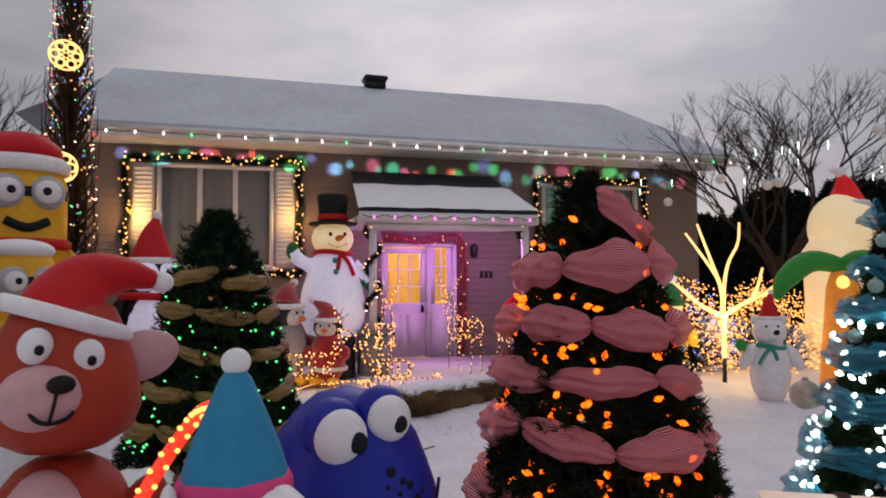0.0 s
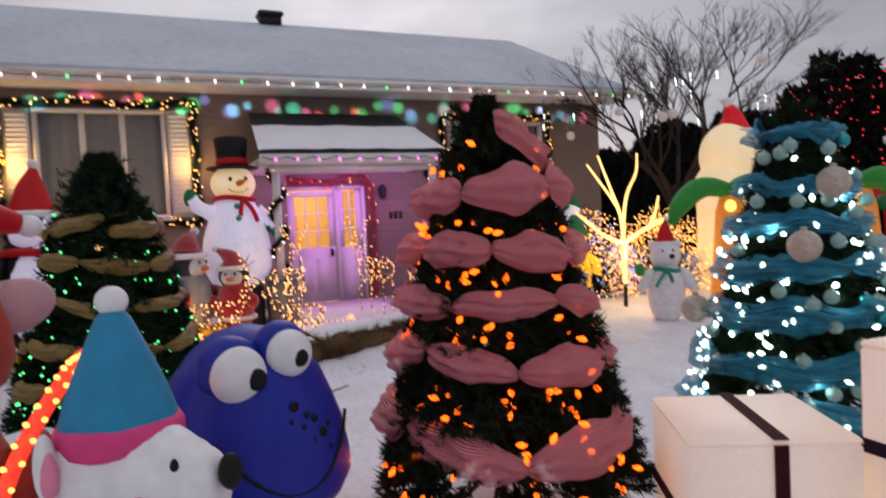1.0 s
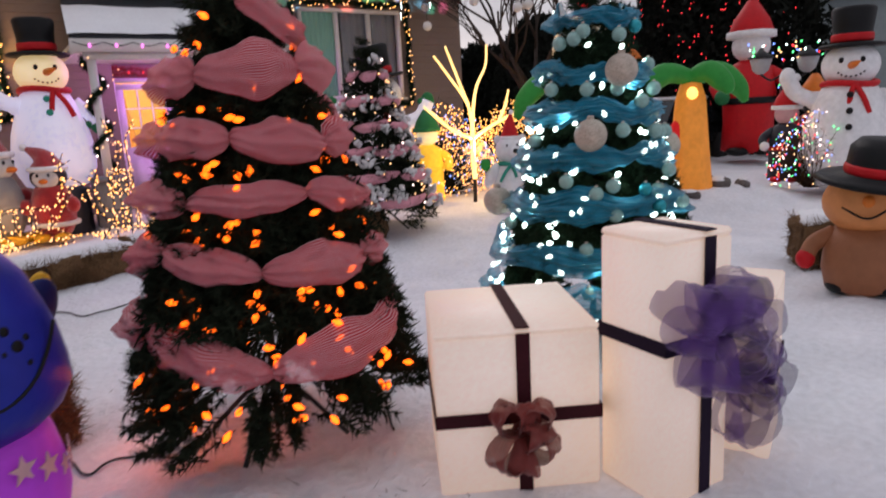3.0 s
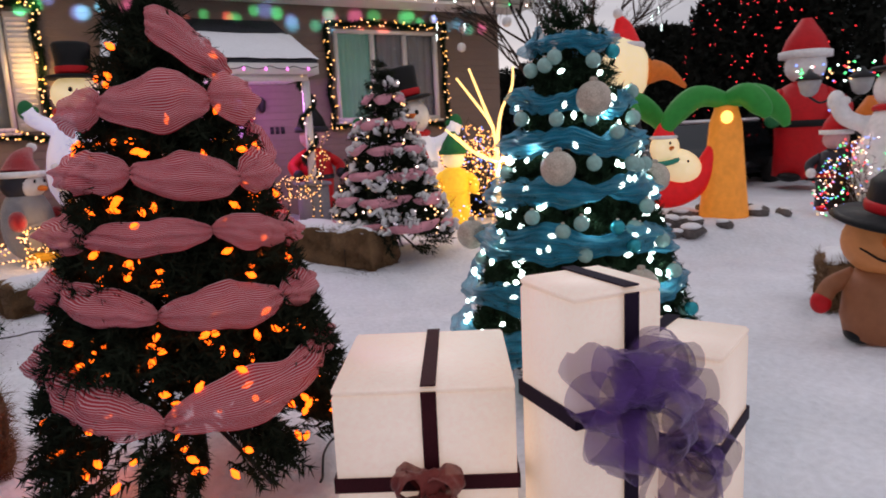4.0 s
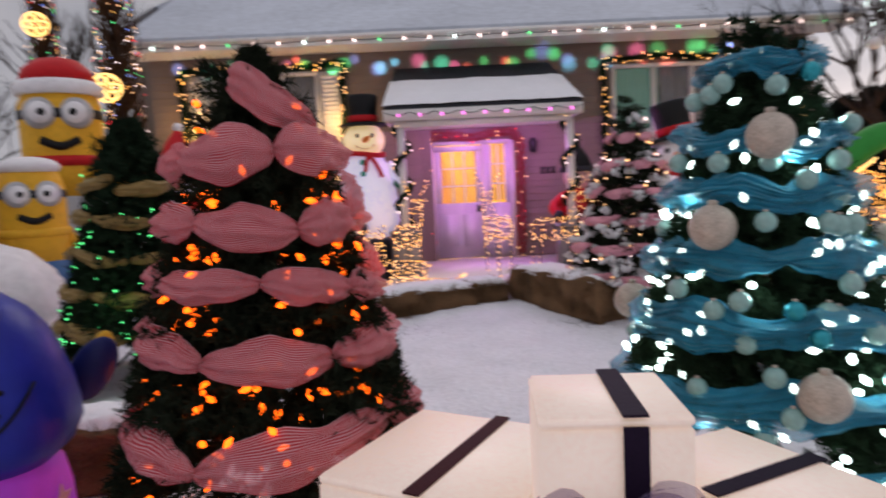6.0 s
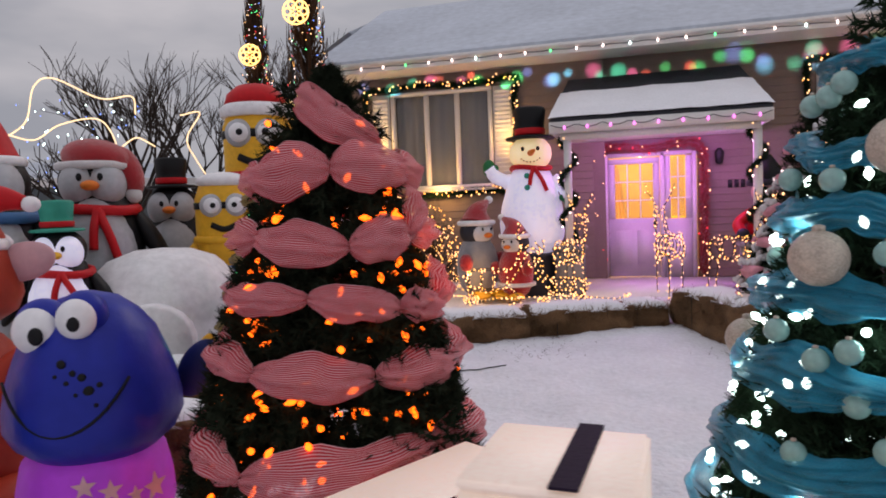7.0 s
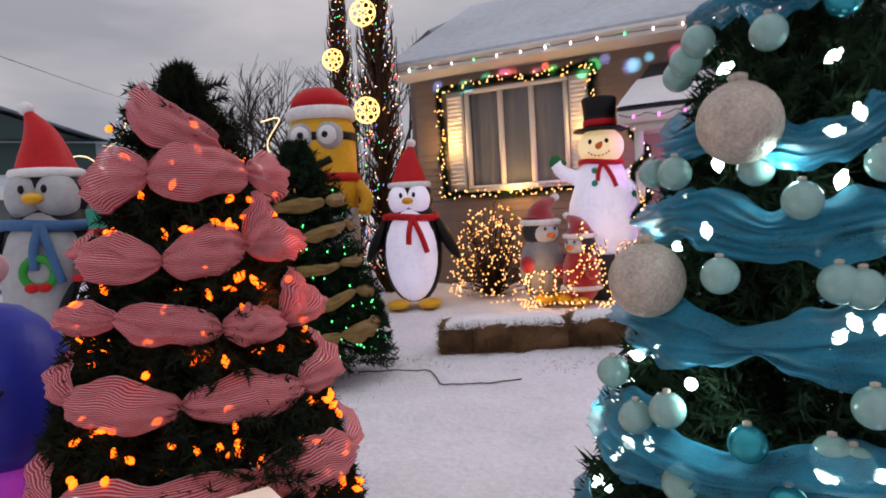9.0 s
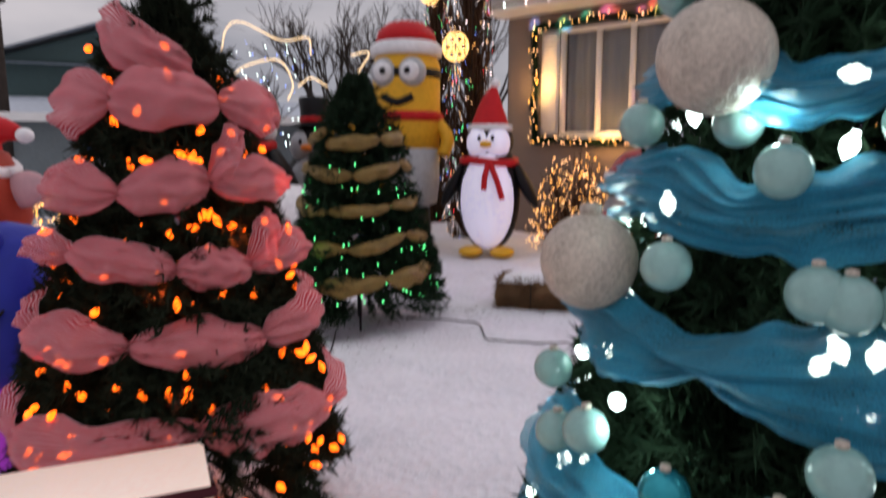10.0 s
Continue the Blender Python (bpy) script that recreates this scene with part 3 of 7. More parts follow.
for x in (2.22, 4.84):
    bm = box(B(), (x, 10.58, 1.6), (0.11, 0.11, 1.75), bevel=0.012)
    part("post", bm, M["white_paint"], porch)
    bm = box(B(), (x, 10.62, 0.42), (0.42, 0.42, 0.75), bevel=0.02)
    box(bm, (x, 10.62, 0.82), (0.5, 0.5, 0.06), bevel=0.015)
    part("pier", bm, M["foundation"], porch, "grey stone pier")
part("step", box(B(), (3.5, 11.4, 0.05), (3.0, 2.0, 0.22), bevel=0.02), M["snow_cap"], porch)
part("wall_lamp", lathe(B(), [(0.02, 0), (0.06, 0.03), (0.08, 0.2), (0.03, 0.27)], c=(4.55, YR - 0.1, 2.05), seg=8), M["black_metal"], porch, "black wall lantern")
for i, (w, z) in enumerate(((0.07, 1.72), (0.07, 1.72), (0.07, 1.72))):
    part("plate_bar", box(B(), (4.72 + i * 0.1, YR - 0.02, z), (w, 0.012, 0.13), bevel=0.003), M["black_metal"], porch)

# ---- conifers and light trees ----


def fir(name, height, radius, z0, sprigs, seed, mat, parent, power=1.0, needles=34, nl=0.055, tip=0.0, reach=0.30, droop=-0.15):
    """A dense artificial or clipped conifer: sprigs of fine needles on a cone."""
    rg = np.random.RandomState(seed)
    h = 1 - np.sqrt(rg.rand(sprigs)) if power == 1.0 else rg.rand(sprigs)
    a = rg.rand(sprigs) * 2 * np.pi
    low = (h < 0.16) & (np.sin(a * 9 + seed * 2) < -0.15)
    h = np.where(low, h + 0.16, h)
    rad = tip + (radius - tip) * (1 - h)
    rad = rad * (1 + 0.10 * np.sin(a * 3 + seed) + 0.12 * (rg.rand(sprigs) - 0.5))
    z = z0 + h * height
    d = np.stack([np.cos(a), np.sin(a), droop + 0.5 * h + 0.35 * (rg.rand(sprigs) - 0.5)], 1)
    d += 0.35 * (rg.rand(sprigs, 3) - 0.5)
    d /= np.linalg.norm(d, axis=1)[:, None]
    tipp = np.stack([rad * np.cos(a), rad * np.sin(a), z], 1)
    ln = np.minimum(reach, rad * 0.8 + 0.06) * (0.7 + 0.6 * rg.rand(sprigs))
    base = tipp - d * ln[:, None]
    s = np.tile(np.linspace(0.05, 1.0, needles), (sprigs, 1))
    p = base[:, None, :] + d[:, None, :] * (ln[:, None] * s)[:, :, None]
    rnd = rg.normal(size=(sprigs, needles, 3))
    rnd -= (rnd * d[:, None, :]).sum(2, keepdims=True) * d[:, None, :]
    rnd /= np.linalg.norm(rnd, axis=2)[:, :, None] + 1e-9
    nd = rnd * 0.8 + d[:, None, :] * 0.65
    length = nl * (0.7 + 0.6 * rg.rand(sprigs, needles))
    q = p + nd * length[:, :, None]
    side = np.cross(nd, rg.normal(size=nd.shape))
    side /= np.linalg.norm(side, axis=2)[:, :, None] + 1e-9
    w = nl * 0.10
    v = np.stack([p - side * w, p + side * w, q], 2).reshape(-1, 3)
    stem_side = np.cross(d, [0, 0, 1.0])
    stem_side /= np.linalg.norm(stem_side, axis=1)[:, None] + 1e-9
    sv = np.stack([base - stem_side * 0.004, base + stem_side * 0.004, tipp], 1).reshape(-1, 3)
    v = np.concatenate([v, sv])
    f = np.arange(len(v)).reshape(-1, 3)
    me = bpy.data.meshes.new(name)
    me.from_pydata(v.tolist(), [], f.tolist())
    me.materials.append(M[mat])
    ob = new(name, me)
    ob.parent = parent
    return ob


def polar(r, deg, z):
    return Vector((r * math.cos(radians(deg)), r * math.sin(radians(deg)), z))


def puff_ribbon(cone, a0, z0, a1, z1, width, mat, parent, name="ribbon", bulge=0.07, sag=0.0, seed=0, pinch=0.2, nu=26, nv=14):
    """One gathered length of mesh ribbon, puffed out between two ties on the tree."""
    bm = B()
    uv = bm.loops.layers.uv.new("band")
    rows = []
    for i in range(nu + 1):
        s = i / nu
        deg = a0 + (a1 - a0) * s
        zc = z0 + (z1 - z0) * s - sag * math.sin(math.pi * s)
        swell = math.sin(math.pi * s) ** 0.55 if 0 < s < 1 else 0
        w = width * (pinch + (1 - pinch) * swell) * (1 + 0.35 * noise.noise((s * 2.6, seed * 1.7, 0)))
        zc += 0.022 * swell * noise.noise((s * 3.1, seed * 2.3, 4))
        row = []
        for j in range(nv + 1):
            t = 2 * j / nv - 1
            zz = zc + t * w / 2 + 0.012 * swell * noise.noise((s * 6, t * 2, seed + 3))
            out = bulge * swell * (1 - t * t) * (1 + 0.5 * noise.noise((s * 4, seed, 8))) + 0.026 * swell * noise.noise((s * 6, t * 2.6, seed)) + 0.010 * math.sin(t * 9 + seed + 5 * s) + 0.008 * noise.noise((s * 17, t * 6, seed + 1))
            row.append(bm.verts.new(polar(cone(zz) + 0.02 + out, deg, zz)))
        rows.append(row)
    for i in range(nu):
        for j in range(nv):
            f = bm.faces.new((rows[i][j], rows[i + 1][j], rows[i + 1][j + 1], rows[i][j + 1]))
            for lp, (a, b) in zip(f.loops, ((i, j), (i + 1, j), (i + 1, j + 1), (i, j + 1))):
                lp[uv].uv = (a / nu, b / nv)
    return part(name, bm, M[mat], parent)


def bulb_mesh(name, mat, r=0.013, h=0.05):
    bm = lathe(B(), [(r * 0.45, 0), (r * 0.5, h * 0.15), (r * 0.95, h * 0.36), (r, h * 0.5), (r * 0.82, h * 0.72), (r * 0.1, h)], seg=10)
    me = bpy.data.meshes.new(name)
    bm.to_mesh(me)
    bm.free()
    me.materials.append(M[mat])
    me.polygons.foreach_set("use_smooth", [True] * len(me.polygons))
    return me


def stand(parent, r=0.35, z=0.3):
    bm = B()
    tube(bm, [(0, 0, 0.05), (0, 0, z + 0.2)], 0.022, seg=8)
    part("trunk", bm, M["black_metal"], parent)
    for k in range(4):
        d = polar(1, 45 + k * 90, 0)
        bm = tube(B(), curve([(d * 0.02) + Vector((0, 0, z)), d * 0.12 + Vector((0, 0, z - 0.06)), d * r + Vector((0, 0, 0.02))], 6), 0.011, seg=6)
        part("stand_leg", bm, M["black_metal"], parent)


# tree with pin-striped red ribbon and amber bulbs
red_tree = thing("christmas_tree", (1.87, 3.06, 0), "artificial tree with pin-striped red mesh ribbon and amber bulbs", "christmas tree", "artificial christmas trees")


def red_cone(z):
    return 0.68 - 0.222 * z


fir("foliage", 1.93, 0.665, 0.20, 2600, 3, "needles", red_tree, tip=0.17, needles=64, nl=0.05, reach=0.24)
fir("top_tuft", 0.30, 0.18, 1.84, 300, 13, "needles", red_tree, tip=0.03, needles=56, nl=0.05, reach=0.16, power=0.0)
stand(red_tree)
red_rings = [
    (0.21, [(-208, 0.66), (-165, 0.68), (-108, 0.53), (-27, 0.62), (30, 0.56), (95, 0.62), (152, 0.66)]),
    (0.165, [(-204, 0.95), (-156, 1.0), (-108, 0.91), (-50, 0.90), (1, 0.88), (55, 0.95), (110, 0.92), (156, 0.95)]),
    (0.15, [(-200, 1.22), (-143, 1.19), (-80, 1.20), (-32, 1.14), (0, 1.13), (60, 1.2), (115, 1.18), (160, 1.22)]),
    (0.17, [(-170, 1.44), (-118, 1.43), (-57, 1.39), (-14, 1.43), (50, 1.42), (120, 1.40), (190, 1.44)]),
    (0.20, [(-195, 1.66), (-140, 1.68), (-66, 1.70), (-2, 1.70), (70, 1.68), (165, 1.66)]),
]
for k, (w, ks) in enumerate(red_rings):
    for i, ((a0, z0), (a1, z1)) in enumerate(zip(ks, ks[1:])):
        puff_ribbon(red_cone, a0, z0, a1, z1, w, "pin_ribbon", red_tree, seed=k * 10 + i, bulge=0.075)
# the ribbon climbs from ring to ring on one side
for i, (a0, z0, a1, z1) in enumerate(((-14, 1.43, 8, 1.60), (0, 1.13, 20, 1.30))):
    puff_ribbon(red_cone, a0, z0, a1, z1, 0.15, "pin_ribbon", red_tree, seed=70 + i)


def crest(z):
    return 0.25 - 0.30 * (z - 1.75)


puff_ribbon(crest, -106, 2.00, -12, 1.80, 0.21, "pin_ribbon", red_tree, seed=91, bulge=0.06, pinch=0.55)
rng = random.Random(5)
amber = bulb_mesh("amber_bulb", "b_orange", 0.0135, 0.048)
for i in range(295):
    z = 0.30 + 1.65 * (1 - math.sqrt(rng.random())) + rng.uniform(-0.02, 0.02)
    ring = min((abs(z - zz), zz) for zz in (0.60, 0.93, 1.17, 1.42, 1.69))
    if ring[0] < 0.07 and rng.random() < 0.7:
        z += 0.14
    p = polar(red_cone(z) + rng.uniform(-0.12, 0.03), rng.uniform(0, 360), z)
    share("bulb", amber, red_tree, Matrix.Translation(p) @ pose(0, 0, 0, rng.uniform(60, 200), rng.uniform(-40, 40), rng.uniform(0, 360)))

# tree with blue tulle, baubles and cold white bulbs
blue_tree = thing("christmas_tree", (4.08, 3.12, 0), "artificial tree wrapped in blue tulle with pale baubles", "christmas tree", "artificial christmas trees")


def blue_cone(z):
    return 0.745 - 0.285 * z


fir("foliage", 2.02, 0.66, 0.22, 2600, 4, "needles_green", blue_tree, tip=0.12, needles=60, nl=0.05, reach=0.24)
stand(blue_tree)


def tulle_band(cone, z0, amp, width, seed, parent, mat, a0=-270, a1=90, rise=0.0, name="tulle_band", nu=260, nv=26):
    bm = B()
    rows = []
    for i in range(nu + 1):
        s = i / nu
        deg = a0 + (a1 - a0) * s
        zc = z0 + rise * s + amp * noise.noise((s * 7, seed, 1)) * 1.4
        w = width * (0.78 + 0.9 * noise.noise((s * 10, seed, 5)))
        row = []
        for j in range(nv + 1):
            t = 2 * j / nv - 1
            zz = zc + t * w / 2 + 0.025 * abs(t) * noise.noise((s * 38, t, seed + 7))
            out = 0.050 * (1 - t * t) + 0.060 * noise.noise((s * 13, t * 1.4, seed)) + 0.032 * noise.noise((s * 11 + t * 1.5, t * 5.0, seed + 2)) + 0.018 * noise.noise((s * 26 - t * 2, t * 9.0, seed + 4))
            row.append(bm.verts.new(polar(cone(zz) + 0.035 + out, deg, zz)))
        rows.append(row)
    for i in range(nu):
        for j in range(nv):
            bm.faces.new((rows[i][j], rows[i + 1][j], rows[i + 1][j + 1], rows[i][j + 1]))
    return part(name, bm, M[mat], parent)


for k, (z, w) in enumerate(((0.33, 0.26), (0.63, 0.20), (0.90, 0.20), (1.18, 0.19), (1.44, 0.18), (1.66, 0.14), (1.98, 0.13))):
    tulle_band(blue_cone, z, 0.07, w, 11 + k * 3, blue_tree, "tulle_blue")


def bauble(name, r, mat):
    bm = ell(B(), (0, 0, 0), (r, r, r), seg=22, rings=14)
    me = bpy.data.meshes.new(name)
    lathe(bm, [(r * 0.22, r * 0.95), (r * 0.22, r * 1.15), (r * 0.08, r * 1.2)], 1, seg=10)
    bm.to_mesh(me)
    bm.free()
    me.materials.append(M[mat])
    me.materials.append(M["ball_pearl"])
    me.polygons.foreach_set("use_smooth", [True] * len(me.polygons))
    return me


big_ball, mid_ball, teal_ball = bauble("pearl_bauble", 0.092, "ball_pearl"), bauble("mint_bauble", 0.042, "ball_mint"), bauble("teal_bauble", 0.04, "ball_teal")
for a, z in ((-111, 1.668), (-137, 1.315), (-98, 0.703), (-20, 1.2), (60, 1.5), (140, 0.9), (10, 0.6)):
    share("bauble", big_ball, blue_tree, Matrix.Translation(polar(blue_cone(z) + 0.12, a, z)))
small_balls = [(-105, 1.87), (-140, 1.57), (-93, 1.49), (-114, 1.333), (-71, 1.31), (-155, 1.86), (-124, 1.03), (-134, 0.99), (-152, 1.06), (-112, 0.76),
               (-107, 0.62), (-73, 0.90), (-69, 0.73), (-35, 1.71), (-172, 1.84), (-173, 1.58), (-70, 1.56), (-145, 1.90), (-85, 1.32), (-80, 1.31), (-80, 1.09)]
for a, z in small_balls:
    share("bauble", mid_ball, blue_tree, Matrix.Translation(polar(blue_cone(z) + 0.09, a, z)))
for a, z in ((-76, 1.92), (-104, 1.0), (-96, 0.9), (-60, 0.5)):
    share("bauble", teal_ball, blue_tree, Matrix.Translation(polar(blue_cone(z) + 0.09, a, z)))
rng = random.Random(8)
for i in range(24):
    z = rng.uniform(0.3, 1.7)
    share("bauble", mid_ball, blue_tree, Matrix.Translation(polar(blue_cone(z) + 0.03, rng.choice((rng.uniform(-60, 180), rng.uniform(-200, -40))), z)))
cold = bulb_mesh("cold_bulb", "b_white", 0.0145, 0.044)
for i in range(240):
    z = 0.24 + 1.8 * (1 - math.sqrt(rng.random()))
    p = polar(blue_cone(z) + rng.uniform(-0.02, 0.07), rng.uniform(0, 360), z)
    share("bulb", cold, blue_tree, Matrix.Translation(p) @ pose(0, 0, 0, rng.uniform(40, 200), rng.uniform(-40, 40), rng.uniform(0, 360)))

# tree with gold ribbon and green lights
green_tree = thing("christmas_tree", (0.06, 5.94, 0), "dark tree with gold ribbon and small green lights", "christmas tree", "artificial christmas trees")


def green_cone(z):
    return 0.76 - 0.24 * z


fir("foliage", 2.0, 0.74, 0.15, 2000, 6, "needles_green", green_tree, tip=0.25, needles=48, nl=0.06)
fir("top_tuft", 0.40, 0.26, 1.80, 420, 16, "needles_green", green_tree, tip=0.08, needles=48, nl=0.06, reach=0.2, power=0.0)
stand(green_tree, 0.4)
for k, (z, w) in enumerate(((0.50, 0.16), (0.80, 0.12), (1.10, 0.11), (1.40, 0.12), (1.66, 0.13))):
    n = 7 - k // 2
    for i in range(n):
        a0 = -180 + 360 * i / n + k * 23
        puff_ribbon(green_cone, a0, z + 0.06 * math.sin(i * 2.1 + k), a0 + 360 / n, z + 0.06 * math.sin((i + 1) * 2.1 + k), w, "gold_ribbon", green_tree, seed=k * 9 + i, bulge=0.04, sag=0.02, nu=14, nv=8)
rng = random.Random(9)
spots = []
for i in range(210):
    z = 0.3 + 1.6 * (1 - math.sqrt(rng.random()))
    spots.append(polar(green_cone(z) + rng.uniform(-0.05, 0.04), rng.uniform(0, 360), z))
string_of("light_string", spots, 0.0105, ["b_green"], green_tree, 3)

# small flocked tree with pink ribbon by the path
pink_tree = thing("christmas_tree", (4.85, 7.55, 0.05), "frosted tree with pink ribbons and warm fairy lights", "christmas tree", "artificial christmas trees")
fir("foliage", 2.15, 0.72, 0.12, 1400, 7, "needles", pink_tree, tip=0.08, needles=26, nl=0.06)


def pink_cone(z):
    return 0.76 - 0.32 * z


for k in range(6):
    z = 0.4 + 0.28 * k
    for i in range(6):
        a0 = -180 + 60 * i + k * 31
        puff_ribbon(pink_cone, a0, z, a0 + 60, z + 0.05, 0.11, "pink_ribbon", pink_tree, seed=k * 7 + i, bulge=0.04, sag=0.03, nu=10, nv=6)
rng = random.Random(12)
bm = B()
for i in range(150):
    z = 0.3 + 1.75 * (1 - math.sqrt(rng.random()))
    c = polar(pink_cone(z) + rng.uniform(-0.02, 0.05), rng.uniform(0, 360), z)
    for k in range(4):
        ell(bm, c + Vector((rng.uniform(-0.05, 0.05), rng.uniform(-0.05, 0.05), rng.uniform(-0.04, 0.04))), (0.045, 0.03, 0.02), rot=(rng.uniform(0, 180), rng.uniform(0, 180), 0), seg=6, rings=4)
tagged(part("blossom_cover", bm, M["plush_white"], pink_tree, "white artificial blossoms"), kind="stuff")
spots = [polar(pink_cone(z) + rng.uniform(-0.02, 0.06), rng.uniform(0, 360), z) for z in (0.3 + 1.8 * (1 - math.sqrt(rng.random())) for _ in range(170))]
string_of("light_string", spots, 0.012, ["b_warm", "b_warm", "b_pinkwhite"], pink_tree, 4)
stand(pink_tree, 0.35)
pink_tree.scale = (1.12, 1.12, 1.06)

# ---- gifts ----


def bow_loop(bm, c, yaw, pitch, length, width, seed):
    """One open loop of gathered tulle that starts and ends at c."""
    n, k = 22, 8
    m = pose(*c, 0, 0, yaw) @ pose(0, 0, 0, 0, -pitch, 0)
    rows = []
    for i in range(n + 1):
        s = i / n
        a = 2 * math.pi * s
        px = length * 0.5 * (1 - math.cos(a))
        pz = length * 0.42 * math.sin(a) * (0.4 + 0.6 * math.sin(math.pi * s))
        w = width * (0.12 + 0.88 * math.sin(math.pi * s) ** 0.8) if 0 < s < 1 else width * 0.12
        row = []
        for j in range(k + 1):
            t = 2 * j / k - 1
            row.append(bm.verts.new(m @ Vector((px + 0.02 * noise.noise((s * 5, t * 3, seed)), t * w / 2 + 0.02 * noise.noise((s * 4, seed, t)), pz + 0.025 * noise.noise((s * 6, t * 4, seed + 9))))))
        rows.append(row)
    for a, b in zip(rows, rows[1:]):
        for j in range(k):
            bm.faces.new((a[j], a[j + 1], b[j + 1], b[j]))
    return bm


def gift(loc, size, rz, band, label, cross=0.5, band_z=0.5, rise=0.05):
    gthing = thing("gift_box", (loc[0], loc[1], 0), label, "gift box", "lit gift boxes", rz)
    sx, sy, sz = size
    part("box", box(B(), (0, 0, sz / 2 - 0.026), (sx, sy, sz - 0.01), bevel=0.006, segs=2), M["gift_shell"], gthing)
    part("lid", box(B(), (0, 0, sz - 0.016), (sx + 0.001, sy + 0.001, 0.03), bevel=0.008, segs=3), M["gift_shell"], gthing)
    w = 0.055
    bx = (cross - 0.5) * sx
    bm = B()
    box(bm, (bx, 0, sz + 0.004), (w, sy + 0.022, 0.006))
    for s in (-1, 1):
        box(bm, (bx, s * (sy / 2 + 0.010), sz / 2 - 0.02), (w, 0.006, sz - 0.0))
    part("upright_ribbon", bm, M[band], gthing, smooth=False)
    bm = B()
    for s in (-1, 1):
        box(bm, (0, s * (sy / 2 + 0.007), sz * band_z), (sx + 0.02, 0.006, w))
        box(bm, (s * (sx / 2 + 0.007), 0, sz * band_z), (0.006, sy + 0.02, w))
    part("level_ribbon", bm, M[band], gthing, smooth=False)
    return gthing


g1 = gift((2.645, 2.27), (0.645, 0.65, 0.66), -29.5, "band_wine", "lit white fabric gift box with wine-red ribbon", 0.53, 0.45)
bow = part("bow_knot", ell(B(), (0, -0.36, 0.25), (0.04, 0.035, 0.04), seg=12, rings=8), M["tulle_wine"], g1)
for i, (yaw, pit, ln, wd) in enumerate(((200, 50, 0.15, 0.12), (-20, 45, 0.15, 0.12), (215, -35, 0.17, 0.12), (-35, -25, 0.15, 0.13), (-70, 75, 0.13, 0.12), (-100, -70, 0.16, 0.12), (-60, 10, 0.13, 0.12))):
    part("bow_loop", bow_loop(B(), (0, -0.37, 0.25), yaw, pit, ln, wd, i), M["tulle_wine"], bow)
g2 = gift((2.985, 1.70), (0.335, 0.335, 1.02), -5, "band_plum", "tall lit white gift box with dark plum ribbon", 0.62, 0.60)
g3 = gift((3.46, 1.85), (0.60, 0.40, 0.72), -65, "band_plum", "lit white gift box behind the tall one", 0.5, 0.5)
bow = thing("tulle_bow", (2.96, 1.48, 0.68), "large purple tulle bow hung on the gift boxes", "bow")
part("bow_knot", ell(B(), (0, 0, 0), (0.05, 0.04, 0.06), seg=12, rings=8), M["tulle_purple"], bow)
loops = ((172, 40, 0.23, 0.22), (190, 5, 0.22, 0.20), (205, -40, 0.24, 0.20), (185, -68, 0.24, 0.18), (8, 42, 0.22, 0.22), (-8, 8, 0.22, 0.22), (-120, 40, 0.17, 0.20),
         (-60, -40, 0.20, 0.20), (-90, 65, 0.19, 0.22), (-70, 10, 0.19, 0.20), (-150, 55, 0.20, 0.20), (-30, 60, 0.22, 0.20))
for i, (yaw, pit, ln, wd) in enumerate(loops):
    part("bow_loop", bow_loop(B(), (0.01 * (i % 3), -0.02, 0), yaw, pit, ln, wd, 20 + i), M["tulle_purple"], bow)
# the trailing end hangs beside the tall box in loops of its own
tail = ((0, 25, 0.20, 0.18), (-25, -15, 0.21, 0.18), (-10, -50, 0.24, 0.18), (-40, -75, 0.30, 0.17), (170, -70, 0.26, 0.16), (-75, 30, 0.17, 0.18), (-60, -30, 0.18, 0.16), (10, -78, 0.34, 0.15))
for i, (yaw, pit, ln, wd) in enumerate(tail):
    part("bow_tail_loop", bow_loop(B(), (0.24 + 0.01 * (i % 2), 0.05, -0.23), yaw, pit, ln, wd, 50 + i), M["tulle_purple"], bow)
part("bow_strap", bow_loop(B(), (0.0, 0, 0), -5, -42, 0.36, 0.12, 71), M["tulle_purple"], bow)

# ---- lights on the house ----
eave_string = thing("light_string", (0, 0, 0), "string of coloured bulbs along the eave", "string lights")
wire_pts = [(-2.3 + 12.2 * i / 90, 11.375, 3.985 - 0.02 * abs(math.sin(i * 0.9))) for i in range(91)]
part("wire", tube(B(), wire_pts, 0.006, seg=5), M["cable"], eave_string)
eave_bulbs = [bulb_mesh("eave_bulb", c, 0.017, 0.055) for c in ("b_pinkwhite", "b_green", "b_pinkwhite", "b_white")]
for i in range(30):
    share("bulb", eave_bulbs[(i * 7 + i // 3) % 4], eave_string, Matrix.Translation((-2.2 + i * 0.412, 11.365, 3.99)) @ pose(0, 0, 0, 180, 0, 0))
EAVE_COLOURS = ((0.05, 1.0, 0.35), (1.0, 0.18, 0.12), (0.05, 0.9, 0.6), (0.2, 0.35, 1.0), (0.05, 1.0, 0.3), (0.9, 0.2, 0.5), (0.1, 0.6, 1.0))
rng = random.Random(77)
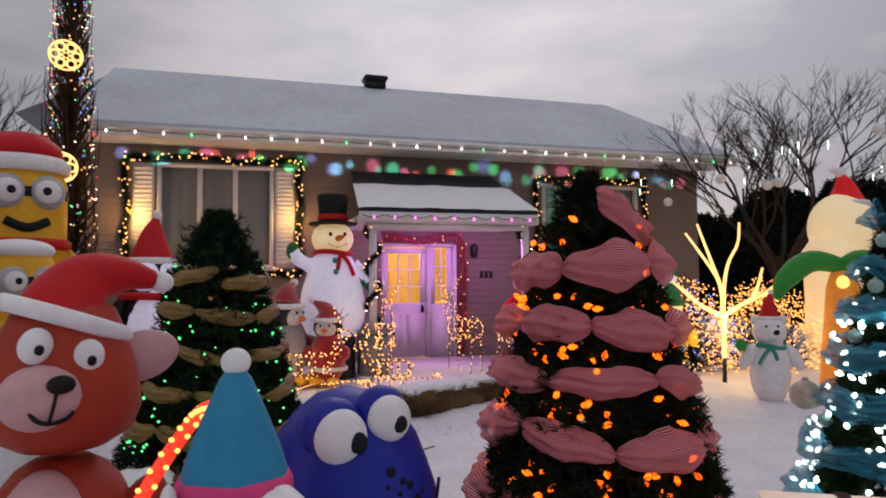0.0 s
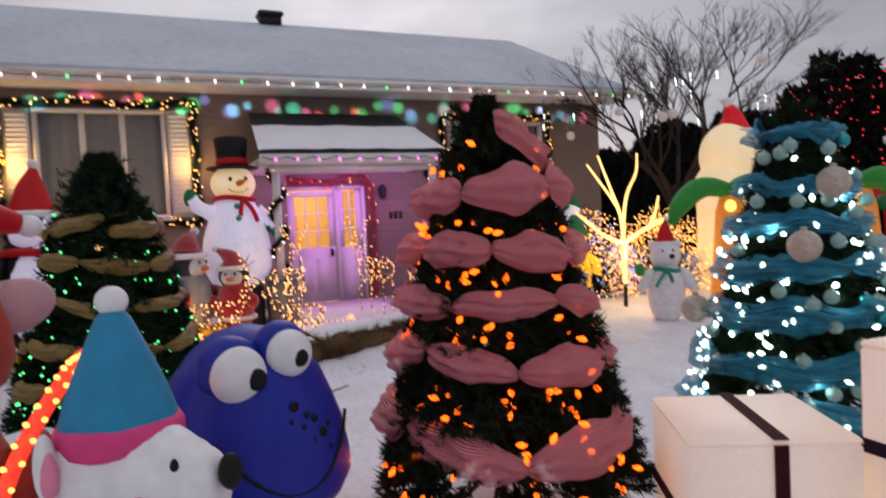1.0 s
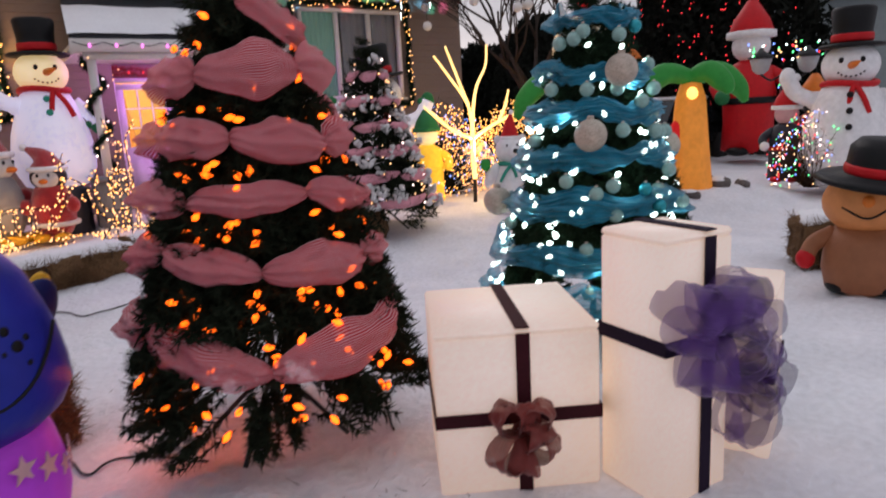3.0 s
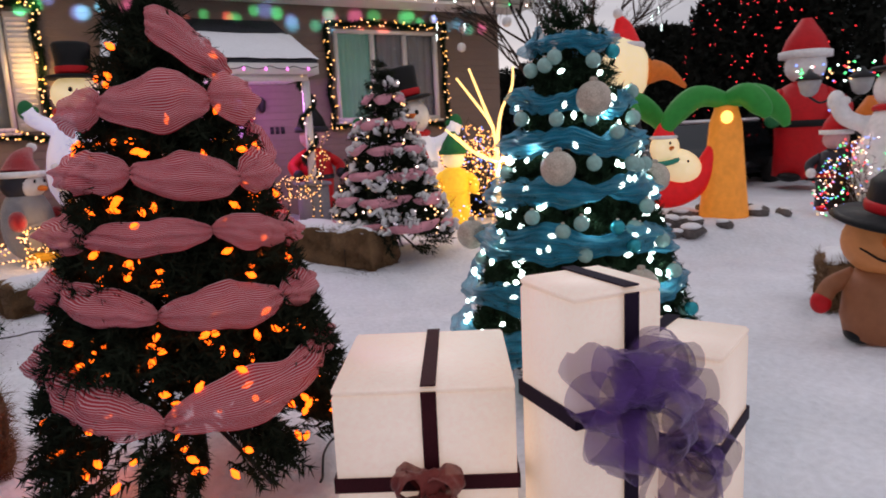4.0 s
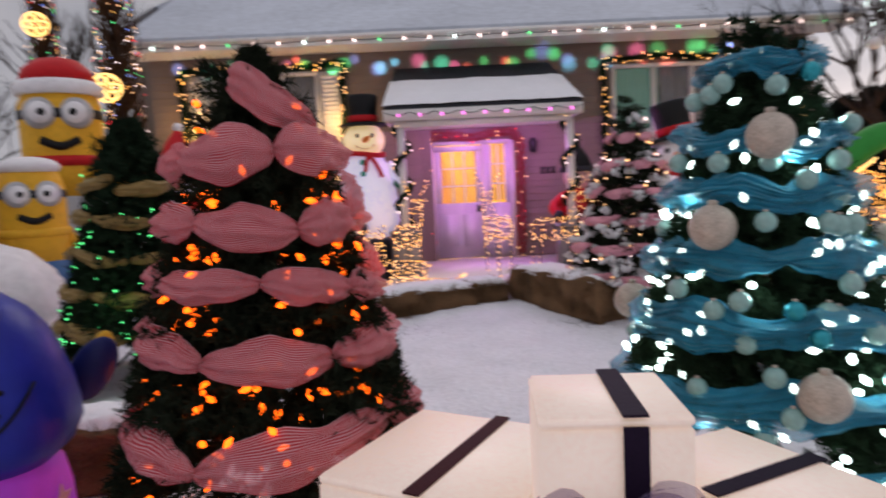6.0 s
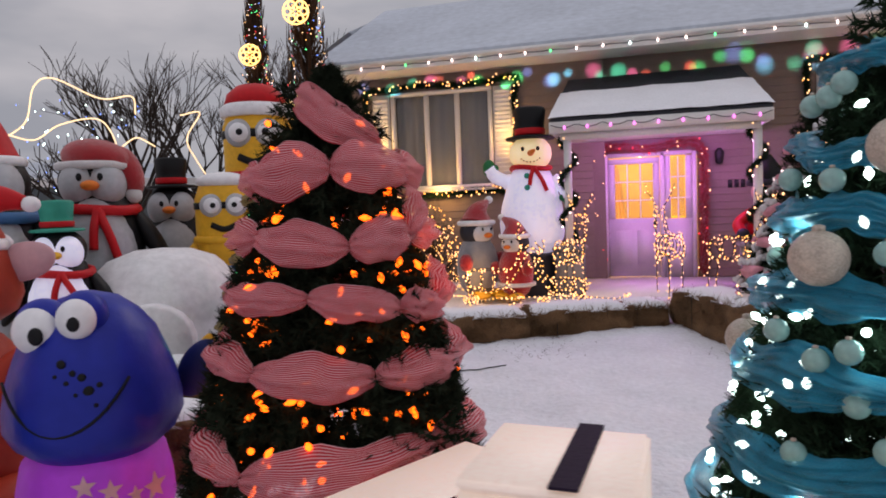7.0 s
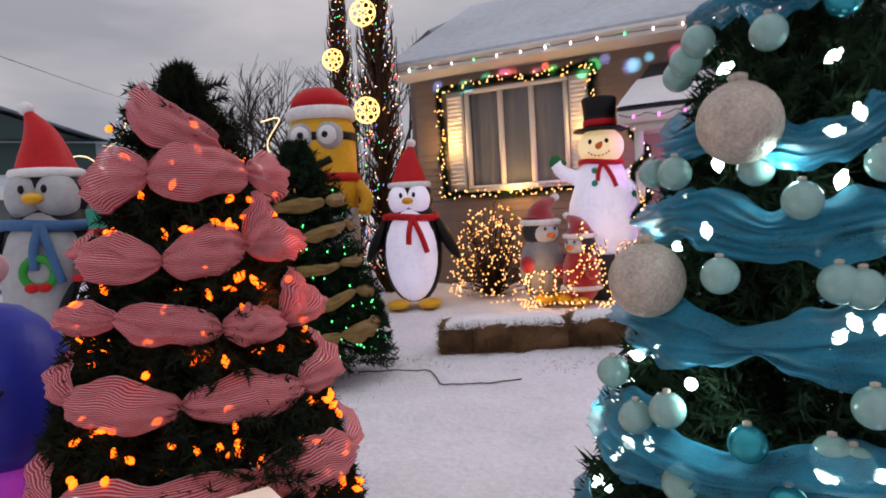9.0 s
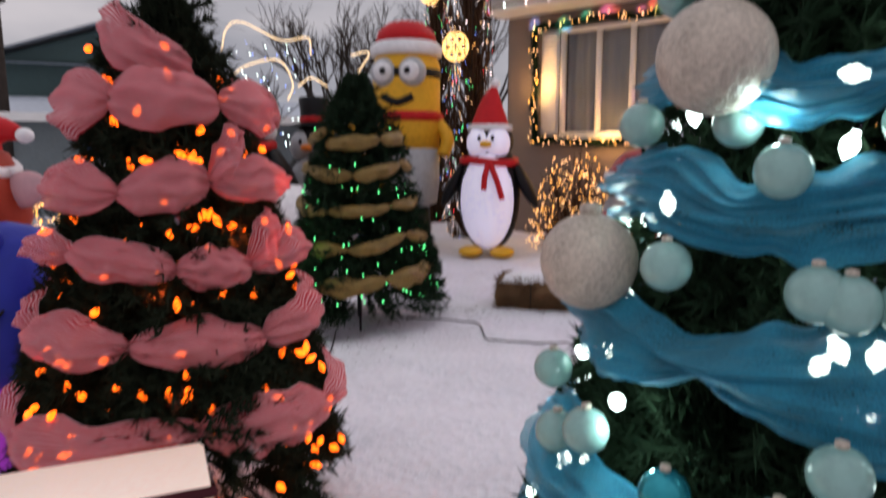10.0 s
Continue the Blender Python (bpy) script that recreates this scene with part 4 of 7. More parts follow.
for i in range(48):
    x = -1.8 + i * 0.237 + rng.uniform(-0.1, 0.1)
    d = bpy.data.lights.new("eave_projector", "SPOT")
    d.color, d.energy, d.shadow_soft_size = EAVE_COLOURS[(i * 3 + i // 4) % 7], rng.uniform(80, 150), 0.012
    d.spot_size, d.spot_blend = radians(rng.uniform(11, 21)), 1.0
    ob = new("eave_projector", d)
    ob.matrix_world = look((x + 0.05, 11.35, 3.84), (x + rng.uniform(-0.2, 0.2), 12.3, 3.76 + rng.uniform(-0.13, 0.10)))
porch_string = thing("light_string", (0, 0, 0), "string of violet-pink bulbs on the porch fascia", "string lights")
part("wire", tube(B(), [(2.0 + 3.0 * i / 60, 10.37, 2.66 - 0.05 * abs(math.sin(i * 0.42))) for i in range(61)], 0.006, seg=5), M["cable"], porch_string)
violet = bulb_mesh("violet_bulb", "b_violet", 0.02, 0.06)
for i in range(9):
    share("bulb", violet, porch_string, Matrix.Translation((2.2 + i * 0.33, 10.36, 2.64)) @ pose(0, 0, 0, 180, 0, 0))


def garland(name, pts, r, seed, label, colours, gap=0.085, mat="needles_green", bulbs=0.014, per=300):
    """A hanging rope of needles with small lights in it."""
    g = thing(name, (0, 0, 0), label, "garland", "lit garlands")
    line = curve(pts, 10)
    spots = along(line, 1.0 / per)
    rg = np.random.RandomState(seed)
    p = np.array([tuple(q) for q in spots])
    k = 7
    p = np.repeat(p, k, 0)
    d = rg.normal(size=p.shape)
    d /= np.linalg.norm(d, axis=1)[:, None]
    s = np.cross(d, rg.normal(size=p.shape))
    s /= np.linalg.norm(s, axis=1)[:, None]
    q = p + d * (r * (0.6 + 0.6 * rg.rand(len(p))))[:, None]
    v = np.stack([p - s * 0.006, p + s * 0.006, q], 1).reshape(-1, 3)
    raw("greenery", v.tolist(), np.arange(len(v)).reshape(-1, 3).tolist(), M[mat], g)
    rng = random.Random(seed)
    b = [q + Vector((rng.uniform(-r, r), -r * rng.uniform(0.5, 1.0), rng.uniform(-r, r))) * 0.8 for q in along(line, gap)]
    string_of("light_string", b, bulbs, colours, g, seed)
    return g


def frame_pts(x0, x1, z0, z1, y, n=5, wob=0.03):
    out = []
    for i in range(n * 4):
        s = i / n
        k, f = int(s), s - int(s)
        c = [(x0, z0), (x0, z1), (x1, z1), (x1, z0), (x0, z0)]
        out.append((c[k][0] + (c[k + 1][0] - c[k][0]) * f + wob * math.sin(i * 2.3), y, c[k][1] + (c[k + 1][1] - c[k][1]) * f + wob * math.sin(i * 1.7)))
    out.append(out[0])
    return out


garland("window_garland", frame_pts(-1.62, 1.2, 1.76, 3.72, YL - 0.1, 6), 0.10, 3, "evergreen garland with warm lights round the window", ["b_gold", "b_warm"], 0.055, bulbs=0.0155)
garland("window_garland", frame_pts(5.88, 8.36, 1.74, 3.66, YR - 0.1, 6), 0.095, 4, "evergreen garland with warm lights round the far window", ["b_gold", "b_warm"], 0.07, bulbs=0.0155)
garland("door_garland", [(2.62, DY - 0.12, 0.25), (2.6, DY - 0.13, 1.2), (2.6, DY - 0.13, 2.3), (3.0, DY - 0.15, 2.42), (3.43, DY - 0.15, 2.36), (3.9, DY - 0.15, 2.44), (4.28, DY - 0.13, 2.3), (4.3, DY - 0.13, 1.2), (4.28, DY - 0.12, 0.25)],
        0.12, 5, "red tinsel garland round the front door", ["b_warm", "b_red"], 0.16, "plush_red")
for x in (2.22, 4.84):
    spiral = [(x + 0.11 * math.cos(i * 0.9), 10.58 + 0.11 * math.sin(i * 0.9), 0.95 + i * 0.085) for i in range(19)]
    garland("post_garland", spiral, 0.075, int(x * 10), "evergreen garland wound round a porch post", ["b_warm", "b_pinkwhite"], 0.11)

# ---- inflatable builders (all face towards -y before they are turned) ----


def santa_hat(parent, c, r, h, lean=(0.25, 0.0), lit=False, brim=0.12, pom=True, mat=None):
    """A soft pointed hat: cone that leans, white brim, pompom."""
    x, y, z = c
    hat_mat = mat or ("n_red_lit" if lit else "n_red")
    tip = Vector((x + lean[0] * h, y + lean[1] * h, z + h))
    mid = Vector((x + lean[0] * h * 0.2, y + lean[1] * h * 0.2, z + h * 0.55))
    line = curve([Vector(c), mid, tip], 8)
    rads = [r * (1 - 0.93 * (i / (len(line) - 1)) ** 1.1) for i in range(len(line))]
    hat = part("hat", tube(B(), line, rads, seg=22), M[hat_mat], parent, "red pointed hat")
    bm = B()
    t = [(x + r * 1.02 * math.cos(a), y + r * 1.02 * math.sin(a), z) for a in [2 * math.pi * i / 24 for i in range(25)]]
    tube(bm, t, r * brim * 1.4, seg=8)
    part("brim", bm, M["n_white"], hat)
    if pom:
        part("pompom", ell(B(), tip, (r * 0.26, r * 0.26, r * 0.24), seg=14, rings=9), M["n_white"], hat)
    return hat


def top_hat(parent, c, r, h, band="n_red", tilt=0.0, mat="n_black"):
    m = (0, tilt, 0)
    hat = part("hat", lathe(B(), [(r * 1.55, 0), (r * 1.62, h * 0.04), (r * 1.5, h * 0.09), (r * 0.92, h * 0.12), (r * 0.95, h * 0.5), (r * 1.05, h * 0.93), (r * 0.95, h), (r * 0.4, h * 1.02)], c=c, rot=m), M[mat], parent, "tall hat")
    up = pose(0, 0, 0, *m) @ Vector((0, 0, 1))
    cb = Vector(c) + up * h * 0.14
    part("hat_band", lathe(B(), [(r * 0.97, 0), (r * 1.0, h * 0.05), (r * 1.0, h * 0.17), (r * 0.98, h * 0.2)], c=cb, rot=m), M[band], hat)
    return hat


def scarf(parent, c, r, mat, drop=0.3, side=1, w=0.06):
    x, y, z = c
    ring = [(x + r * math.cos(a), y + r * 0.95 * math.sin(a), z + 0.02 * math.sin(2 * a)) for a in [2 * math.pi * i / 20 for i in range(21)]]
    sc = part("scarf", tube(B(), ring, w, seg=8), M[mat], parent, "knotted scarf")
    for k, dx in ((1.0, 0.10), (0.75, -0.06)):
        bm = tube(B(), curve([(x + side * r * 0.15, y - r * 0.98, z), (x + side * (r * 0.2 + dx), y - r * 1.2, z - drop * 0.5 * k), (x + side * (r * 0.25 + dx * 1.6), y - r * 1.2, z - drop * k)], 6),
                  [w * 0.9, w * 0.95] + [w * 0.8] * 11, seg=6)
        part("scarf_end", bm, M[mat], sc)
    return sc


def pot(cz, rz, r, n=14, squash=1.0):
    return [(max(0.004, r * math.cos(math.pi * (i / n - 0.5)) ** squash), cz + rz * math.sin(math.pi * (i / n - 0.5))) for i in range(n + 1)]


def penguin(loc, h, label, rz=0, hat="santa", belly="n_white", black="n_black", beak="n_yellow", sc="n_red", lean=(0.2, 0), flip=0, hat_mat=None):
    p = thing("inflatable_penguin", loc, label, "inflatable penguin", "inflatable penguins", rz)
    body = part("body", lathe(B(), pot(0.41 * h, 0.38 * h, 0.215 * h, squash=0.8), puff=0.03), M[black], p)
    part("belly", ell(B(), (0, -0.075 * h, 0.39 * h), (0.19 * h, 0.18 * h, 0.345 * h)), M[belly], body, "pale belly")
    head = part("head", ell(B(), (0, 0, 0.79 * h), (0.165 * h, 0.155 * h, 0.145 * h)), M[black], p)
    for s in (-1, 1):
        part("cheek", ell(B(), (s * 0.058 * h, -0.068 * h, 0.775 * h), (0.092 * h, 0.118 * h, 0.112 * h)), M[belly], head, "pale face")
        part("eye", ell(B(), (s * 0.045 * h, -0.182 * h, 0.805 * h), (0.013 * h, 0.008 * h, 0.019 * h), seg=12, rings=8), M["n_black"], head)
        part("foot", ell(B(), (s * 0.11 * h, -0.12 * h, 0.03 * h), (0.085 * h, 0.12 * h, 0.036 * h)), M[beak], p, "webbed foot")
        part("flipper", ell(B(), (s * 0.245 * h, -0.02 * h, (0.50 + (0.08 if s == flip else 0)) * h), (0.045 * h, 0.09 * h, 0.19 * h), rot=(0, -s * (28 if s != flip else 110), 0)), M[black], p)
    part("beak", ell(B(), (0, -0.185 * h, 0.765 * h), (0.042 * h, 0.055 * h, 0.025 * h), seg=14, rings=8), M[beak], head)
    if hat == "santa":
        santa_hat(p, (0, 0, 0.88 * h), 0.135 * h, 0.30 * h, lean)
    elif hat == "cap":
        cap_ = part("hat", ell(ell(B(), (0.02 * h, 0, 0.90 * h), (0.165 * h, 0.15 * h, 0.10 * h), rot=(0, 10, 0)), (0.15 * h, 0, 0.84 * h), (0.07 * h, 0.08 * h, 0.13 * h), rot=(0, -18, 0)), M["plush_red"], p, "drooping red cap")
        part("brim", tube(B(), [(0.155 * h * math.cos(a), 0.155 * h * math.sin(a), 0.865 * h) for a in [2 * math.pi * i / 24 for i in range(25)]], 0.022 * h, seg=8), M["plush_white"], cap_)
        part("pompom", ell(B(), (0.17 * h, -0.02 * h, 0.72 * h), (0.045 * h, 0.04 * h, 0.045 * h), seg=14, rings=9), M["plush_white"], cap_)
    elif hat == "top":
        top_hat(p, (0, 0, 0.91 * h), 0.10 * h, 0.2 * h, mat=hat_mat or "n_black")
    if sc:
        scarf(p, (0, -0.03 * h, 0.65 * h), 0.185 * h, sc, 0.25 * h, 1, 0.026 * h)
    return p


def snowman(loc, h, label, rz=0, body="n_white_lit", head="n_white_lit", sc="n_red", arms="up", hat_tilt=0.0, mitt="n_green", nose="n_orange", buttons=3, fat=1.0):
    p = thing("inflatable_snowman", loc, label, "inflatable snowman", "inflatable snowmen", rz)
    part("body", lathe(B(), [(fat * r_ * h, z_ * h) for r_, z_ in ((0.10, 0), (0.19, 0.03), (0.235, 0.12), (0.245, 0.22), (0.225, 0.34), (0.19, 0.44), (0.165, 0.52), (0.13, 0.585), (0.05, 0.60))], puff=0.03, lobes=10), M[body], p)
    hd = part("head", ell(B(), (0, 0, 0.69 * h), (0.145 * h, 0.14 * h, 0.125 * h)), M[head], p)
    for s in (-1, 1):
        part("eye", ell(B(), (s * 0.05 * h, -0.128 * h, 0.715 * h), (0.013 * h, 0.008 * h, 0.016 * h), seg=12, rings=8), M["n_black"], hd)
        if arms == "up":
            pts = [(s * 0.15 * h, 0, 0.50 * h), (s * 0.26 * h, -0.02 * h, 0.55 * h), (s * 0.31 * h, -0.02 * h, 0.64 * h)]
        elif s < 0:
            pts = [(s * 0.15 * h, 0, 0.50 * h), (s * 0.24 * h, -0.02 * h, 0.54 * h), (s * 0.285 * h, -0.03 * h, 0.60 * h)]
        else:
            pts = [(s * 0.15 * h, 0, 0.50 * h), (s * 0.22 * h, -0.03 * h, 0.45 * h), (s * 0.25 * h, -0.06 * h, 0.38 * h)]
        arm = part("arm", tube(B(), curve(pts, 6), [0.055 * h, 0.055 * h] + [0.045 * h] * 11, seg=12), M[body], p)
        e = Vector(pts[-1])
        bm = ell(B(), e, (0.045 * h, 0.035 * h, 0.06 * h), seg=14, rings=10)
        ell(bm, e + Vector((-s * 0.04 * h, 0, 0)), (0.03 * h, 0.025 * h, 0.025 * h), seg=10, rings=8)
        part("mitten", bm, M[mitt], arm)
    part("nose", lathe(B(), [(0.022 * h, 0), (0.015 * h, 0.05 * h), (0.003 * h, 0.10 * h)], c=(0, -0.13 * h, 0.685 * h), rot=(80, 0, 20), seg=10), M[nose], hd, "carrot nose")
    for i in range(7):
        a = radians(-150 + i * 20)
        part("mouth_dot", ell(B(), (0.07 * h * math.cos(a), -0.122 * h + 0.01 * abs(i - 3) * 0.3 * h / 2, 0.672 * h + 0.045 * h * math.sin(a)), (0.006 * h,) * 3, seg=8, rings=5), M["n_black"], hd)
    for i in range(buttons):
        part("button", ell(B(), (0, (-0.18 - 0.03 * i) * h, (0.53 - 0.085 * i) * h), (0.018 * h, 0.012 * h, 0.018 * h), seg=10, rings=6), M["n_black"], p)
    top_hat(p, (0, 0, 0.785 * h), 0.105 * h, 0.215 * h, tilt=hat_tilt)
    scarf(p, (0, -0.01 * h, 0.59 * h), 0.13 * h, sc, 0.16 * h, 1, 0.018 * h)
    return p


# lit snowman beside the porch
sm = snowman((1.62, 10.85, 0.72), 2.28, "inflatable snowman glowing bluish white with a cream head", 8, "n_blue_lit", "n_cream_lit", arms="wave", buttons=0, fat=0.92)
part("stand", lathe(B(), [(0.34, -0.64), (0.36, -0.6), (0.36, -0.02), (0.3, 0.02)]), M["n_dark"], sm, "dark box the snowman stands on")
for dz, c in ((0.0, "n_mint"), (0.18, "n_mint")):
    part("button", ell(B(), (-0.06, -0.36 - dz * 0.3, 1.22 - dz), (0.045, 0.02, 0.045), seg=12, rings=6), M[c], sm)
lamp("snowman_lamp", (1.72, 9.9, 1.3), (0.75, 0.78, 1.0), 0.8, 0.3)
# lit penguin beside the tall trees
penguin((-0.9, 9.6, 0.12), 2.02, "lit inflatable penguin with a pointed red hat and tartan scarf", 24, belly="n_blue_lit", sc="n_red", lean=(0.1, 0))
# group of penguins round the igloo
penguin((-3.25, 5.70, 0), 2.45, "tall inflatable penguin with a red hat holding a wreath", 38, belly="n_grey", sc="n_denim", lean=(-0.25, 0.1))
penguin((-2.40, 5.72, 0), 1.56, "small lit inflatable penguin in a green top hat", 38, hat="top", belly="n_blue_lit", sc="n_red", hat_mat="n_mint")
penguin((-3.15, 7.05, 0.05), 2.45, "inflatable grey-bellied penguin with a drooping red hat", 36, hat="cap", belly="n_grey", beak="n_orange", sc="n_red", lean=(0.55, 0))
penguin((-2.95, 8.2, 0.05), 2.05, "black inflatable penguin in a black hat", 30, hat="top", belly="n_grey", beak="n_orange", sc=None)
wr = thing("wreath", (-2.83, 5.25, 1.10), "small green wreath with a red bow", "wreath", rz=38)
part("ring", tube(B(), [(0.15 * math.cos(a), 0, 0.15 * math.sin(a)) for a in [2 * math.pi * i / 24 for i in range(25)]], 0.045, seg=8), M["n_leaf"], wr)
part("bow", ell(ell(B(), (-0.06, -0.05, -0.15), (0.07, 0.03, 0.05)), (0.06, -0.05, -0.15), (0.07, 0.03, 0.05)), M["n_red"], wr)
ig = thing("inflatable_igloo", (-2.0, 6.75, 0), "white inflatable igloo of puffed blocks", "inflatable igloo", rz=30)
part("dome", lathe(B(), [(0.88, 0), (0.92, 0.1), (0.92, 0.38), (0.88, 0.42), (0.90, 0.48), (0.84, 0.74), (0.80, 0.78), (0.78, 0.84), (0.56, 1.06), (0.3, 1.16), (0.02, 1.18)], puff=0.05, lobes=12, seg=48), M["n_white"], ig)
part("entrance", tube(B(), [(0, -0.6, 0.25), (0, -1.15, 0.25)], [0.42, 0.40], seg=20), M["n_white"], ig)

# two plain yellow capsule figures
for loc, h, rz, hat in (((-2.42, 9.6, 0.72), 2.5, 24, True), ((-1.95, 7.9, 0.27), 1.72, 34, False)):
    p = thing("inflatable_figure", loc, "plain yellow inflatable capsule figure with a red hat" if hat else "small yellow inflatable capsule figure in blue", "inflatable figure", "yellow inflatables", rz)
    bm = lathe(B(), [(0.13 * h, 0.02 - loc[2]), (0.15 * h, 0.06 - loc[2]), (0.14 * h, 0.0)], 4)
    lathe(bm, [(0.10 * h, 0), (0.185 * h, 0.03 * h), (0.20 * h, 0.15 * h), (0.20 * h, 0.36 * h)], 1)
    lathe(bm, [(0.20 * h, 0.36 * h), (0.205 * h, 0.5 * h), (0.205 * h, 0.85 * h), (0.17 * h, 0.95 * h), (0.10 * h, 1.0 * h), (0.01 * h, 1.02 * h)], 0)
    for s in (-1, 1):
        ell(bm, (s * 0.082 * h, -0.17 * h, 0.80 * h), (0.085 * h, 0.07 * h, 0.085 * h), 2)
        ell(bm, (s * 0.082 * h, -0.215 * h, 0.80 * h), (0.058 * h, 0.035 * h, 0.058 * h), 3)
        ell(bm, (s * 0.075 * h, -0.242 * h, 0.80 * h), (0.022 * h, 0.012 * h, 0.022 * h), 4)
        tube(bm, curve([(s * 0.19 * h, 0, 0.52 * h), (s * 0.26 * h, -0.02 * h, 0.42 * h), (s * 0.24 * h, -0.05 * h, 0.32 * h)], 5), 0.04 * h, 0, 10)
    lathe(bm, [(0.206 * h, 0.775 * h), (0.212 * h, 0.78 * h), (0.212 * h, 0.82 * h), (0.206 * h, 0.825 * h)], 4)
    tube(bm, curve([(-0.09 * h, -0.185 * h, 0.66 * h), (0, -0.205 * h, 0.625 * h), (0.09 * h, -0.185 * h, 0.66 * h)], 6), 0.022 * h, 4, 8)
    tube(bm, [(0.2 * h * math.cos(a), 0.2 * h * math.sin(a), 0.55 * h) for a in [2 * math.pi * i / 20 for i in range(21)]], 0.03 * h, 5 if hat else 0, 8)
    if hat:
        lathe(bm, [(0.20 * h, 0.905 * h), (0.215 * h, 0.91 * h), (0.22 * h, 0.96 * h), (0.19 * h, 0.985 * h)], 3)
        lathe(bm, [(0.19 * h, 0.98 * h), (0.17 * h, 1.05 * h), (0.11 * h, 1.10 * h), (0.02 * h, 1.12 * h)], 5)
    else:
        ell(bm, (0, -0.01 * h, 0.98 * h), (0.19 * h, 0.19 * h, 0.07 * h), 3)
    part("figure", bm, [M["n_yellow"], M["n_denim"] if not hat else M["n_grey"], M["n_grey"], M["n_white"], M["n_black"], M["n_red"]], p)

# pair of plush penguins with red hats by the window
for x, y, h, rz, lean, nm in ((0.85, 10.25, 1.32, 50, (0.5, 0.2), "plush_grey"), (1.46, 10.12, 1.08, -20, (-0.5, 0.2), "plush_red")):
    p = thing("plush_penguin", (x, y, 0.12), "plush penguin with a floppy red hat" if nm == "plush_grey" else "small plush penguin in a red dress", "plush penguin", "plush penguin pair", rz)
    part("body", lathe(B(), pot(0.36 * h, 0.36 * h, 0.24 * h, squash=0.8)), M[nm], p)
    hd = part("head", ell(B(), (0, 0, 0.76 * h), (0.2 * h, 0.19 * h, 0.17 * h)), M["n_dark"], p)
    part("face", ell(B(), (0, -0.07 * h, 0.75 * h), (0.16 * h, 0.14 * h, 0.13 * h)), M["plush_white"], hd)
    part("beak", ell(B(), (0, -0.22 * h, 0.72 * h), (0.05 * h, 0.05 * h, 0.03 * h), seg=12, rings=8), M["n_orange"], hd)
    for s in (-1, 1):
        part("eye", ell(B(), (s * 0.06 * h, -0.2 * h, 0.79 * h), (0.015 * h, 0.01 * h, 0.02 * h), seg=10, rings=6), M["n_black"], hd)
        part("foot", ell(B(), (s * 0.11 * h, -0.2 * h, 0.05 * h), (0.09 * h, 0.14 * h, 0.05 * h)), M["n_yellow"], p)
        part("mitten", ell(B(), (s * 0.25 * h, -0.12 * h, 0.42 * h), (0.08 * h, 0.08 * h, 0.1 * h)), M["plush_red"], p)
    santa_hat(p, (0, 0, 0.86 * h), 0.19 * h, 0.26 * h, (lean[0] * 1.8, lean[1]), mat="plush_red")
    if nm == "plush_red":
        part("trim", tube(B(), [(0.245 * h * math.cos(a), 0.245 * h * math.sin(a), 0.2 * h) for a in [2 * math.pi * i / 20 for i in range(21)]], 0.03 * h, seg=8), M["plush_white"], p)

# ---- front row ----
fish = thing("inflatable_fish", (0.645, 2.90, 0.02), "blue inflatable fish with bulging eyes on a purple globe", "inflatable fish", rz=10)
fish.scale = (0.97, 0.97, 1.0)
part("globe_base", lathe(B(), [(0.28, 0), (0.33, 0.06), (0.352, 0.16), (0.345, 0.28), (0.32, 0.40), (0.26, 0.48)], puff=0.02, lobes=6), M["n_purple"], fish, "lit purple globe with white stars")
rngf = random.Random(3)
for k in range(9):
    a, z, r = radians(-150 + k * 17), 0.12 + 0.24 * rngf.random(), 0.035 + 0.04 * rngf.random()
    bm = B()
    c = Vector((0.355 * math.cos(a), 0.355 * math.sin(a), z))
    vs = []
    for i in range(10):
        b2 = math.pi * i / 5
        q = (r if i % 2 == 0 else r * 0.42)
        vs.append(bm.verts.new(c + Vector((-math.sin(a) * q * math.sin(b2), math.cos(a) * q * math.sin(b2), q * math.cos(b2)))))
    f = bm.faces.new(vs)
    ext = bmesh.ops.extrude_face_region(bm, geom=[f])
    bmesh.ops.translate(bm, verts=[v for v in ext["geom"] if isinstance(v, bmesh.types.BMVert)], vec=(0.006 * math.cos(a), 0.006 * math.sin(a), 0))
    part("star", bm, M["n_pinkish"], fish, smooth=False)
for k, a in enumerate((-128, -110, -95, -78)):
    bm = B()
    c = polar(0.352, a, 0.07)
    tang, up = Vector((-math.sin(radians(a)), math.cos(radians(a)), 0)), Vector((0, 0, 1))
    tube(bm, [c, c + up * 0.13], 0.005, seg=5)
    for j in range(10):
        side = 1 if j % 2 else -1
        q = c + up * (0.02 + 0.011 * j)
        e = q + tang * side * (0.055 - 0.004 * j) + up * 0.03
        tube(bm, [q, e], 0.0035, seg=4)
        tube(bm, [q.lerp(e, 0.5), q.lerp(e, 0.5) + up * 0.028], 0.003, seg=4)
        tube(bm, [e, e + up * 0.018 - tang * side * 0.01], 0.0025, seg=4)
    part("coral_print", bm, M["n_black"], fish)
body = part("body", lathe(B(), [(0.12, 0.40), (0.27, 0.43), (0.355, 0.50), (0.395, 0.58), (0.392, 0.66), (0.370, 0.78), (0.335, 0.88), (0.29, 0.99), (0.22, 1.08), (0.13, 1.15), (0.02, 1.18)], c=(0.02, 0, 0), seg=40, puff=0.02, lobes=6), M["n_blue"], fish, "glossy dark blue nylon body")
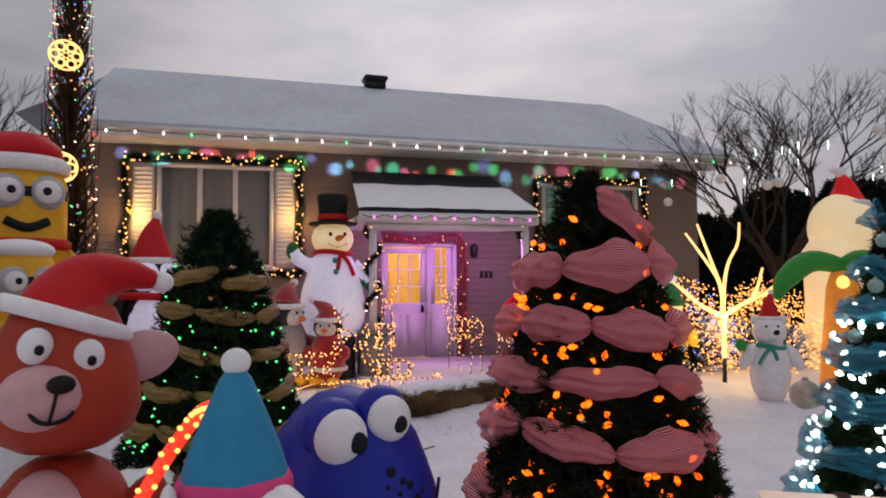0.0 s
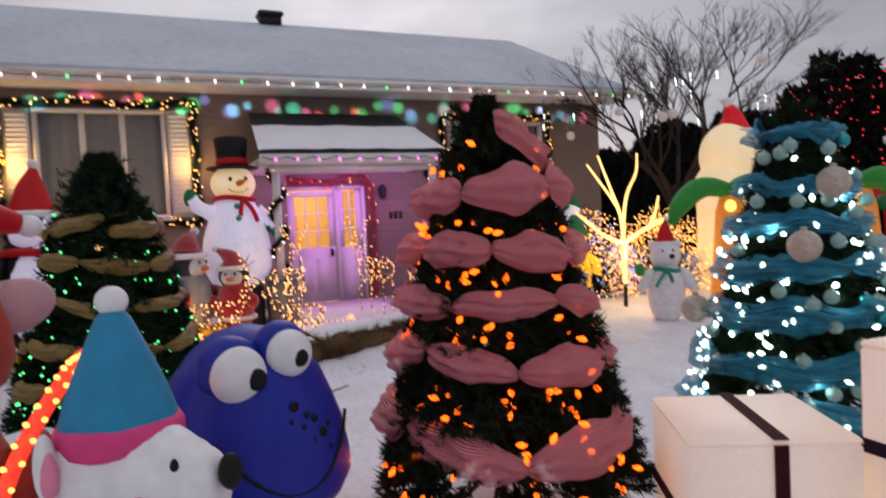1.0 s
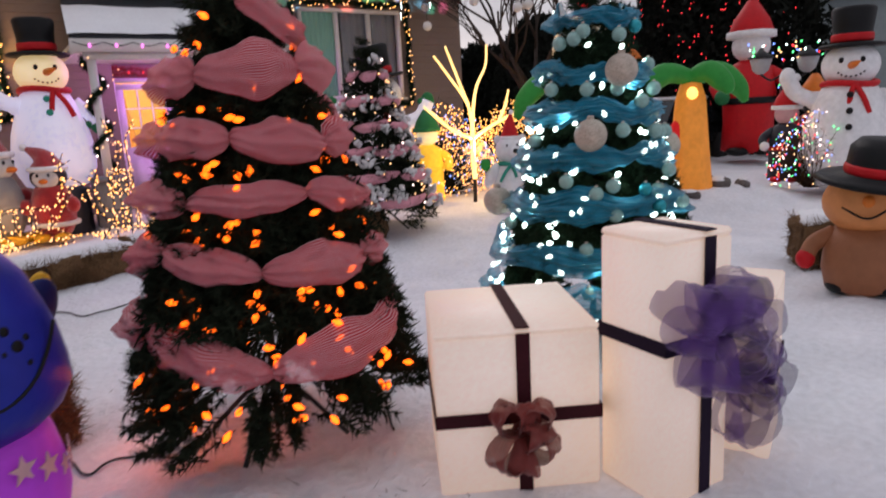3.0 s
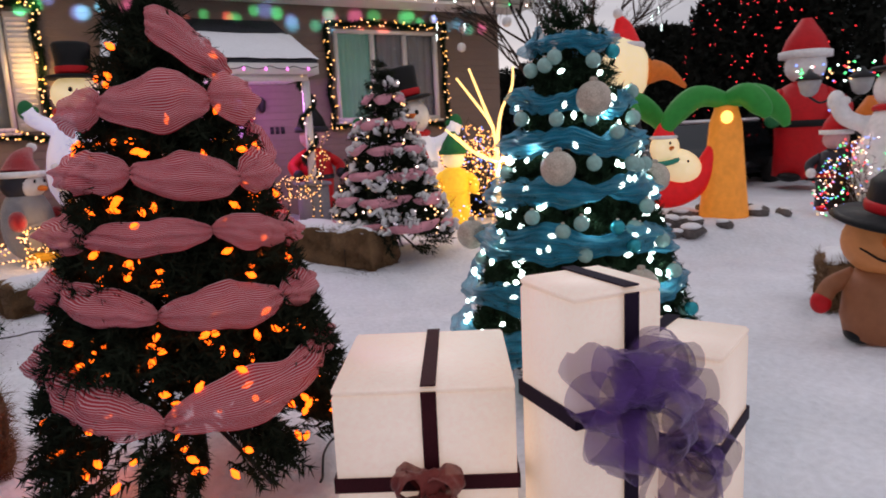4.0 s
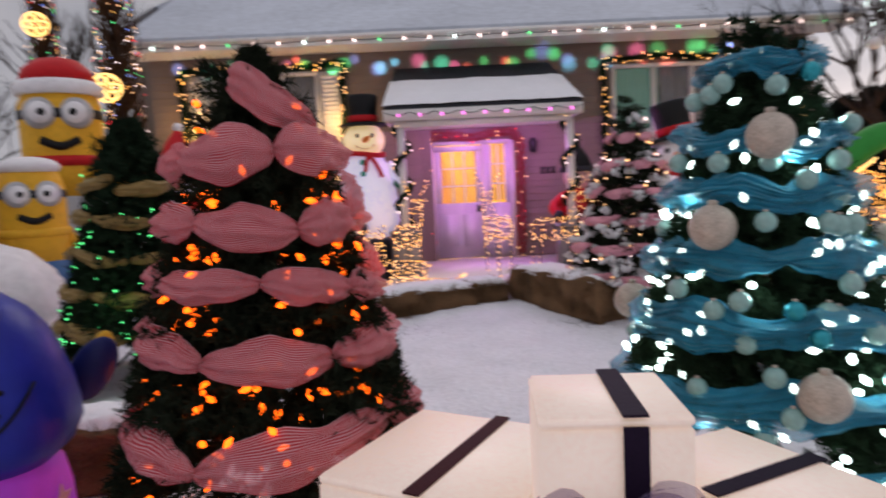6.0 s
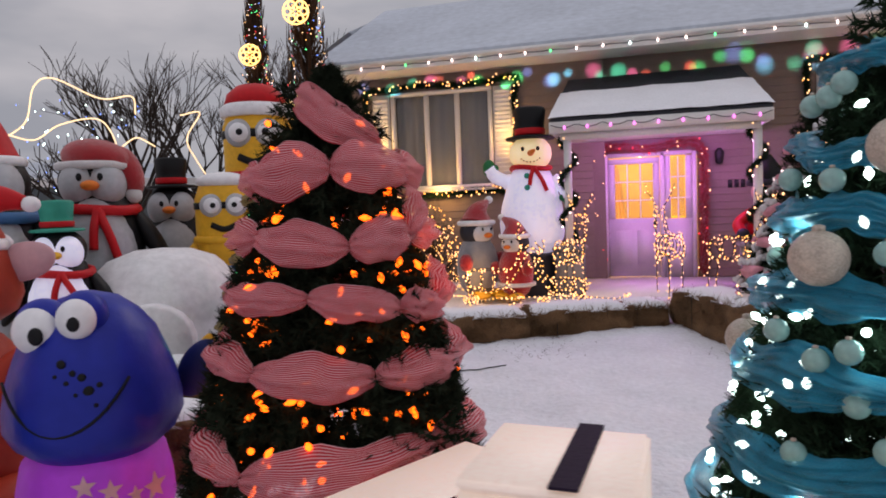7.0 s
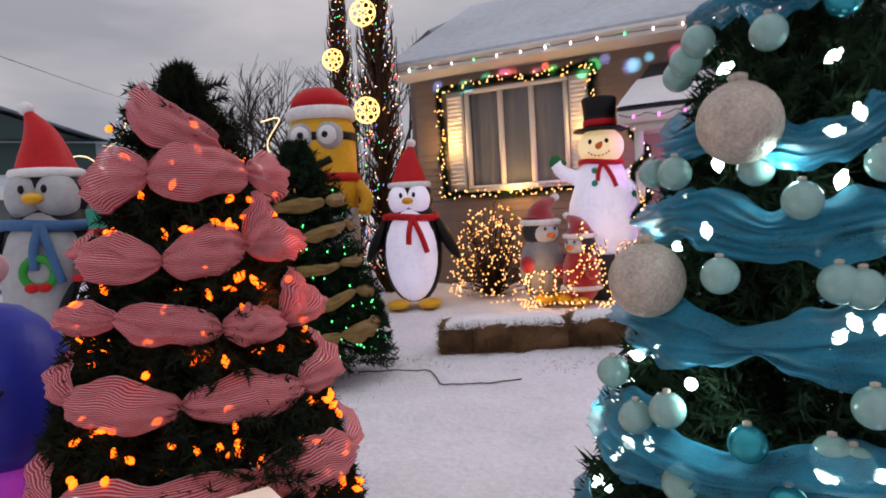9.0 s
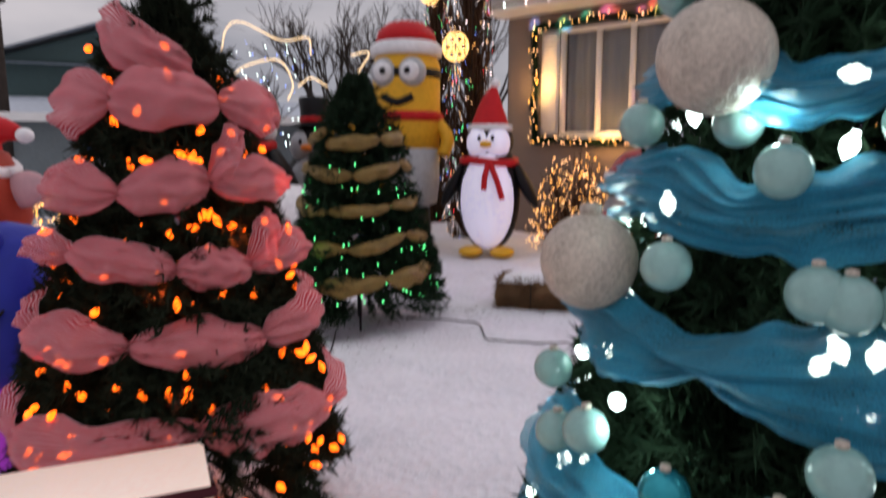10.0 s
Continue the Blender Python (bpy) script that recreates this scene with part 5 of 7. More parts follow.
for x, y, z, r in ((-0.085, -0.24, 1.03, 0.105), (0.115, -0.24, 1.08, 0.09)):
    lid = part("eyelid", ell(B(), (x - 0.01, y + 0.07, z + 0.012), (r * 1.2, r * 1.05, r * 1.2)), M["n_blue"], body)
    eye = part("eye", ell(B(), (x, y, z), (r, r * 0.75, r)), M["n_white"], lid)
    part("pupil", ell(B(), (x + (0.048 if x < 0 else 0.022), y - r * 0.64, z - 0.012), (r * 0.36, r * 0.16, r * 0.38), seg=14, rings=8), M["n_black"], eye)
for k, (a_, z_, r_) in enumerate(((-78, 0.90, 0.02), (-70, 0.86, 0.014), (-74, 0.82, 0.012), (-64, 0.84, 0.018), (-60, 0.78, 0.024), (-68, 0.77, 0.010), (-53, 0.80, 0.014), (-82, 0.85, 0.010), (-56, 0.72, 0.010))):
    rr_ = 0.392 if z_ < 0.66 else 0.392 - (z_ - 0.66) * 0.26
    c_ = polar(rr_ + 0.005, a_, z_) + Vector((0.02, 0, 0))
    part("spot", ell(B(), c_, (r_, 0.006, r_), rot=(0, 0, a_ + 90), seg=12, rings=6), M["n_black"], body)
part("mouth", tube(B(), [polar(0.392, a_, 0.60 + 0.00011 * (a_ + 80) ** 2) + Vector((0.02, 0, 0)) for a_ in range(-125, -34, 5)], 0.007, seg=6), M["n_black"], body)
for s, (x, y, z) in enumerate(((-0.42, 0.55, 0.72), (0.38, 0.35, 0.72))):
    part("fin", ell(B(), (x, y, z), (0.10, 0.04, 0.17), rot=(10, 30 if s else -30, 20)), M["n_blue_dark"], fish)
    part("fin_tip", ell(B(), (x + (0.05 if s else -0.05), y + 0.02, z + 0.1), (0.05, 0.03, 0.08), rot=(0, 20 if s else -20, 0)), M["n_yellow"], fish, "yellow fin tip")

bear = thing("inflatable_polar_bear", (0.235, 2.26, -0.02), "white inflatable polar bear in a teal pointed cap", "inflatable bear", rz=0)
part("body", lathe(B(), [(0.20, 0), (0.27, 0.05), (0.29, 0.3), (0.26, 0.55), (0.20, 0.74)], puff=0.02), M["n_teal"], bear, "teal coat")
hd = part("head", tube(B(), curve([(-0.17, 0.06, 0.93), (-0.06, 0.0, 0.94), (0.10, -0.10, 0.92), (0.24, -0.20, 0.90), (0.31, -0.25, 0.90)], 6), [0.09, 0.13, 0.16, 0.175, 0.185, 0.19, 0.19, 0.19, 0.185, 0.18, 0.175, 0.17, 0.165, 0.155, 0.15, 0.14, 0.13, 0.125, 0.115, 0.11, 0.105, 0.10, 0.09, 0.08, 0.05], seg=26), M["n_white"], bear)
part("nose", ell(B(), (0.33, -0.29, 0.95), (0.04, 0.035, 0.05)), M["n_black"], hd)
part("cheek", ell(B(), (0.05, -0.245, 0.88), (0.04, 0.012, 0.04), rot=(0, 0, -25)), M["n_cheek"], hd)
part("eye", ell(B(), (0.16, -0.262, 0.975), (0.016, 0.01, 0.028), rot=(0, 0, -25)), M["n_black"], hd)
for x, y in ((-0.22, -0.12), (0.16, 0.10)):
    e = part("ear", ell(B(), (x, y, 1.0), (0.035, 0.05, 0.09)), M["n_white"], hd)
    part("inner_ear", ell(B(), (x + 0.012, y - 0.03, 0.985), (0.028, 0.028, 0.065)), M["n_cheek"], e)
cap = part("cap", lathe(B(), [(0.195, 1.05), (0.20, 1.07), (0.165, 1.16), (0.12, 1.25), (0.06, 1.36), (0.02, 1.40)], c=(0.0, 0.0, 0), puff=0.02, lobes=6), M["n_teal"], bear, "teal pointed cap")
part("cap_band", lathe(B(), [(0.198, 1.0), (0.213, 1.015), (0.212, 1.06), (0.195, 1.085)], c=(0.0, 0, 0)), M["n_pink"], cap)
part("pompom", ell(B(), (0.0, 0, 1.41), (0.055, 0.052, 0.042)), M["n_white"], cap)
bear.scale = (0.80, 0.80, 1.0)
scarf(bear, (0.0, -0.02, 0.755), 0.19, "n_red", 0.3, 1, 0.035)
for s in (-1, 1):
    part("arm", ell(B(), (s * 0.27, -0.08, 0.5), (0.075, 0.09, 0.2), rot=(0, s * 14, 0)), M["n_teal"], bear)

rb = thing("inflatable_bear", (-0.43, 3.16, -0.09), "red-brown inflatable bear in a floppy red hat", "inflatable bear", rz=25)
part("body", lathe(B(), pot(0.52, 0.52, 0.30, squash=0.7)), M["n_bear"], rb)
part("belly", ell(B(), (-0.09, -0.14, 0.66), (0.18, 0.22, 0.36)), M["n_pinkish"], rb, "pale pink belly")
hd = part("head", lathe(B(), [(0.02, 1.06), (0.16, 1.075), (0.25, 1.13), (0.285, 1.22), (0.275, 1.33), (0.245, 1.44), (0.215, 1.54), (0.18, 1.62), (0.05, 1.68)], puff=0.012, lobes=5), M["n_bear"], rb)
part("muzzle", ell(B(), (-0.11, -0.20, 1.30), (0.155, 0.11, 0.125)), M["n_pinkish"], hd)
part("nose", ell(B(), (-0.075, -0.305, 1.355), (0.048, 0.03, 0.034)), M["n_black"], hd)
part("mouth", tube(B(), curve([(-0.175, -0.285, 1.27), (-0.15, -0.30, 1.235), (-0.11, -0.312, 1.222), (-0.06, -0.305, 1.23), (-0.03, -0.29, 1.25)], 5), 0.008, seg=6), M["n_black"], hd)
part("mouth_line", tube(B(), [(-0.09, -0.31, 1.33), (-0.10, -0.315, 1.28), (-0.115, -0.315, 1.222)], 0.006, seg=6), M["n_black"], hd)
for x, z in ((-0.14, 1.49), (0.03, 1.44)):
    e = part("eye", ell(B(), (x, -0.205 - 0.02 * (x > 0), z), (0.058, 0.04, 0.068), rot=(0, 14, 0)), M["n_white"], hd)
    part("pupil", ell(B(), (x + 0.005, -0.243 - 0.02 * (x > 0), z - 0.012), (0.017, 0.012, 0.02), seg=12, rings=7), M["n_black"], e)
for s in (-1, 1):
    part("arm", ell(B(), (s * 0.24, -0.10, 0.74), (0.09, 0.12, 0.22), rot=(20, s * 22, 0)), M["n_bear"], rb)
    part("leg", ell(B(), (s * 0.2, -0.15, 0.12), (0.15, 0.22, 0.13)), M["n_bear"], rb)
crown = curve([(0.0, 0.0, 1.57), (0.02, 0.0, 1.66), (0.09, 0.0, 1.735), (0.22, 0.0, 1.755), (0.34, 0.0, 1.73)], 6)
hat = part("hat", tube(B(), crown, [0.215 - 0.175 * (q / (len(crown) - 1)) ** 0.75 for q in range(len(crown))], seg=24), M["n_red"], rb, "floppy red hat")
part("brim", tube(B(), [(0.215 * math.cos(a), 0.215 * math.sin(a), 1.575 - 0.075 * math.cos(a)) for a in [2 * math.pi * q / 28 for q in range(29)]], 0.036, seg=10), M["n_white"], hat)
part("pompom", ell(B(), (0.375, 0.0, 1.72), (0.05, 0.05, 0.045)), M["n_white"], hat)
ear = part("ear", ell(B(), (0.30, 0.04, 1.40), (0.17, 0.05, 0.11), rot=(0, -12, 0)), M["n_pinkish"], rb, "pale pink drooping ear")

cane = thing("candy_cane_light", (0, 0, 0), "red rope-light candy cane leaning in the snow", "candy cane")
cane_line = curve([(-0.32, 2.6, 0.0), (-0.24, 2.6, 0.45), (-0.08, 2.6, 0.88), (0.08, 2.6, 1.14), (0.15, 2.6, 1.20), (0.21, 2.6, 1.19)], 10)
part("tube", tube(B(), cane_line, 0.025, seg=12), M["rope_red"], cane)
cane_bulb = bulb_mesh("cane_bulb", "b_gold", 0.009, 0.024)
for q in range(4, len(cane_line) - 2, 2):
    c = Vector(cane_line[q])
    for s in (-1, 1):
        share("bulb", cane_bulb, cane, Matrix.Translation(c + Vector((s * 0.02, -0.03, 0.004 * s))) @ pose(0, 0, 0, 60, 0, 30 * s))

# brown figure in a black hat
br = thing("inflatable_gingerbread", (6.13, 2.40, 0.02), "brown inflatable gingerbread figure in a floppy black hat", "inflatable figure", rz=-62)
br.scale = (0.78, 0.78, 0.86)
part("body", lathe(B(), [(0.22, 0), (0.30, 0.04), (0.34, 0.2), (0.32, 0.42), (0.24, 0.56)], puff=0.03), M["n_brown"], br)
for s in (-1, 1):
    part("boot", ell(B(), (s * 0.15, -0.06, 0.06), (0.15, 0.2, 0.08)), M["n_black"], br)
    arm = part("arm", tube(B(), curve([(s * 0.24, 0, 0.5), (s * 0.4, -0.08, 0.42), (s * 0.46, -0.14, 0.32)], 6), 0.075, seg=12), M["n_brown"], br)
    part("mitten", ell(B(), (s * 0.47, -0.15, 0.29), (0.085, 0.085, 0.09)), M["n_red"], arm)
hd = part("head", ell(B(), (0, -0.02, 0.78), (0.36, 0.32, 0.27)), M["n_tan"], br)
part("mouth", tube(B(), curve([(-0.2, -0.28, 0.76), (0, -0.35, 0.68), (0.2, -0.28, 0.78)], 6), 0.01, seg=6), M["n_black"], hd)
part("nose", ell(B(), (0.0, -0.34, 0.82), (0.05, 0.05, 0.05)), M["n_orange"], hd)
hat = part("hat", lathe(B(), [(0.52, 0.94), (0.56, 0.96), (0.50, 1.0), (0.30, 1.02), (0.30, 1.12), (0.29, 1.24), (0.22, 1.31), (0.05, 1.32)], rot=(4, 6, 0)), M["n_black"], br)
part("hat_band", lathe(B(), [(0.305, 1.02), (0.315, 1.04), (0.315, 1.08), (0.305, 1.1)], rot=(4, 6, 0)), M["n_red"], hat)

# ---- straw bales ----


def bale(x, y, z, length, depth, height, rz, seed):
    b = thing("straw_bale", (x, y, z), "brown straw bale with snow on its top", "straw bale", "straw bales", rz)
    bm = box(B(), (0, 0, height / 2), (length, depth, height))
    bmesh.ops.subdivide_edges(bm, edges=bm.edges[:], cuts=14, use_grid_fill=True)
    for v in bm.verts:
        n = noise.noise_vector((v.co.x * 5 + seed, v.co.y * 5, v.co.z * 5))
        v.co += n * 0.06
        ex = max(0.0, abs(v.co.x) - length * 0.4) * 0.5
        v.co.z -= ex * ex * 2
    part("straw_block", bm, M["straw"], b)
    rg = np.random.RandomState(seed)
    n = 3600
    p = (rg.rand(n, 3) - 0.5) * np.array([length, depth, height]) + np.array([0, 0, height / 2])
    face = rg.randint(0, 3, n)
    sgn = rg.choice([-1, 1], n)
    p[face == 0, 1] = -depth / 2
    p[face == 1, 0] = (sgn * length / 2)[face == 1]
    p[face == 2, 1] = -depth / 2
    d = rg.normal(size=(n, 3)) * np.array([0.6, 0.7, 0.8])
    d /= np.linalg.norm(d, axis=1)[:, None]
    s = np.cross(d, rg.normal(size=(n, 3)))
    s /= np.linalg.norm(s, axis=1)[:, None]
    v = np.stack([p - s * 0.003, p + s * 0.003, p + d * 0.10], 1).reshape(-1, 3)
    tagged(raw("loose_straw", v.tolist(), np.arange(len(v)).reshape(-1, 3).tolist(), M["straw"], b), kind="stuff")
    bm = B()
    nx_, ny_ = 30, 10
    rows = []
    for i in range(nx_ + 1):
        row = []
        for j in range(ny_ + 1):
            u, w = 2 * i / nx_ - 1, 2 * j / ny_ - 1
            e = max(0.0, min(1 - u * u * u * u, 1 - w ** 4)) ** 0.5
            row.append(bm.verts.new((u * length * 0.49, w * depth * 0.5, height - 0.03 + 0.09 * e + 0.025 * noise.noise((u * 4, w * 3, seed)))))
        rows.append(row)
    for a, c in zip(rows, rows[1:]):
        for j in range(ny_):
            bm.faces.new((a[j], c[j], c[j + 1], a[j + 1]))
    part("snow_cap", bm, M["snow_cap"], b)
    for s in (-0.25, 0.25):
        ring = [(s * length, depth / 2 * 1.03 * c_, height / 2 + height / 2 * 1.03 * s_) for c_, s_ in ((-1, -0.9), (-1, 0.9), (1, 0.9), (1, -0.9), (-1, -0.9))]
        part("twine", tube(B(), ring, 0.005, seg=5), M["cable"], b)
    return b


bale(1.36, 7.50, 0.02, 1.30, 0.45, 0.30, 24, 1)
bale(2.50, 8.0, 0.03, 1.15, 0.45, 0.30, 22, 2)
bale(3.20, 8.32, 0.04, 0.5, 0.45, 0.28, 22, 3)
bale(4.14, 7.68, 0.02, 1.55, 0.50, 0.46, -62, 4)
bale(0.62, 3.78, -0.01, 0.85, 0.42, 0.34, 8, 5)
bale(-0.62, 5.0, 0.0, 0.95, 0.42, 0.30, 12, 6)
bale(6.95, 3.0, 0.0, 0.62, 0.45, 0.40, -50, 7)

# ---- wire deer ----


def deer(loc, scale, rz, seed, lying=False):
    d = thing("light_deer", loc, "wire deer wound with warm fairy lights" if not lying else "resting wire deer wound with warm fairy lights", "light deer", "wire deer", rz)
    s = scale
    lines = []
    lz = 0.25 if lying else 0.62
    for y in (-0.09, 0.09):
        lines.append(curve([(-0.42, y, lz + 0.2), (-0.2, y * 1.5, lz + 0.30), (0.15, y * 1.5, lz + 0.28), (0.36, y, lz + 0.30)], 6))
        lines.append(curve([(-0.42, y, lz + 0.2), (-0.3, y * 1.6, lz), (0.1, y * 1.6, lz - 0.03), (0.36, y, lz + 0.12)], 6))
        for x, k in ((-0.36, -0.05), (0.32, 0.04)):
            if lying:
                lines.append(curve([(x, y, lz), (x + 0.15, y * 1.8, 0.05), (x - 0.05, y * 2, 0.02)], 6))
            else:
                lines.append(curve([(x, y, lz + 0.05), (x + k, y, lz * 0.5), (x + k * 0.3, y, 0.0)], 6))
        lines.append(curve([(0.36, y, lz + 0.30), (0.46, y * 0.7, lz + 0.50), (0.50, y * 0.6, lz + 0.66)], 6))
        lines.append(curve([(0.36, y, lz + 0.12), (0.52, y * 0.7, lz + 0.38), (0.58, y * 0.6, lz + 0.54)], 6))
        lines.append(curve([(0.50, y * 0.6, lz + 0.66), (0.62, y * 0.5, lz + 0.64), (0.74, y * 0.3, lz + 0.54), (0.58, y * 0.6, lz + 0.54)], 6))
        lines.append(curve([(0.50, y * 0.6, lz + 0.68), (0.44, y * 1.6, lz + 0.85), (0.50, y * 2.4, lz + 1.02)], 6))
        lines.append(curve([(0.45, y * 1.4, lz + 0.82), (0.58, y * 2.2, lz + 0.92)], 6))
    for x in (-0.35, -0.15, 0.05, 0.25):
        lines.append([Vector((x, 0.13 * math.cos(a), lz + 0.13 + 0.15 * math.sin(a))) for a in [2 * math.pi * i / 12 for i in range(13)]])
    spots = []
    rng = random.Random(seed)
    for ln in lines:
        ln = [Vector(p) * s for p in ln]
        part("wire", tube(B(), ln, 0.006, seg=5), M["cable"], d)
        spots += [p + Vector((rng.uniform(-1, 1), rng.uniform(-1, 1), rng.uniform(-1, 1))) * 0.02 for p in along(ln, 0.085)]
    string_of("light_string", spots, 0.0125, ["b_warm", "b_warm", "b_gold"], d, seed)
    return d


deer((3.62, 10.25, 0.1), 1.0, 100, 1)
deer((2.28, 9.9, 0.1), 0.95, 75, 2)
deer((2.25, 9.4, 0.1), 0.72, 170, 3, True)
deer((1.15, 9.75, 0.1), 0.9, 10, 4, True)
deer((4.50, 10.15, 0.1), 0.95, 30, 5)
# low coils of lights round the plush pair
coil = thing("light_string", (0, 0, 0), "warm fairy lights heaped on the snow", "string lights")
rng = random.Random(21)
pts = [Vector((rng.uniform(0.3, 3.1), 9.65 + rng.uniform(-0.25, 0.35), 0.13 + rng.uniform(0, 0.10))) for _ in range(26)]
pts.sort(key=lambda p: p.x + rng.uniform(-0.3, 0.3))
part("wire", tube(B(), curve(pts, 4), 0.004, seg=4), M["cable"], coil)
string_of("light_string", along(curve(pts, 4), 0.08), 0.0125, ["b_warm", "b_gold"], coil, 9)


def twig_ball(name, loc, r, n, seed, mat, label, colours, bulbs, category, size=0.011, squash=1.0):
    b = thing(name, loc, label, category)
    rng = random.Random(seed)
    bm = B()
    for i in range(n):
        d = Vector((rng.gauss(0, 1), rng.gauss(0, 1), abs(rng.gauss(0, 1)) * squash)).normalized()
        e = Vector((d.x * r, d.y * r, d.z * r * squash * 1.6 + 0.05)) * rng.uniform(0.8, 1.08)
        mid = e * 0.5 + Vector((rng.uniform(-1, 1), rng.uniform(-1, 1), rng.uniform(-0.3, 1))) * 0.1 * r
        tube(bm, [(rng.uniform(-0.1, 0.1) * r, rng.uniform(-0.1, 0.1) * r, 0), mid, e], [0.008, 0.005, 0.002], seg=4)
        for k in range(3):
            q = mid + (e - mid) * rng.random()
            tube(bm, [q, q + Vector((rng.uniform(-1, 1), rng.uniform(-1, 1), rng.uniform(-0.5, 1))) * 0.18 * r], [0.004, 0.0015], seg=3)
    tagged(part("twig_tangle", bm, M[mat], b), kind="stuff")
    spots = []
    for i in range(bulbs):
        d = Vector((rng.gauss(0, 1), rng.gauss(0, 1), abs(rng.gauss(0, 1)))).normalized()
        spots.append(Vector((d.x * r, d.y * r, d.z * r * squash * 1.6 + 0.05)) * rng.uniform(0.72, 1.04))
    string_of("light_string", spots, size, colours, b, seed)
    return b


twig_ball("lit_bush", (-0.2, 10.9, 0.1), 0.72, 220, 1, "twigs", "round bare bush netted with warm lights", ["b_warm", "b_gold"], 460, "bush", 0.0125, 1.25)
twig_ball("lit_bush", (7.3, 9.7, 0.1), 1.0, 220, 2, "hedge", "clipped hedge netted with warm lights", ["b_gold", "b_warm", "b_gold", "b_gold", "b_blue"], 1500, "bush", 0.014, 0.9)
twig_ball("lit_bush", (8.75, 9.5, 0.1), 1.0, 220, 3, "hedge", "clipped hedge netted with warm lights", ["b_gold", "b_warm", "b_gold"], 1500, "bush", 0.014, 0.9)
twig_ball("lit_bush", (11.0, 5.35, 0.1), 0.62, 200, 4, "twigs", "bare bush with coloured fairy lights", ["b_green", "b_red", "b_blue", "b_warm", "b_pinkwhite"], 420, "bush", 0.012, 1.1)
twig_ball("lit_bush", (11.9, 4.6, 0.1), 0.6, 180, 5, "twigs", "bare bush with coloured fairy lights", ["b_green", "b_red", "b_blue", "b_warm", "b_pinkwhite"], 340, "bush", 0.012, 1.0)
twig_ball("lit_bush", (6.4, 9.4, 0.05), 0.55, 120, 6, "twigs", "low bush glowing with warm lights", ["b_gold", "b_warm"], 260, "bush", 0.012, 0.9)
lamp("hedge_glow", (7.9, 8.9, 0.9), (1.0, 0.66, 0.2), 8, 0.3)

# white light tree of rope-lit branches
wt = thing("light_tree", (6.87, 8.2, 0.13), "bare metal tree wound with warm white rope light", "light tree")
part("trunk", tube(B(), [(0, 0, 0), (0.01, 0, 0.35)], 0.03, seg=10), M["bark"], wt)
part("trunk", tube(B(), [(0.01, 0, 0.35), (0, 0, 0.7), (0.0, 0, 1.05)], 0.034, seg=10), M["rope_warm"], wt)
for pts in ([(0, 0, 1.0), (-0.02, 0, 1.35), (-0.1, 0, 1.6), (-0.42, -0.1, 2.0), (-0.62, -0.15, 2.25)],
            [(-0.05, 0, 1.5), (-0.2, -0.05, 1.85), (-0.42, -0.1, 2.4)],
            [(0, 0, 1.0), (0.03, 0, 1.45), (0.1, 0, 1.8), (0.25, 0, 2.12), (0.28, 0, 2.45)],
            [(0, 0, 0.95), (0.25, -0.05, 1.12), (0.6, -0.05, 1.3), (0.98, -0.05, 1.62)],
            [(0.4, -0.05, 1.2), (0.55, 0, 1.45), (0.62, 0, 1.72)],
            [(0.1, 0, 1.02), (0.5, 0.1, 1.2), (0.8, 0.1, 1.3), (1.1, 0.1, 1.55)],
            [(0, 0, 0.95), (-0.3, 0.0, 1.1), (-0.55, 0, 1.35), (-0.62, 0, 1.42)],
            [(-0.2, 0, 1.05), (-0.45, -0.05, 1.2), (-0.75, -0.05, 1.5)]):
    line = curve(pts, 6)
    line = [Vector((p.x * 1.15, p.y, 0.95 + (p.z - 0.95) * 0.9)) for p in line]
    part("branch", tube(B(), line, [0.027 - 0.013 * i / (len(line) - 1) for i in range(len(line))], seg=8), M["rope_warm"], wt)

# ---- polar bear, doll, cream bird, hammock ----
pb = thing("inflatable_polar_bear", (6.84, 7.30, 0.0), "small white inflatable polar bear with a red hat", "inflatable bear", rz=-30)
part("body", lathe(B(), pot(0.42, 0.42, 0.29, squash=0.7)), M["n_white"], pb)
hd = part("head", ell(B(), (0, -0.02, 0.93), (0.24, 0.21, 0.21)), M["n_white"], pb)
part("muzzle", ell(B(), (0.03, -0.2, 0.9), (0.1, 0.1, 0.08)), M["n_white"], hd)
part("nose", ell(B(), (0.04, -0.3, 0.93), (0.045, 0.03, 0.035)), M["n_black"], hd)
for s in (-1, 1):
    part("ear", ell(B(), (s * 0.2, 0, 1.08), (0.06, 0.04, 0.06)), M["n_white"], hd)
    part("eye", ell(B(), (s * 0.08, -0.2, 1.0), (0.018, 0.012, 0.022), seg=10, rings=6), M["n_black"], hd)
    part("arm", ell(B(), (s * 0.32, -0.08, 0.6), (0.09, 0.1, 0.2), rot=(0, -s * 35, 0)), M["n_white"], pb)
part("mitten", ell(B(), (-0.42, -0.1, 0.75), (0.08, 0.07, 0.09)), M["n_leaf"], pb)
santa_hat(pb, (0, 0, 1.1), 0.15, 0.34, (0.1, 0))
pb.scale = (0.86, 0.86, 1.0)
scarf(pb, (0, -0.02, 0.74), 0.21, "n_mint", 0.22, -1, 0.032)


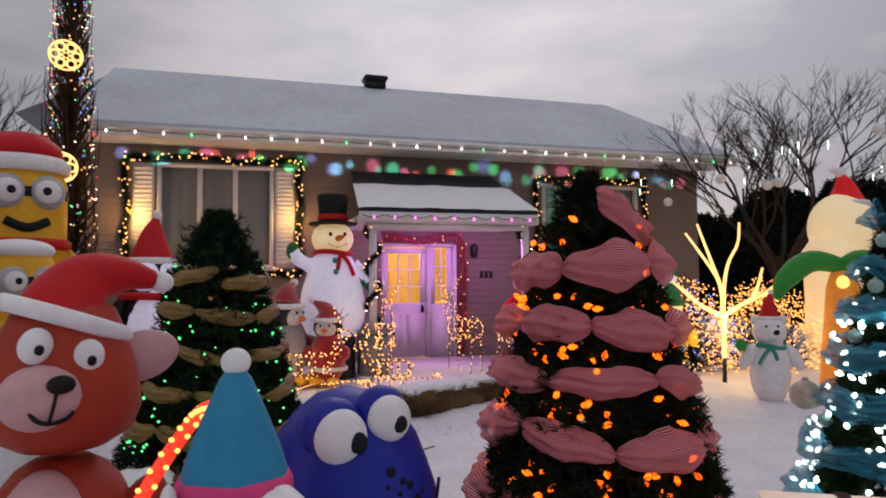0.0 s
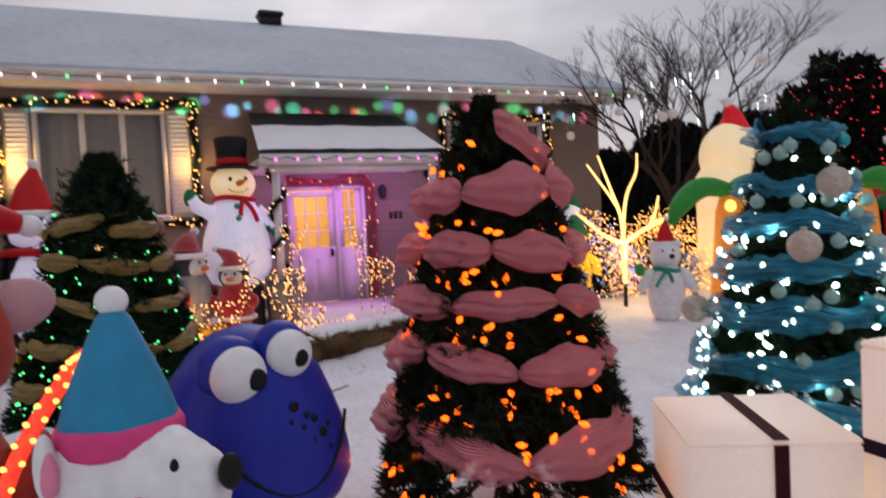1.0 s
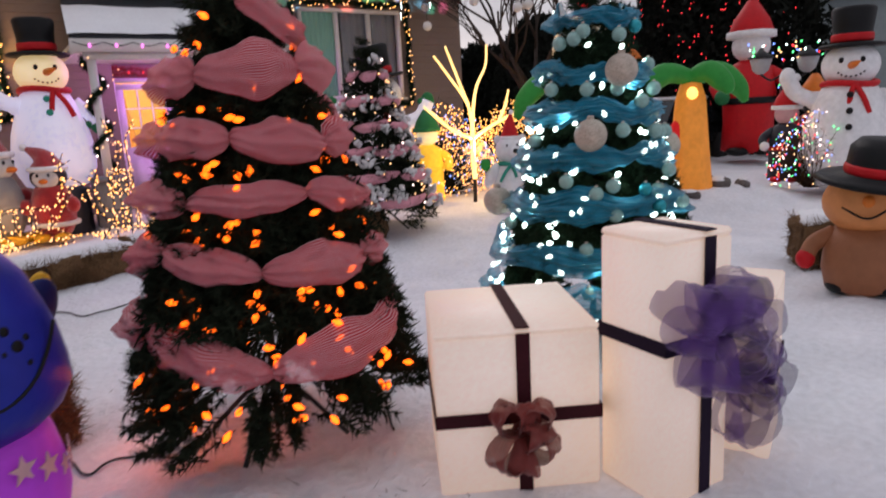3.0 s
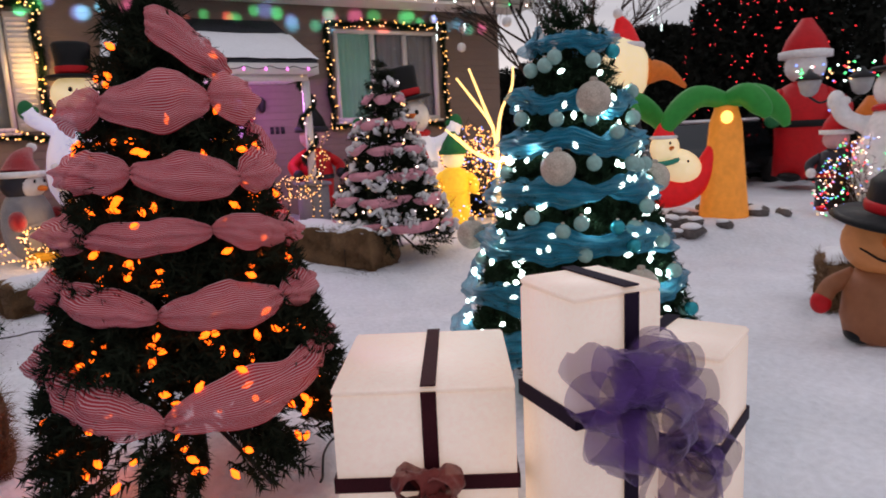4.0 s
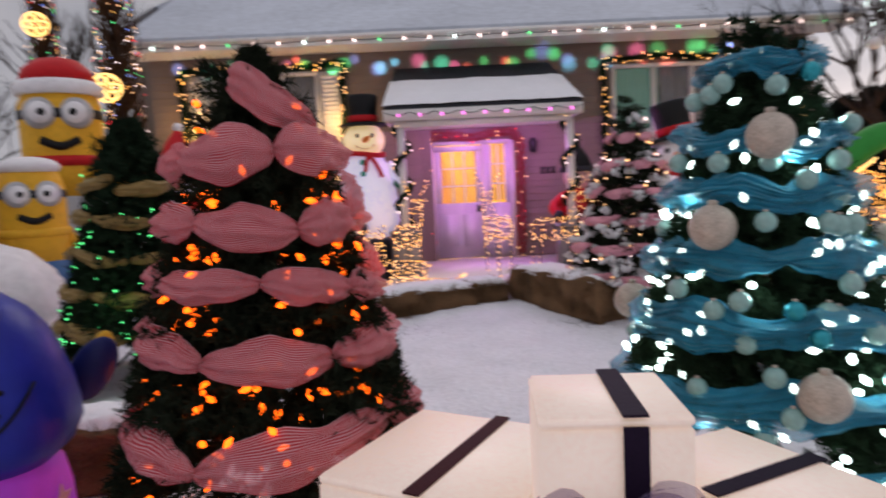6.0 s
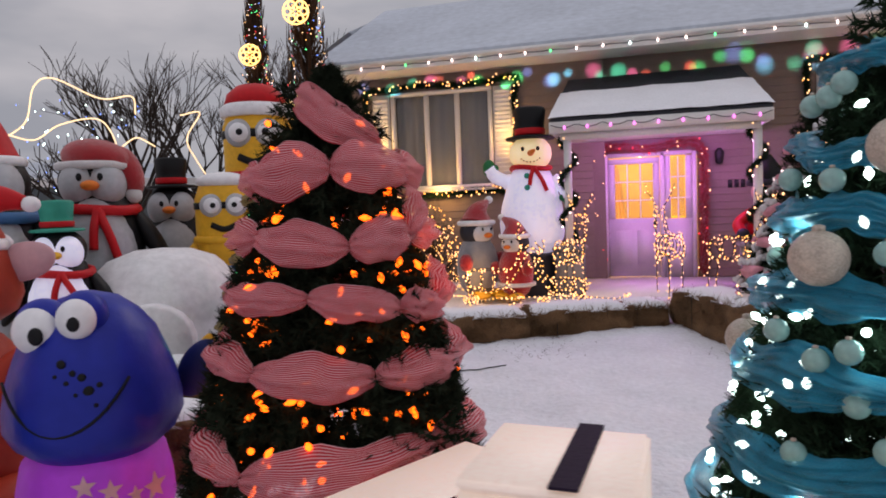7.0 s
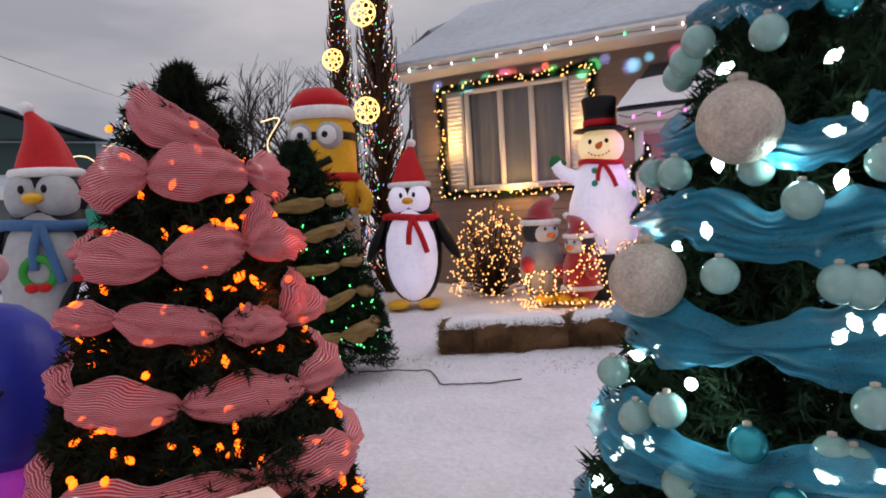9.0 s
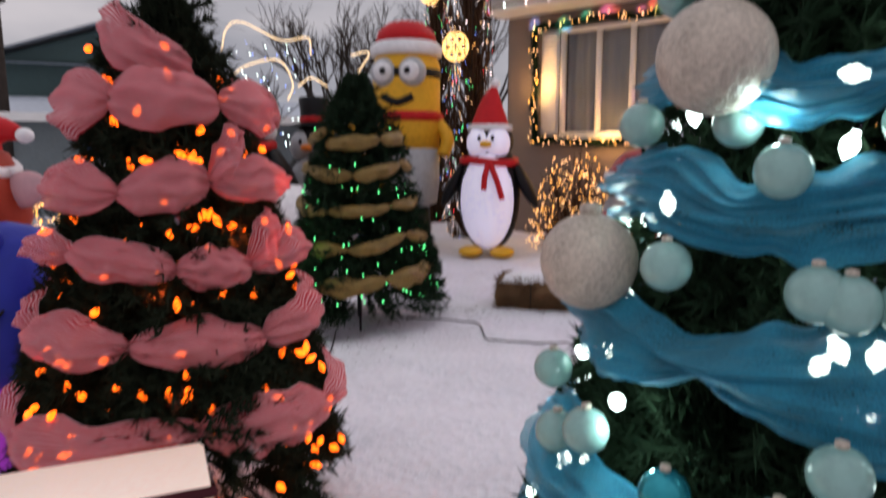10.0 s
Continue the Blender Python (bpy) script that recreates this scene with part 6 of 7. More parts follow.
def doll(name, loc, h, label, colours, rz=0, round_hat=False):
    """A plain doll in one mesh: coat, head, hat, arms."""
    d = thing(name, loc, label, "doll", rz=rz)
    bm = lathe(B(), [(0.10 * h, 0.0), (0.17 * h, 0.02 * h), (0.16 * h, 0.2 * h), (0.17 * h, 0.4 * h), (0.13 * h, 0.58 * h), (0.06 * h, 0.62 * h)], 0)
    ell(bm, (0, -0.01 * h, 0.71 * h), (0.12 * h, 0.12 * h, 0.11 * h), 1)
    lathe(bm, [(0.135 * h, 0.77 * h), (0.14 * h, 0.80 * h), (0.11 * h, 0.88 * h), (0.03 * h, 1.0 * h)], 2)
    lathe(bm, [(0.13 * h, 0.755 * h), (0.155 * h, 0.76 * h), (0.155 * h, 0.80 * h), (0.135 * h, 0.805 * h)], 3)
    lathe(bm, [(0.165 * h, 0.33 * h), (0.178 * h, 0.335 * h), (0.178 * h, 0.37 * h), (0.165 * h, 0.375 * h)], 4)
    for s in (-1, 1):
        tube(bm, curve([(s * 0.12 * h, 0, 0.54 * h), (s * 0.22 * h, -0.05 * h, 0.46 * h), (s * 0.2 * h, -0.13 * h, 0.38 * h)], 5), 0.045 * h, 0, 10)
        ell(bm, (s * 0.2 * h, -0.15 * h, 0.38 * h), (0.05 * h, 0.05 * h, 0.05 * h), 5, seg=12, rings=8)
        ell(bm, (s * 0.08 * h, -0.08 * h, 0.02 * h), (0.075 * h, 0.12 * h, 0.035 * h), 4, seg=14, rings=8)
    part("figure", bm, [M[c] for c in colours], d)
    return d


doll("elf_doll", (7.75, 7.05, 0.02), 0.78, "small plush elf doll in red and green", ["n_green", "n_pinkish", "n_dark", "n_red", "n_red", "n_yellow"], -30)
doll("elf_doll", (7.35, 5.75, 0.05), 0.62, "small lit elf doll in red and yellow", ["n_red_lit", "n_yellow_lit", "n_black", "n_red", "n_leaf", "n_yellow"], -30)
doll("santa_inflatable", (14.3, 8.45, 0.3), 3.1, "tall inflatable figure in a red coat with white trim", ["n_red", "n_white", "n_red", "n_white", "n_black", "n_green"], -45)
doll("elf_inflatable", (11.25, 5.9, 0.15), 1.45, "inflatable elf with a red hat", ["n_dark", "n_pinkish", "n_red", "n_white", "n_red", "n_white"], -60)
doll("nutcracker", (5.05, 11.1, 0.25), 1.85, "red wooden nutcracker standing by the porch", ["n_red", "n_pinkish", "n_black", "n_dark", "n_dark", "n_dark"], 0)
doll("plush_doll", (12.6, 6.2, 0.1), 1.7, "red plush doll with a grey cap", ["plush_red", "n_dark", "n_orange", "n_grey", "n_dark", "n_dark"], -60)
sack = thing("striped_ball", (11.2, 4.72, 0.42), "green and white striped inflatable ball", "inflatable ball", rz=-40)
for i in range(7):
    z0, z1 = -0.33 + i * 0.0943, -0.33 + (i + 1) * 0.0943
    pr = [(math.sqrt(max(0.0004, 0.33 ** 2 - z * z)), z) for z in [z0 + (z1 - z0) * k / 4 for k in range(5)]]
    part("stripe", lathe(B(), pr, rot=(0, 50, 0)), M["n_green" if i % 2 == 0 else "n_white"], sack)

cb = thing("inflatable_bird", (9.85, 8.9, 0.1), "tall cream-lit inflatable bird with a red hat", "inflatable bird", rz=-5)
cb.scale = (0.92, 0.95, 1.14)
part("body", lathe(B(), [(0.36, 0), (0.44, 0.05), (0.47, 0.5), (0.46, 1.0), (0.47, 1.4), (0.5, 1.7), (0.3, 1.95)], c=(-0.20, 0, 0), puff=0.03), M["n_cream_lit"], cb)
part("head", ell(B(), (0.02, 0, 2.05), (0.60, 0.5, 0.52)), M["n_cream_lit"], cb)
part("wing", ell(B(), (0.22, 0.15, 1.0), (0.34, 0.4, 0.8)), M["n_dark"], cb)
santa_hat(cb, (0.12, 0, 2.40), 0.33, 0.48, (-0.25, 0), lit=True)
part("beak", tube(B(), curve([(0.40, -0.3, 2.02), (0.75, -0.42, 2.0), (1.15, -0.5, 1.78)], 6), [0.20 - 0.018 * i / 1.3 for i in range(13)], seg=14), M["n_orange"], cb, "orange beak")
for z in (2.18, 2.28):
    part("brow", tube(B(), [(0.42, -0.42, z), (0.52, -0.34, z + 0.04)], 0.02, seg=6), M["n_black"], cb)

hm = thing("inflatable_hammock", (0, 0, 0), "inflatable palm trees with a snowman in a red hammock", "inflatable palms", rz=0)
palms = ((7.80, 7.03, 0.12, 1.66), (9.0, 6.0, 0.2, 1.66))
for px_, py_, pz_, ph_ in palms:
    tr = part("palm_trunk", lathe(B(), [(0.30, pz_), (0.31, pz_ + 0.1), (0.25, ph_ * 0.55), (0.20, ph_ * 0.9), (0.14, ph_ + 0.03), (0.04, ph_ + 0.08)], c=(px_, py_, 0), puff=0.03), M["n_palm"], hm, "orange-lit trunk")
    for k, (dx, dy, dz) in enumerate(((-0.78, 0.32, -0.40), (0.85, -0.28, -0.32), (0.15, -0.5, -0.2))):
        c0 = Vector((px_, py_, ph_ + 0.08))
        line = curve([c0 - Vector((dx, dy, 0)) * 0.12, c0 + Vector((dx * 0.45, dy * 0.45, 0.10)), c0 + Vector((dx * 0.85, dy * 0.85, dz * 0.35)), c0 + Vector((dx, dy, dz))], 6)
        n = len(line)
        part("leaf", tube(B(), line, [0.03 + 0.12 * math.sin(math.pi * (0.15 + 0.8 * i / (n - 1))) for i in range(n)], seg=10), M["n_leaf"], tr)
    part("trunk_lamp", ell(B(), (px_ - 0.13, py_ - 0.12, ph_ - 0.10), (0.075, 0.075, 0.085), seg=12, rings=8), M["b_gold"], tr)
a, b = Vector((7.88, 6.92, 1.25)), Vector((8.92, 6.02, 1.25))
line = curve([a, a + (b - a) * 0.2 - Vector((0, 0, 0.48)), a + (b - a) * 0.5 - Vector((0, 0, 0.66)), a + (b - a) * 0.8 - Vector((0, 0, 0.5)), b], 8)
part("hammock", tube(B(), line, [0.10 + 0.10 * math.sin(math.pi * i / (len(line) - 1)) for i in range(len(line))], seg=14), M["n_red_lit"], hm, "red hammock")
sb = part("snowman_body", ell(B(), (8.50, 6.30, 0.95), (0.32, 0.26, 0.22), rot=(0, 25, 0)), M["n_cream_lit"], hm)
part("snowman_head", ell(B(), (8.26, 6.34, 1.20), (0.19, 0.18, 0.21)), M["n_cream_lit"], sb)
part("scarf", tube(B(), [(8.30 + 0.18 * math.cos(t_), 6.33 + 0.18 * math.sin(t_), 1.05 + 0.05 * math.cos(t_)) for t_ in [2 * math.pi * i / 16 for i in range(17)]], 0.035, seg=8), M["n_mint"], sb)
for k in range(2):
    part("button", ell(B(), (8.40 + 0.14 * k, 6.08, 1.02 - 0.04 * k), (0.03, 0.02, 0.03), seg=10, rings=6), M["n_black"], sb)
part("snowman_nose", lathe(B(), [(0.03, 0), (0.02, 0.06), (0.004, 0.13)], c=(8.20, 6.17, 1.20), rot=(80, 0, -30), seg=10), M["n_orange"], sb, "carrot nose")
for s in (-1, 1):
    part("snowman_eye", ell(B(), (8.20 + 0.06 * s, 6.175 + 0.04 * s, 1.27), (0.018, 0.014, 0.024), seg=10, rings=6), M["n_black"], sb)
santa_hat(hm, (8.25, 6.35, 1.34), 0.15, 0.24, (0.3, 0), lit=True)
# rocks of the raised bed
rng = random.Random(31)
for i in range(26):
    x, y = rng.uniform(7.7, 9.9), rng.uniform(5.55, 6.5)
    r = rng.uniform(0.07, 0.17)
    rk = tagged(new("rock"), "dark stone half covered with snow", "rock", "bed edging stones")
    bm = B()
    bmesh.ops.create_icosphere(bm, subdivisions=2, radius=r)
    for v in bm.verts:
        v.co += noise.noise_vector(v.co * 4 + Vector((i, 0, 0))) * r * 0.45
        v.co.z *= 0.6
    rk.matrix_world = pose(x, y, bump_at(x, y) + r * 0.2, 0, 0, rng.uniform(0, 360))
    part("stone", bm, M["rock"], rk)
    part("snow_cap", ell(B(), (0.01, 0.02, r * 0.42), (r * 0.75, r * 0.7, r * 0.28), seg=14, rings=8), M["snow_cap"], rk)

# snowmen on the far side
snowman((11.45, 5.1, 0.05), 2.6, "white inflatable snowman with raised arms and black hat", -62, "n_white", "n_white", mitt="n_white")
snowman((6.22, 9.8, 0.08), 2.5, "inflatable snowman in a black hat beside the frosted tree", -20, "n_white_lit", "n_white", sc="n_red", hat_tilt=-12)

snowman((-4.6, 6.0, 0.0), 1.35, "small inflatable snowman in a green hat and striped scarf", 42, "n_white", "n_white", sc="n_denim", mitt="n_red")
twig_ball("lit_bush", (-6.6, 6.4, 0.0), 0.95, 160, 27, "hedge", "low hedge netted with gold lights", ["b_gold", "b_warm"], 420, "bush", 0.017, 0.8)
twig_ball("lit_bush", (13.6, 4.9, 0.0), 0.7, 140, 28, "hedge", "low bush netted with gold lights", ["b_gold", "b_warm", "b_gold"], 380, "bush", 0.015, 1.1)
doll("lit_gnome", (6.70, 9.2, 0.1), 1.45, "yellow glowing inflatable figure in a green cap", ["n_yellow_lit", "n_cream_lit", "n_green", "n_green", "n_yellow_lit", "n_yellow_lit"], -25)

# twin garden lantern wound with coloured lights
ln = thing("lamp_post", (11.9, 6.35, 0.1), "dark lamp post with two lanterns and coloured lights", "lamp post", rz=-35)
part("pole", tube(B(), [(0, 0, 0), (0, 0, 1.75)], [0.05, 0.035], seg=10), M["black_metal"], ln)
part("crossarm", tube(B(), curve([(-0.38, 0, 1.72), (-0.2, 0, 1.62), (0, 0, 1.70), (0.2, 0, 1.62), (0.38, 0, 1.72)], 6), 0.018, seg=6), M["black_metal"], ln)
for sx in (-0.38, 0.38):
    lt = part("lantern", lathe(B(), [(0.05, 1.72), (0.12, 1.78), (0.17, 1.95), (0.16, 1.97)], c=(sx, 0, 0), seg=12), M["n_grey"], ln, "frosted lantern glass")
    part("lantern_cap", lathe(B(), [(0.19, 1.97), (0.20, 1.99), (0.06, 2.08), (0.02, 2.14)], c=(sx, 0, 0), seg=12), M["black_metal"], lt)
rng = random.Random(83)
spots = [(rng.uniform(-0.6, 0.6), rng.uniform(-0.12, 0.1), 2.0 + rng.uniform(-0.08, 0.22)) for _ in range(46)] + [(0.07 * math.cos(i), 0.07 * math.sin(i), 0.1 + i * 0.035) for i in range(46)]
string_of("light_string", spots, 0.017, ["b_green", "b_red", "b_blue", "b_white", "b_warm"], ln, 84)

# ---- tall narrow trees wrapped in lights ----
for x, y, h, r, seed in ((-2.2, 11.0, 7.8, 0.36, 41), (-4.4, 13.0, 6.5, 0.38, 42)):
    col = thing("columnar_tree", (x, y, 0.05), "tall narrow bare tree wrapped in coloured lights", "tree", "tall narrow trees")
    rng = random.Random(seed)
    part("trunk", tube(B(), [(0, 0, 0), (0.02, 0, h * 0.5), (0, 0, h)], [0.09, 0.06, 0.02], seg=8), M["bark"], col)
    bm = B()
    for i in range(650):
        a, z = rng.uniform(0, 6.28), rng.uniform(0.0, h * 0.97)
        rr = r * (1 - 0.8 * (z / h) ** 3) * rng.uniform(0.55, 1.12)
        p0 = Vector((0.04 * math.cos(a), 0.04 * math.sin(a), max(0.0, z - 0.5)))
        p1 = Vector((rr * math.cos(a), rr * math.sin(a), z - 0.1))
        p2 = p1 + Vector((rng.uniform(-0.05, 0.05), rng.uniform(-0.05, 0.05), rng.uniform(0.2, 0.5)))
        tube(bm, [p0, p1, p2], [0.016, 0.012, 0.003], seg=4)
    tagged(part("branch_mass", bm, M["twigs"], col), kind="stuff")
    spots = []
    for i in range(620):
        a, z = rng.uniform(0, 6.28), rng.uniform(0.05, h)
        rr = r * (1 - 0.8 * (z / h) ** 3) * rng.uniform(0.75, 1.12)
        spots.append(Vector((rr * math.cos(a), rr * math.sin(a), z)))
    string_of("light_string", spots, 0.0115, ["b_warm", "b_green", "b_red", "b_blue", "b_warm", "b_gold", "b_pinkwhite"], col, seed)


def snowflake_light(loc, r, rz):
    s = thing("snowflake_light", loc, "round gold rope-light snowflake hung on a tree", "light ornament", "snowflake lights", rz)
    rim = [(r * math.cos(a), 0, r * math.sin(a)) for a in [2 * math.pi * i / 40 for i in range(41)]]
    bm = tube(B(), rim, 0.013, seg=6)
    part("rim", bm, M["rope_warm"], s)
    for k in range(6):
        a = math.pi * k / 3
        d = Vector((math.cos(a), 0, math.sin(a)))
        q = Vector((-math.sin(a), 0, math.cos(a)))
        bm = tube(B(), [d * 0.03, d * r * 0.34], 0.014, seg=6)
        tube(bm, [d * r * 0.64 + (d * math.cos(t_) + q * math.sin(t_)) * r * 0.27 for t_ in [2 * math.pi * i / 14 for i in range(15)]], 0.014, seg=5)
        part("petal", bm, M["rope_warm"], s)
    return s


snowflake_light((-2.22, 10.6, 3.25), 0.21, 20)
snowflake_light((-2.18, 10.6, 4.85), 0.21, 20)
snowflake_light((-4.3, 12.6, 4.75), 0.21, 20)

# ---- bare trees ----


def bare_tree(loc, h, spread, seed, label, depth=5, lean=0.0, r0=0.13):
    t = thing("bare_tree", loc, label, "tree", "bare trees")
    rng = random.Random(seed)
    bm, twig = B(), B()
    ends = []

    def grow(p, d, length, r, level):
        mid = p + d * length * 0.5 + Vector((rng.uniform(-1, 1), rng.uniform(-1, 1), 0)) * length * 0.06
        e = p + d * length
        tube(bm if level < 2 else twig, [p, mid, e], [r, r * 0.85, r * 0.68], seg=8 if level < 2 else 4)
        if level >= depth:
            ends.append(e)
            return
        for k in range(rng.choice((2, 3, 3, 3)) if level else 6):
            nd = (d + Vector((rng.uniform(-1, 1), rng.uniform(-1, 1), rng.uniform(-0.25, 0.55))) * spread).normalized()
            grow(p + d * length * rng.uniform(0.65, 1.0), nd, length * rng.uniform(0.6, 0.82), r * 0.60, level + 1)

    grow(Vector((0, 0, 0)), Vector((lean, 0, 1)).normalized(), h * 0.30, r0, 0)
    part("trunk", bm, M["bark"], t)
    tagged(part("twig_crown", twig, M["bark"], t), kind="stuff")
    return t, ends


tree, ends = bare_tree((9.7, 10.1, 0.05), 6.5, 0.62, 23, "bare tree hung with icicle lights and baubles", 7, 0.0, 0.075)
rng = random.Random(4)
rng.shuffle(ends)
low = [e for e in ends if e.z < 4.2][:26] or ends[:26]
for i, e in enumerate(low):
    dl = rng.uniform(0.15, 0.5)
    part("hanger", tube(B(), [e, e - Vector((0, 0, dl))], 0.004, seg=4), M["wire_green"], tree)
    if i % 3:
        part("icicle_light", lathe(B(), [(0.002, -0.13), (0.005, -0.05), (0.006, 0)], c=e - Vector((0, 0, dl)), seg=8), M["b_white"], tree)
    else:
        part("bauble", ell(B(), e - Vector((0, 0, dl + 0.08)), (0.085, 0.085, 0.085), seg=16, rings=10), M["snow_ball"], tree)
bare_tree((-7.4, 12.5, 0), 6.0, 0.6, 11, "slender bare tree behind the garden", 5, 0.0, 0.08)
bare_tree((-6.0, 17.0, 0), 8.0, 0.5, 12, "slender bare tree behind the garden", 5, 0.0, 0.09)
bare_tree((8.0, 21.5, 0), 8.5, 0.45, 13, "bare tree top beyond the roof", 5, 0.0, 0.09)
bare_tree((-9.5, 18.0, 0), 7.0, 0.6, 14, "slender bare tree behind the garden", 5, 0.0, 0.08)
# small tree wound with white rope lights
tree, ends = bare_tree((-5.9, 9.6, 0), 4.2, 0.8, 15, "small bare tree wound with white rope light", 4, 0.0, 0.06)
rng = random.Random(16)
face = pose(0, 0, 0, 0, 0, 42)
ROPES = (((-1.75, 2.55), (-1.7, 2.3), (-1.15, 2.15), (-0.95, 2.35), (-1.3, 2.75), (-1.65, 2.75), (-1.75, 2.55)),
         ((-1.0, 2.3), (-0.8, 1.75), (-0.35, 1.75)), ((-1.05, 2.85), (-0.7, 3.15), (-0.55, 3.7), (-0.25, 3.85), (0.45, 3.55), (0.95, 3.6), (1.0, 3.3)),
         ((-1.05, 2.95), (-0.6, 2.85), (-0.2, 3.1), (0.4, 3.2), (0.65, 2.8), (0.55, 2.5)), ((0.75, 2.75), (1.0, 2.9), (1.3, 2.75)),
         ((1.75, 3.3), (2.1, 3.35), (1.85, 2.9), (2.0, 2.5), (2.35, 1.95)), ((1.35, 2.2), (1.55, 2.55), (1.75, 2.35), (1.7, 1.6)))
for pts_ in ROPES:
    line = curve([face @ Vector((px_ * 0.95, -0.25, pz_)) for px_, pz_ in pts_], 8)
    part("rope_light", tube(B(), line, 0.011, seg=6), M["rope_white"], tree)
string_of("light_string", [Vector((rng.uniform(-1.1, 1.1), rng.uniform(-0.4, 0.4), rng.uniform(1.2, 3.5))) for _ in range(120)], 0.014, ["b_blue", "b_white"], tree, 17)

# ---- distance ----


def conifer_row(name, pts, h, r, seed, label, lights=0):
    ob = thing(name, (0, 0, 0), label, "hedge")
    rg = np.random.RandomState(seed)
    vs = []
    for (x, y) in pts:
        hh = h * rg.uniform(0.85, 1.1) * max(0.5, 1 - 0.014 * (y - 9.0))
        n = 6500
        k = rg.rand(n)
        z = hh * (1 - k ** 0.8 * 0.98)
        rad = r * np.minimum(1, 0.25 + 1.3 * (1 - z / hh)) * np.sqrt(rg.uniform(0.35, 1.0, n)) * (1 + 0.15 * rg.randn(n))
        a = rg.rand(n) * 6.283
        p = np.stack([x + rad * np.cos(a), y + rad * np.sin(a), z], 1)
        d = rg.normal(size=(n, 3)) + np.array([0, 0, 0.8])
        d /= np.linalg.norm(d, axis=1)[:, None]
        s = np.cross(d, rg.normal(size=(n, 3)))
        s /= np.linalg.norm(s, axis=1)[:, None]
        L = rg.uniform(0.07, 0.22, n)[:, None]
        vs.append(np.stack([p - s * L * 0.4, p + s * L * 0.4, p + d * L * 1.3], 1).reshape(-1, 3))
    v = np.concatenate(vs)
    tagged(raw("foliage", v.tolist(), np.arange(len(v)).reshape(-1, 3).tolist(), M["hedge"], ob), kind="stuff")
    if lights:
        rng = random.Random(seed)
        sp = []
        for i in range(lights):
            x, y = pts[rng.randrange(min(4, len(pts)))]
            z = rng.uniform(0.5, h * 0.85)
            sp.append(Vector((x - r * 1.05 * min(1, 0.25 + 1.3 * (1 - z / h)), y + rng.uniform(-1, 1) * r * 0.8, z)))
        string_of("light_string", sp, 0.016, ["b_red"], ob, seed)
    return ob


conifer_row("cedar_hedge", [(16.6 + 0.22 * i, 9.2 + i * 1.05) for i in range(15)] + [(18.6 - 1.1 * i, 23.6 + 0.3 * i) for i in range(5)], 5.4, 1.2, 51, "tall dark cedar hedge with red lights", 150)
conifer_row("far_woods", [(20 + 3.0 * i, 27 + 1.2 * i) for i in range(10)], 5.5, 2.2, 52, "dark woods beyond the gardens")


def plain_house(loc, w, d, h, rise, rz, mat, label, vent=False):
    hs = thing("neighbour_house", loc, label, "house", "neighbouring houses", rz)
    part("wall", box(B(), (0, 0, h / 2), (w, d, h)), M[mat], hs, smooth=False)
    bm = B()
    e = 0.4
    pts = [(-w / 2 - e, -d / 2 - e, h - 0.1), (w / 2 + e, -d / 2 - e, h - 0.1), (w / 2 + e, d / 2 + e, h - 0.1), (-w / 2 - e, d / 2 + e, h - 0.1), (-w / 2 - e, 0, h + rise), (w / 2 + e, 0, h + rise)]
    v = [bm.verts.new(p) for p in pts]
    for f in ((0, 1, 5, 4), (2, 3, 4, 5), (0, 3, 2, 1)):
        bm.faces.new([v[i] for i in f])
    part("roof", bm, M["roof_snow"], hs, smooth=False)
    bm = B()
    for s in (-1, 1):
        t = [bm.verts.new(p) for p in ((s * w / 2, -d / 2, h - 0.1), (s * w / 2, d / 2, h - 0.1), (s * w / 2, 0, h + rise - 0.15))]
        bm.faces.new(t)
    part("gable", bm, M[mat], hs, smooth=False)
    part("window", box(B(), (0, -d / 2 - 0.01, h * 0.55), (1.4, 0.06, 1.0), bevel=0.01), M["glass_dark"], hs)
    part("fascia", box(B(), (0, -d / 2 - e, h - 0.12), (w + 2 * e, 0.04, 0.2)), M["white_paint"], hs, smooth=False)
    if vent:
        part("chimney", lathe(B(), [(0.25, h + 0.4), (0.25, h + rise + 0.3), (0.4, h + rise + 0.32), (0.4, h + rise + 0.42)], seg=12), M["black_metal"], hs)
    return hs


plain_house((-17.8, 12.9, 0), 8, 5.4, 4.0, 1.0, -30, "house_teal", "dark teal gabled house with a chimney and a snowy roof", True)
plain_house((-13.2, 12.0, 0), 11, 5, 2.5, 0.55, 54, "house_grey", "low grey garage with a snowy roof")
plain_house((27.5, 9.5, 0), 9, 12, 4.2, 3.0, 28, "house_pale", "pale grey gabled house beyond the hedge")
plain_house((21, 33, 0), 10, 8, 3.0, 1.6, -30, "house_grey", "low house with snowy roof behind the hedge")
pole = thing("utility_pole", (-13.0, 8.0, 0), "wooden utility pole with a cable", "utility pole")
part("pole", tube(B(), [(0, 0, 0), (0, 0, 5.2)], [0.13, 0.09], seg=10), M["bark"], pole)
part("crossarm", box(B(), (0, 0, 4.9), (0.9, 0.1, 0.1), bevel=0.01), M["bark"], pole)
part("cable", tube(B(), curve([(6.0, -1.9, 4.6), (3.9, 0.2, 4.97), (-3.3, 7.5, 6.2), (-9.0, 13.5, 7.2)], 10), 0.008, seg=5), M["cable"], pole)

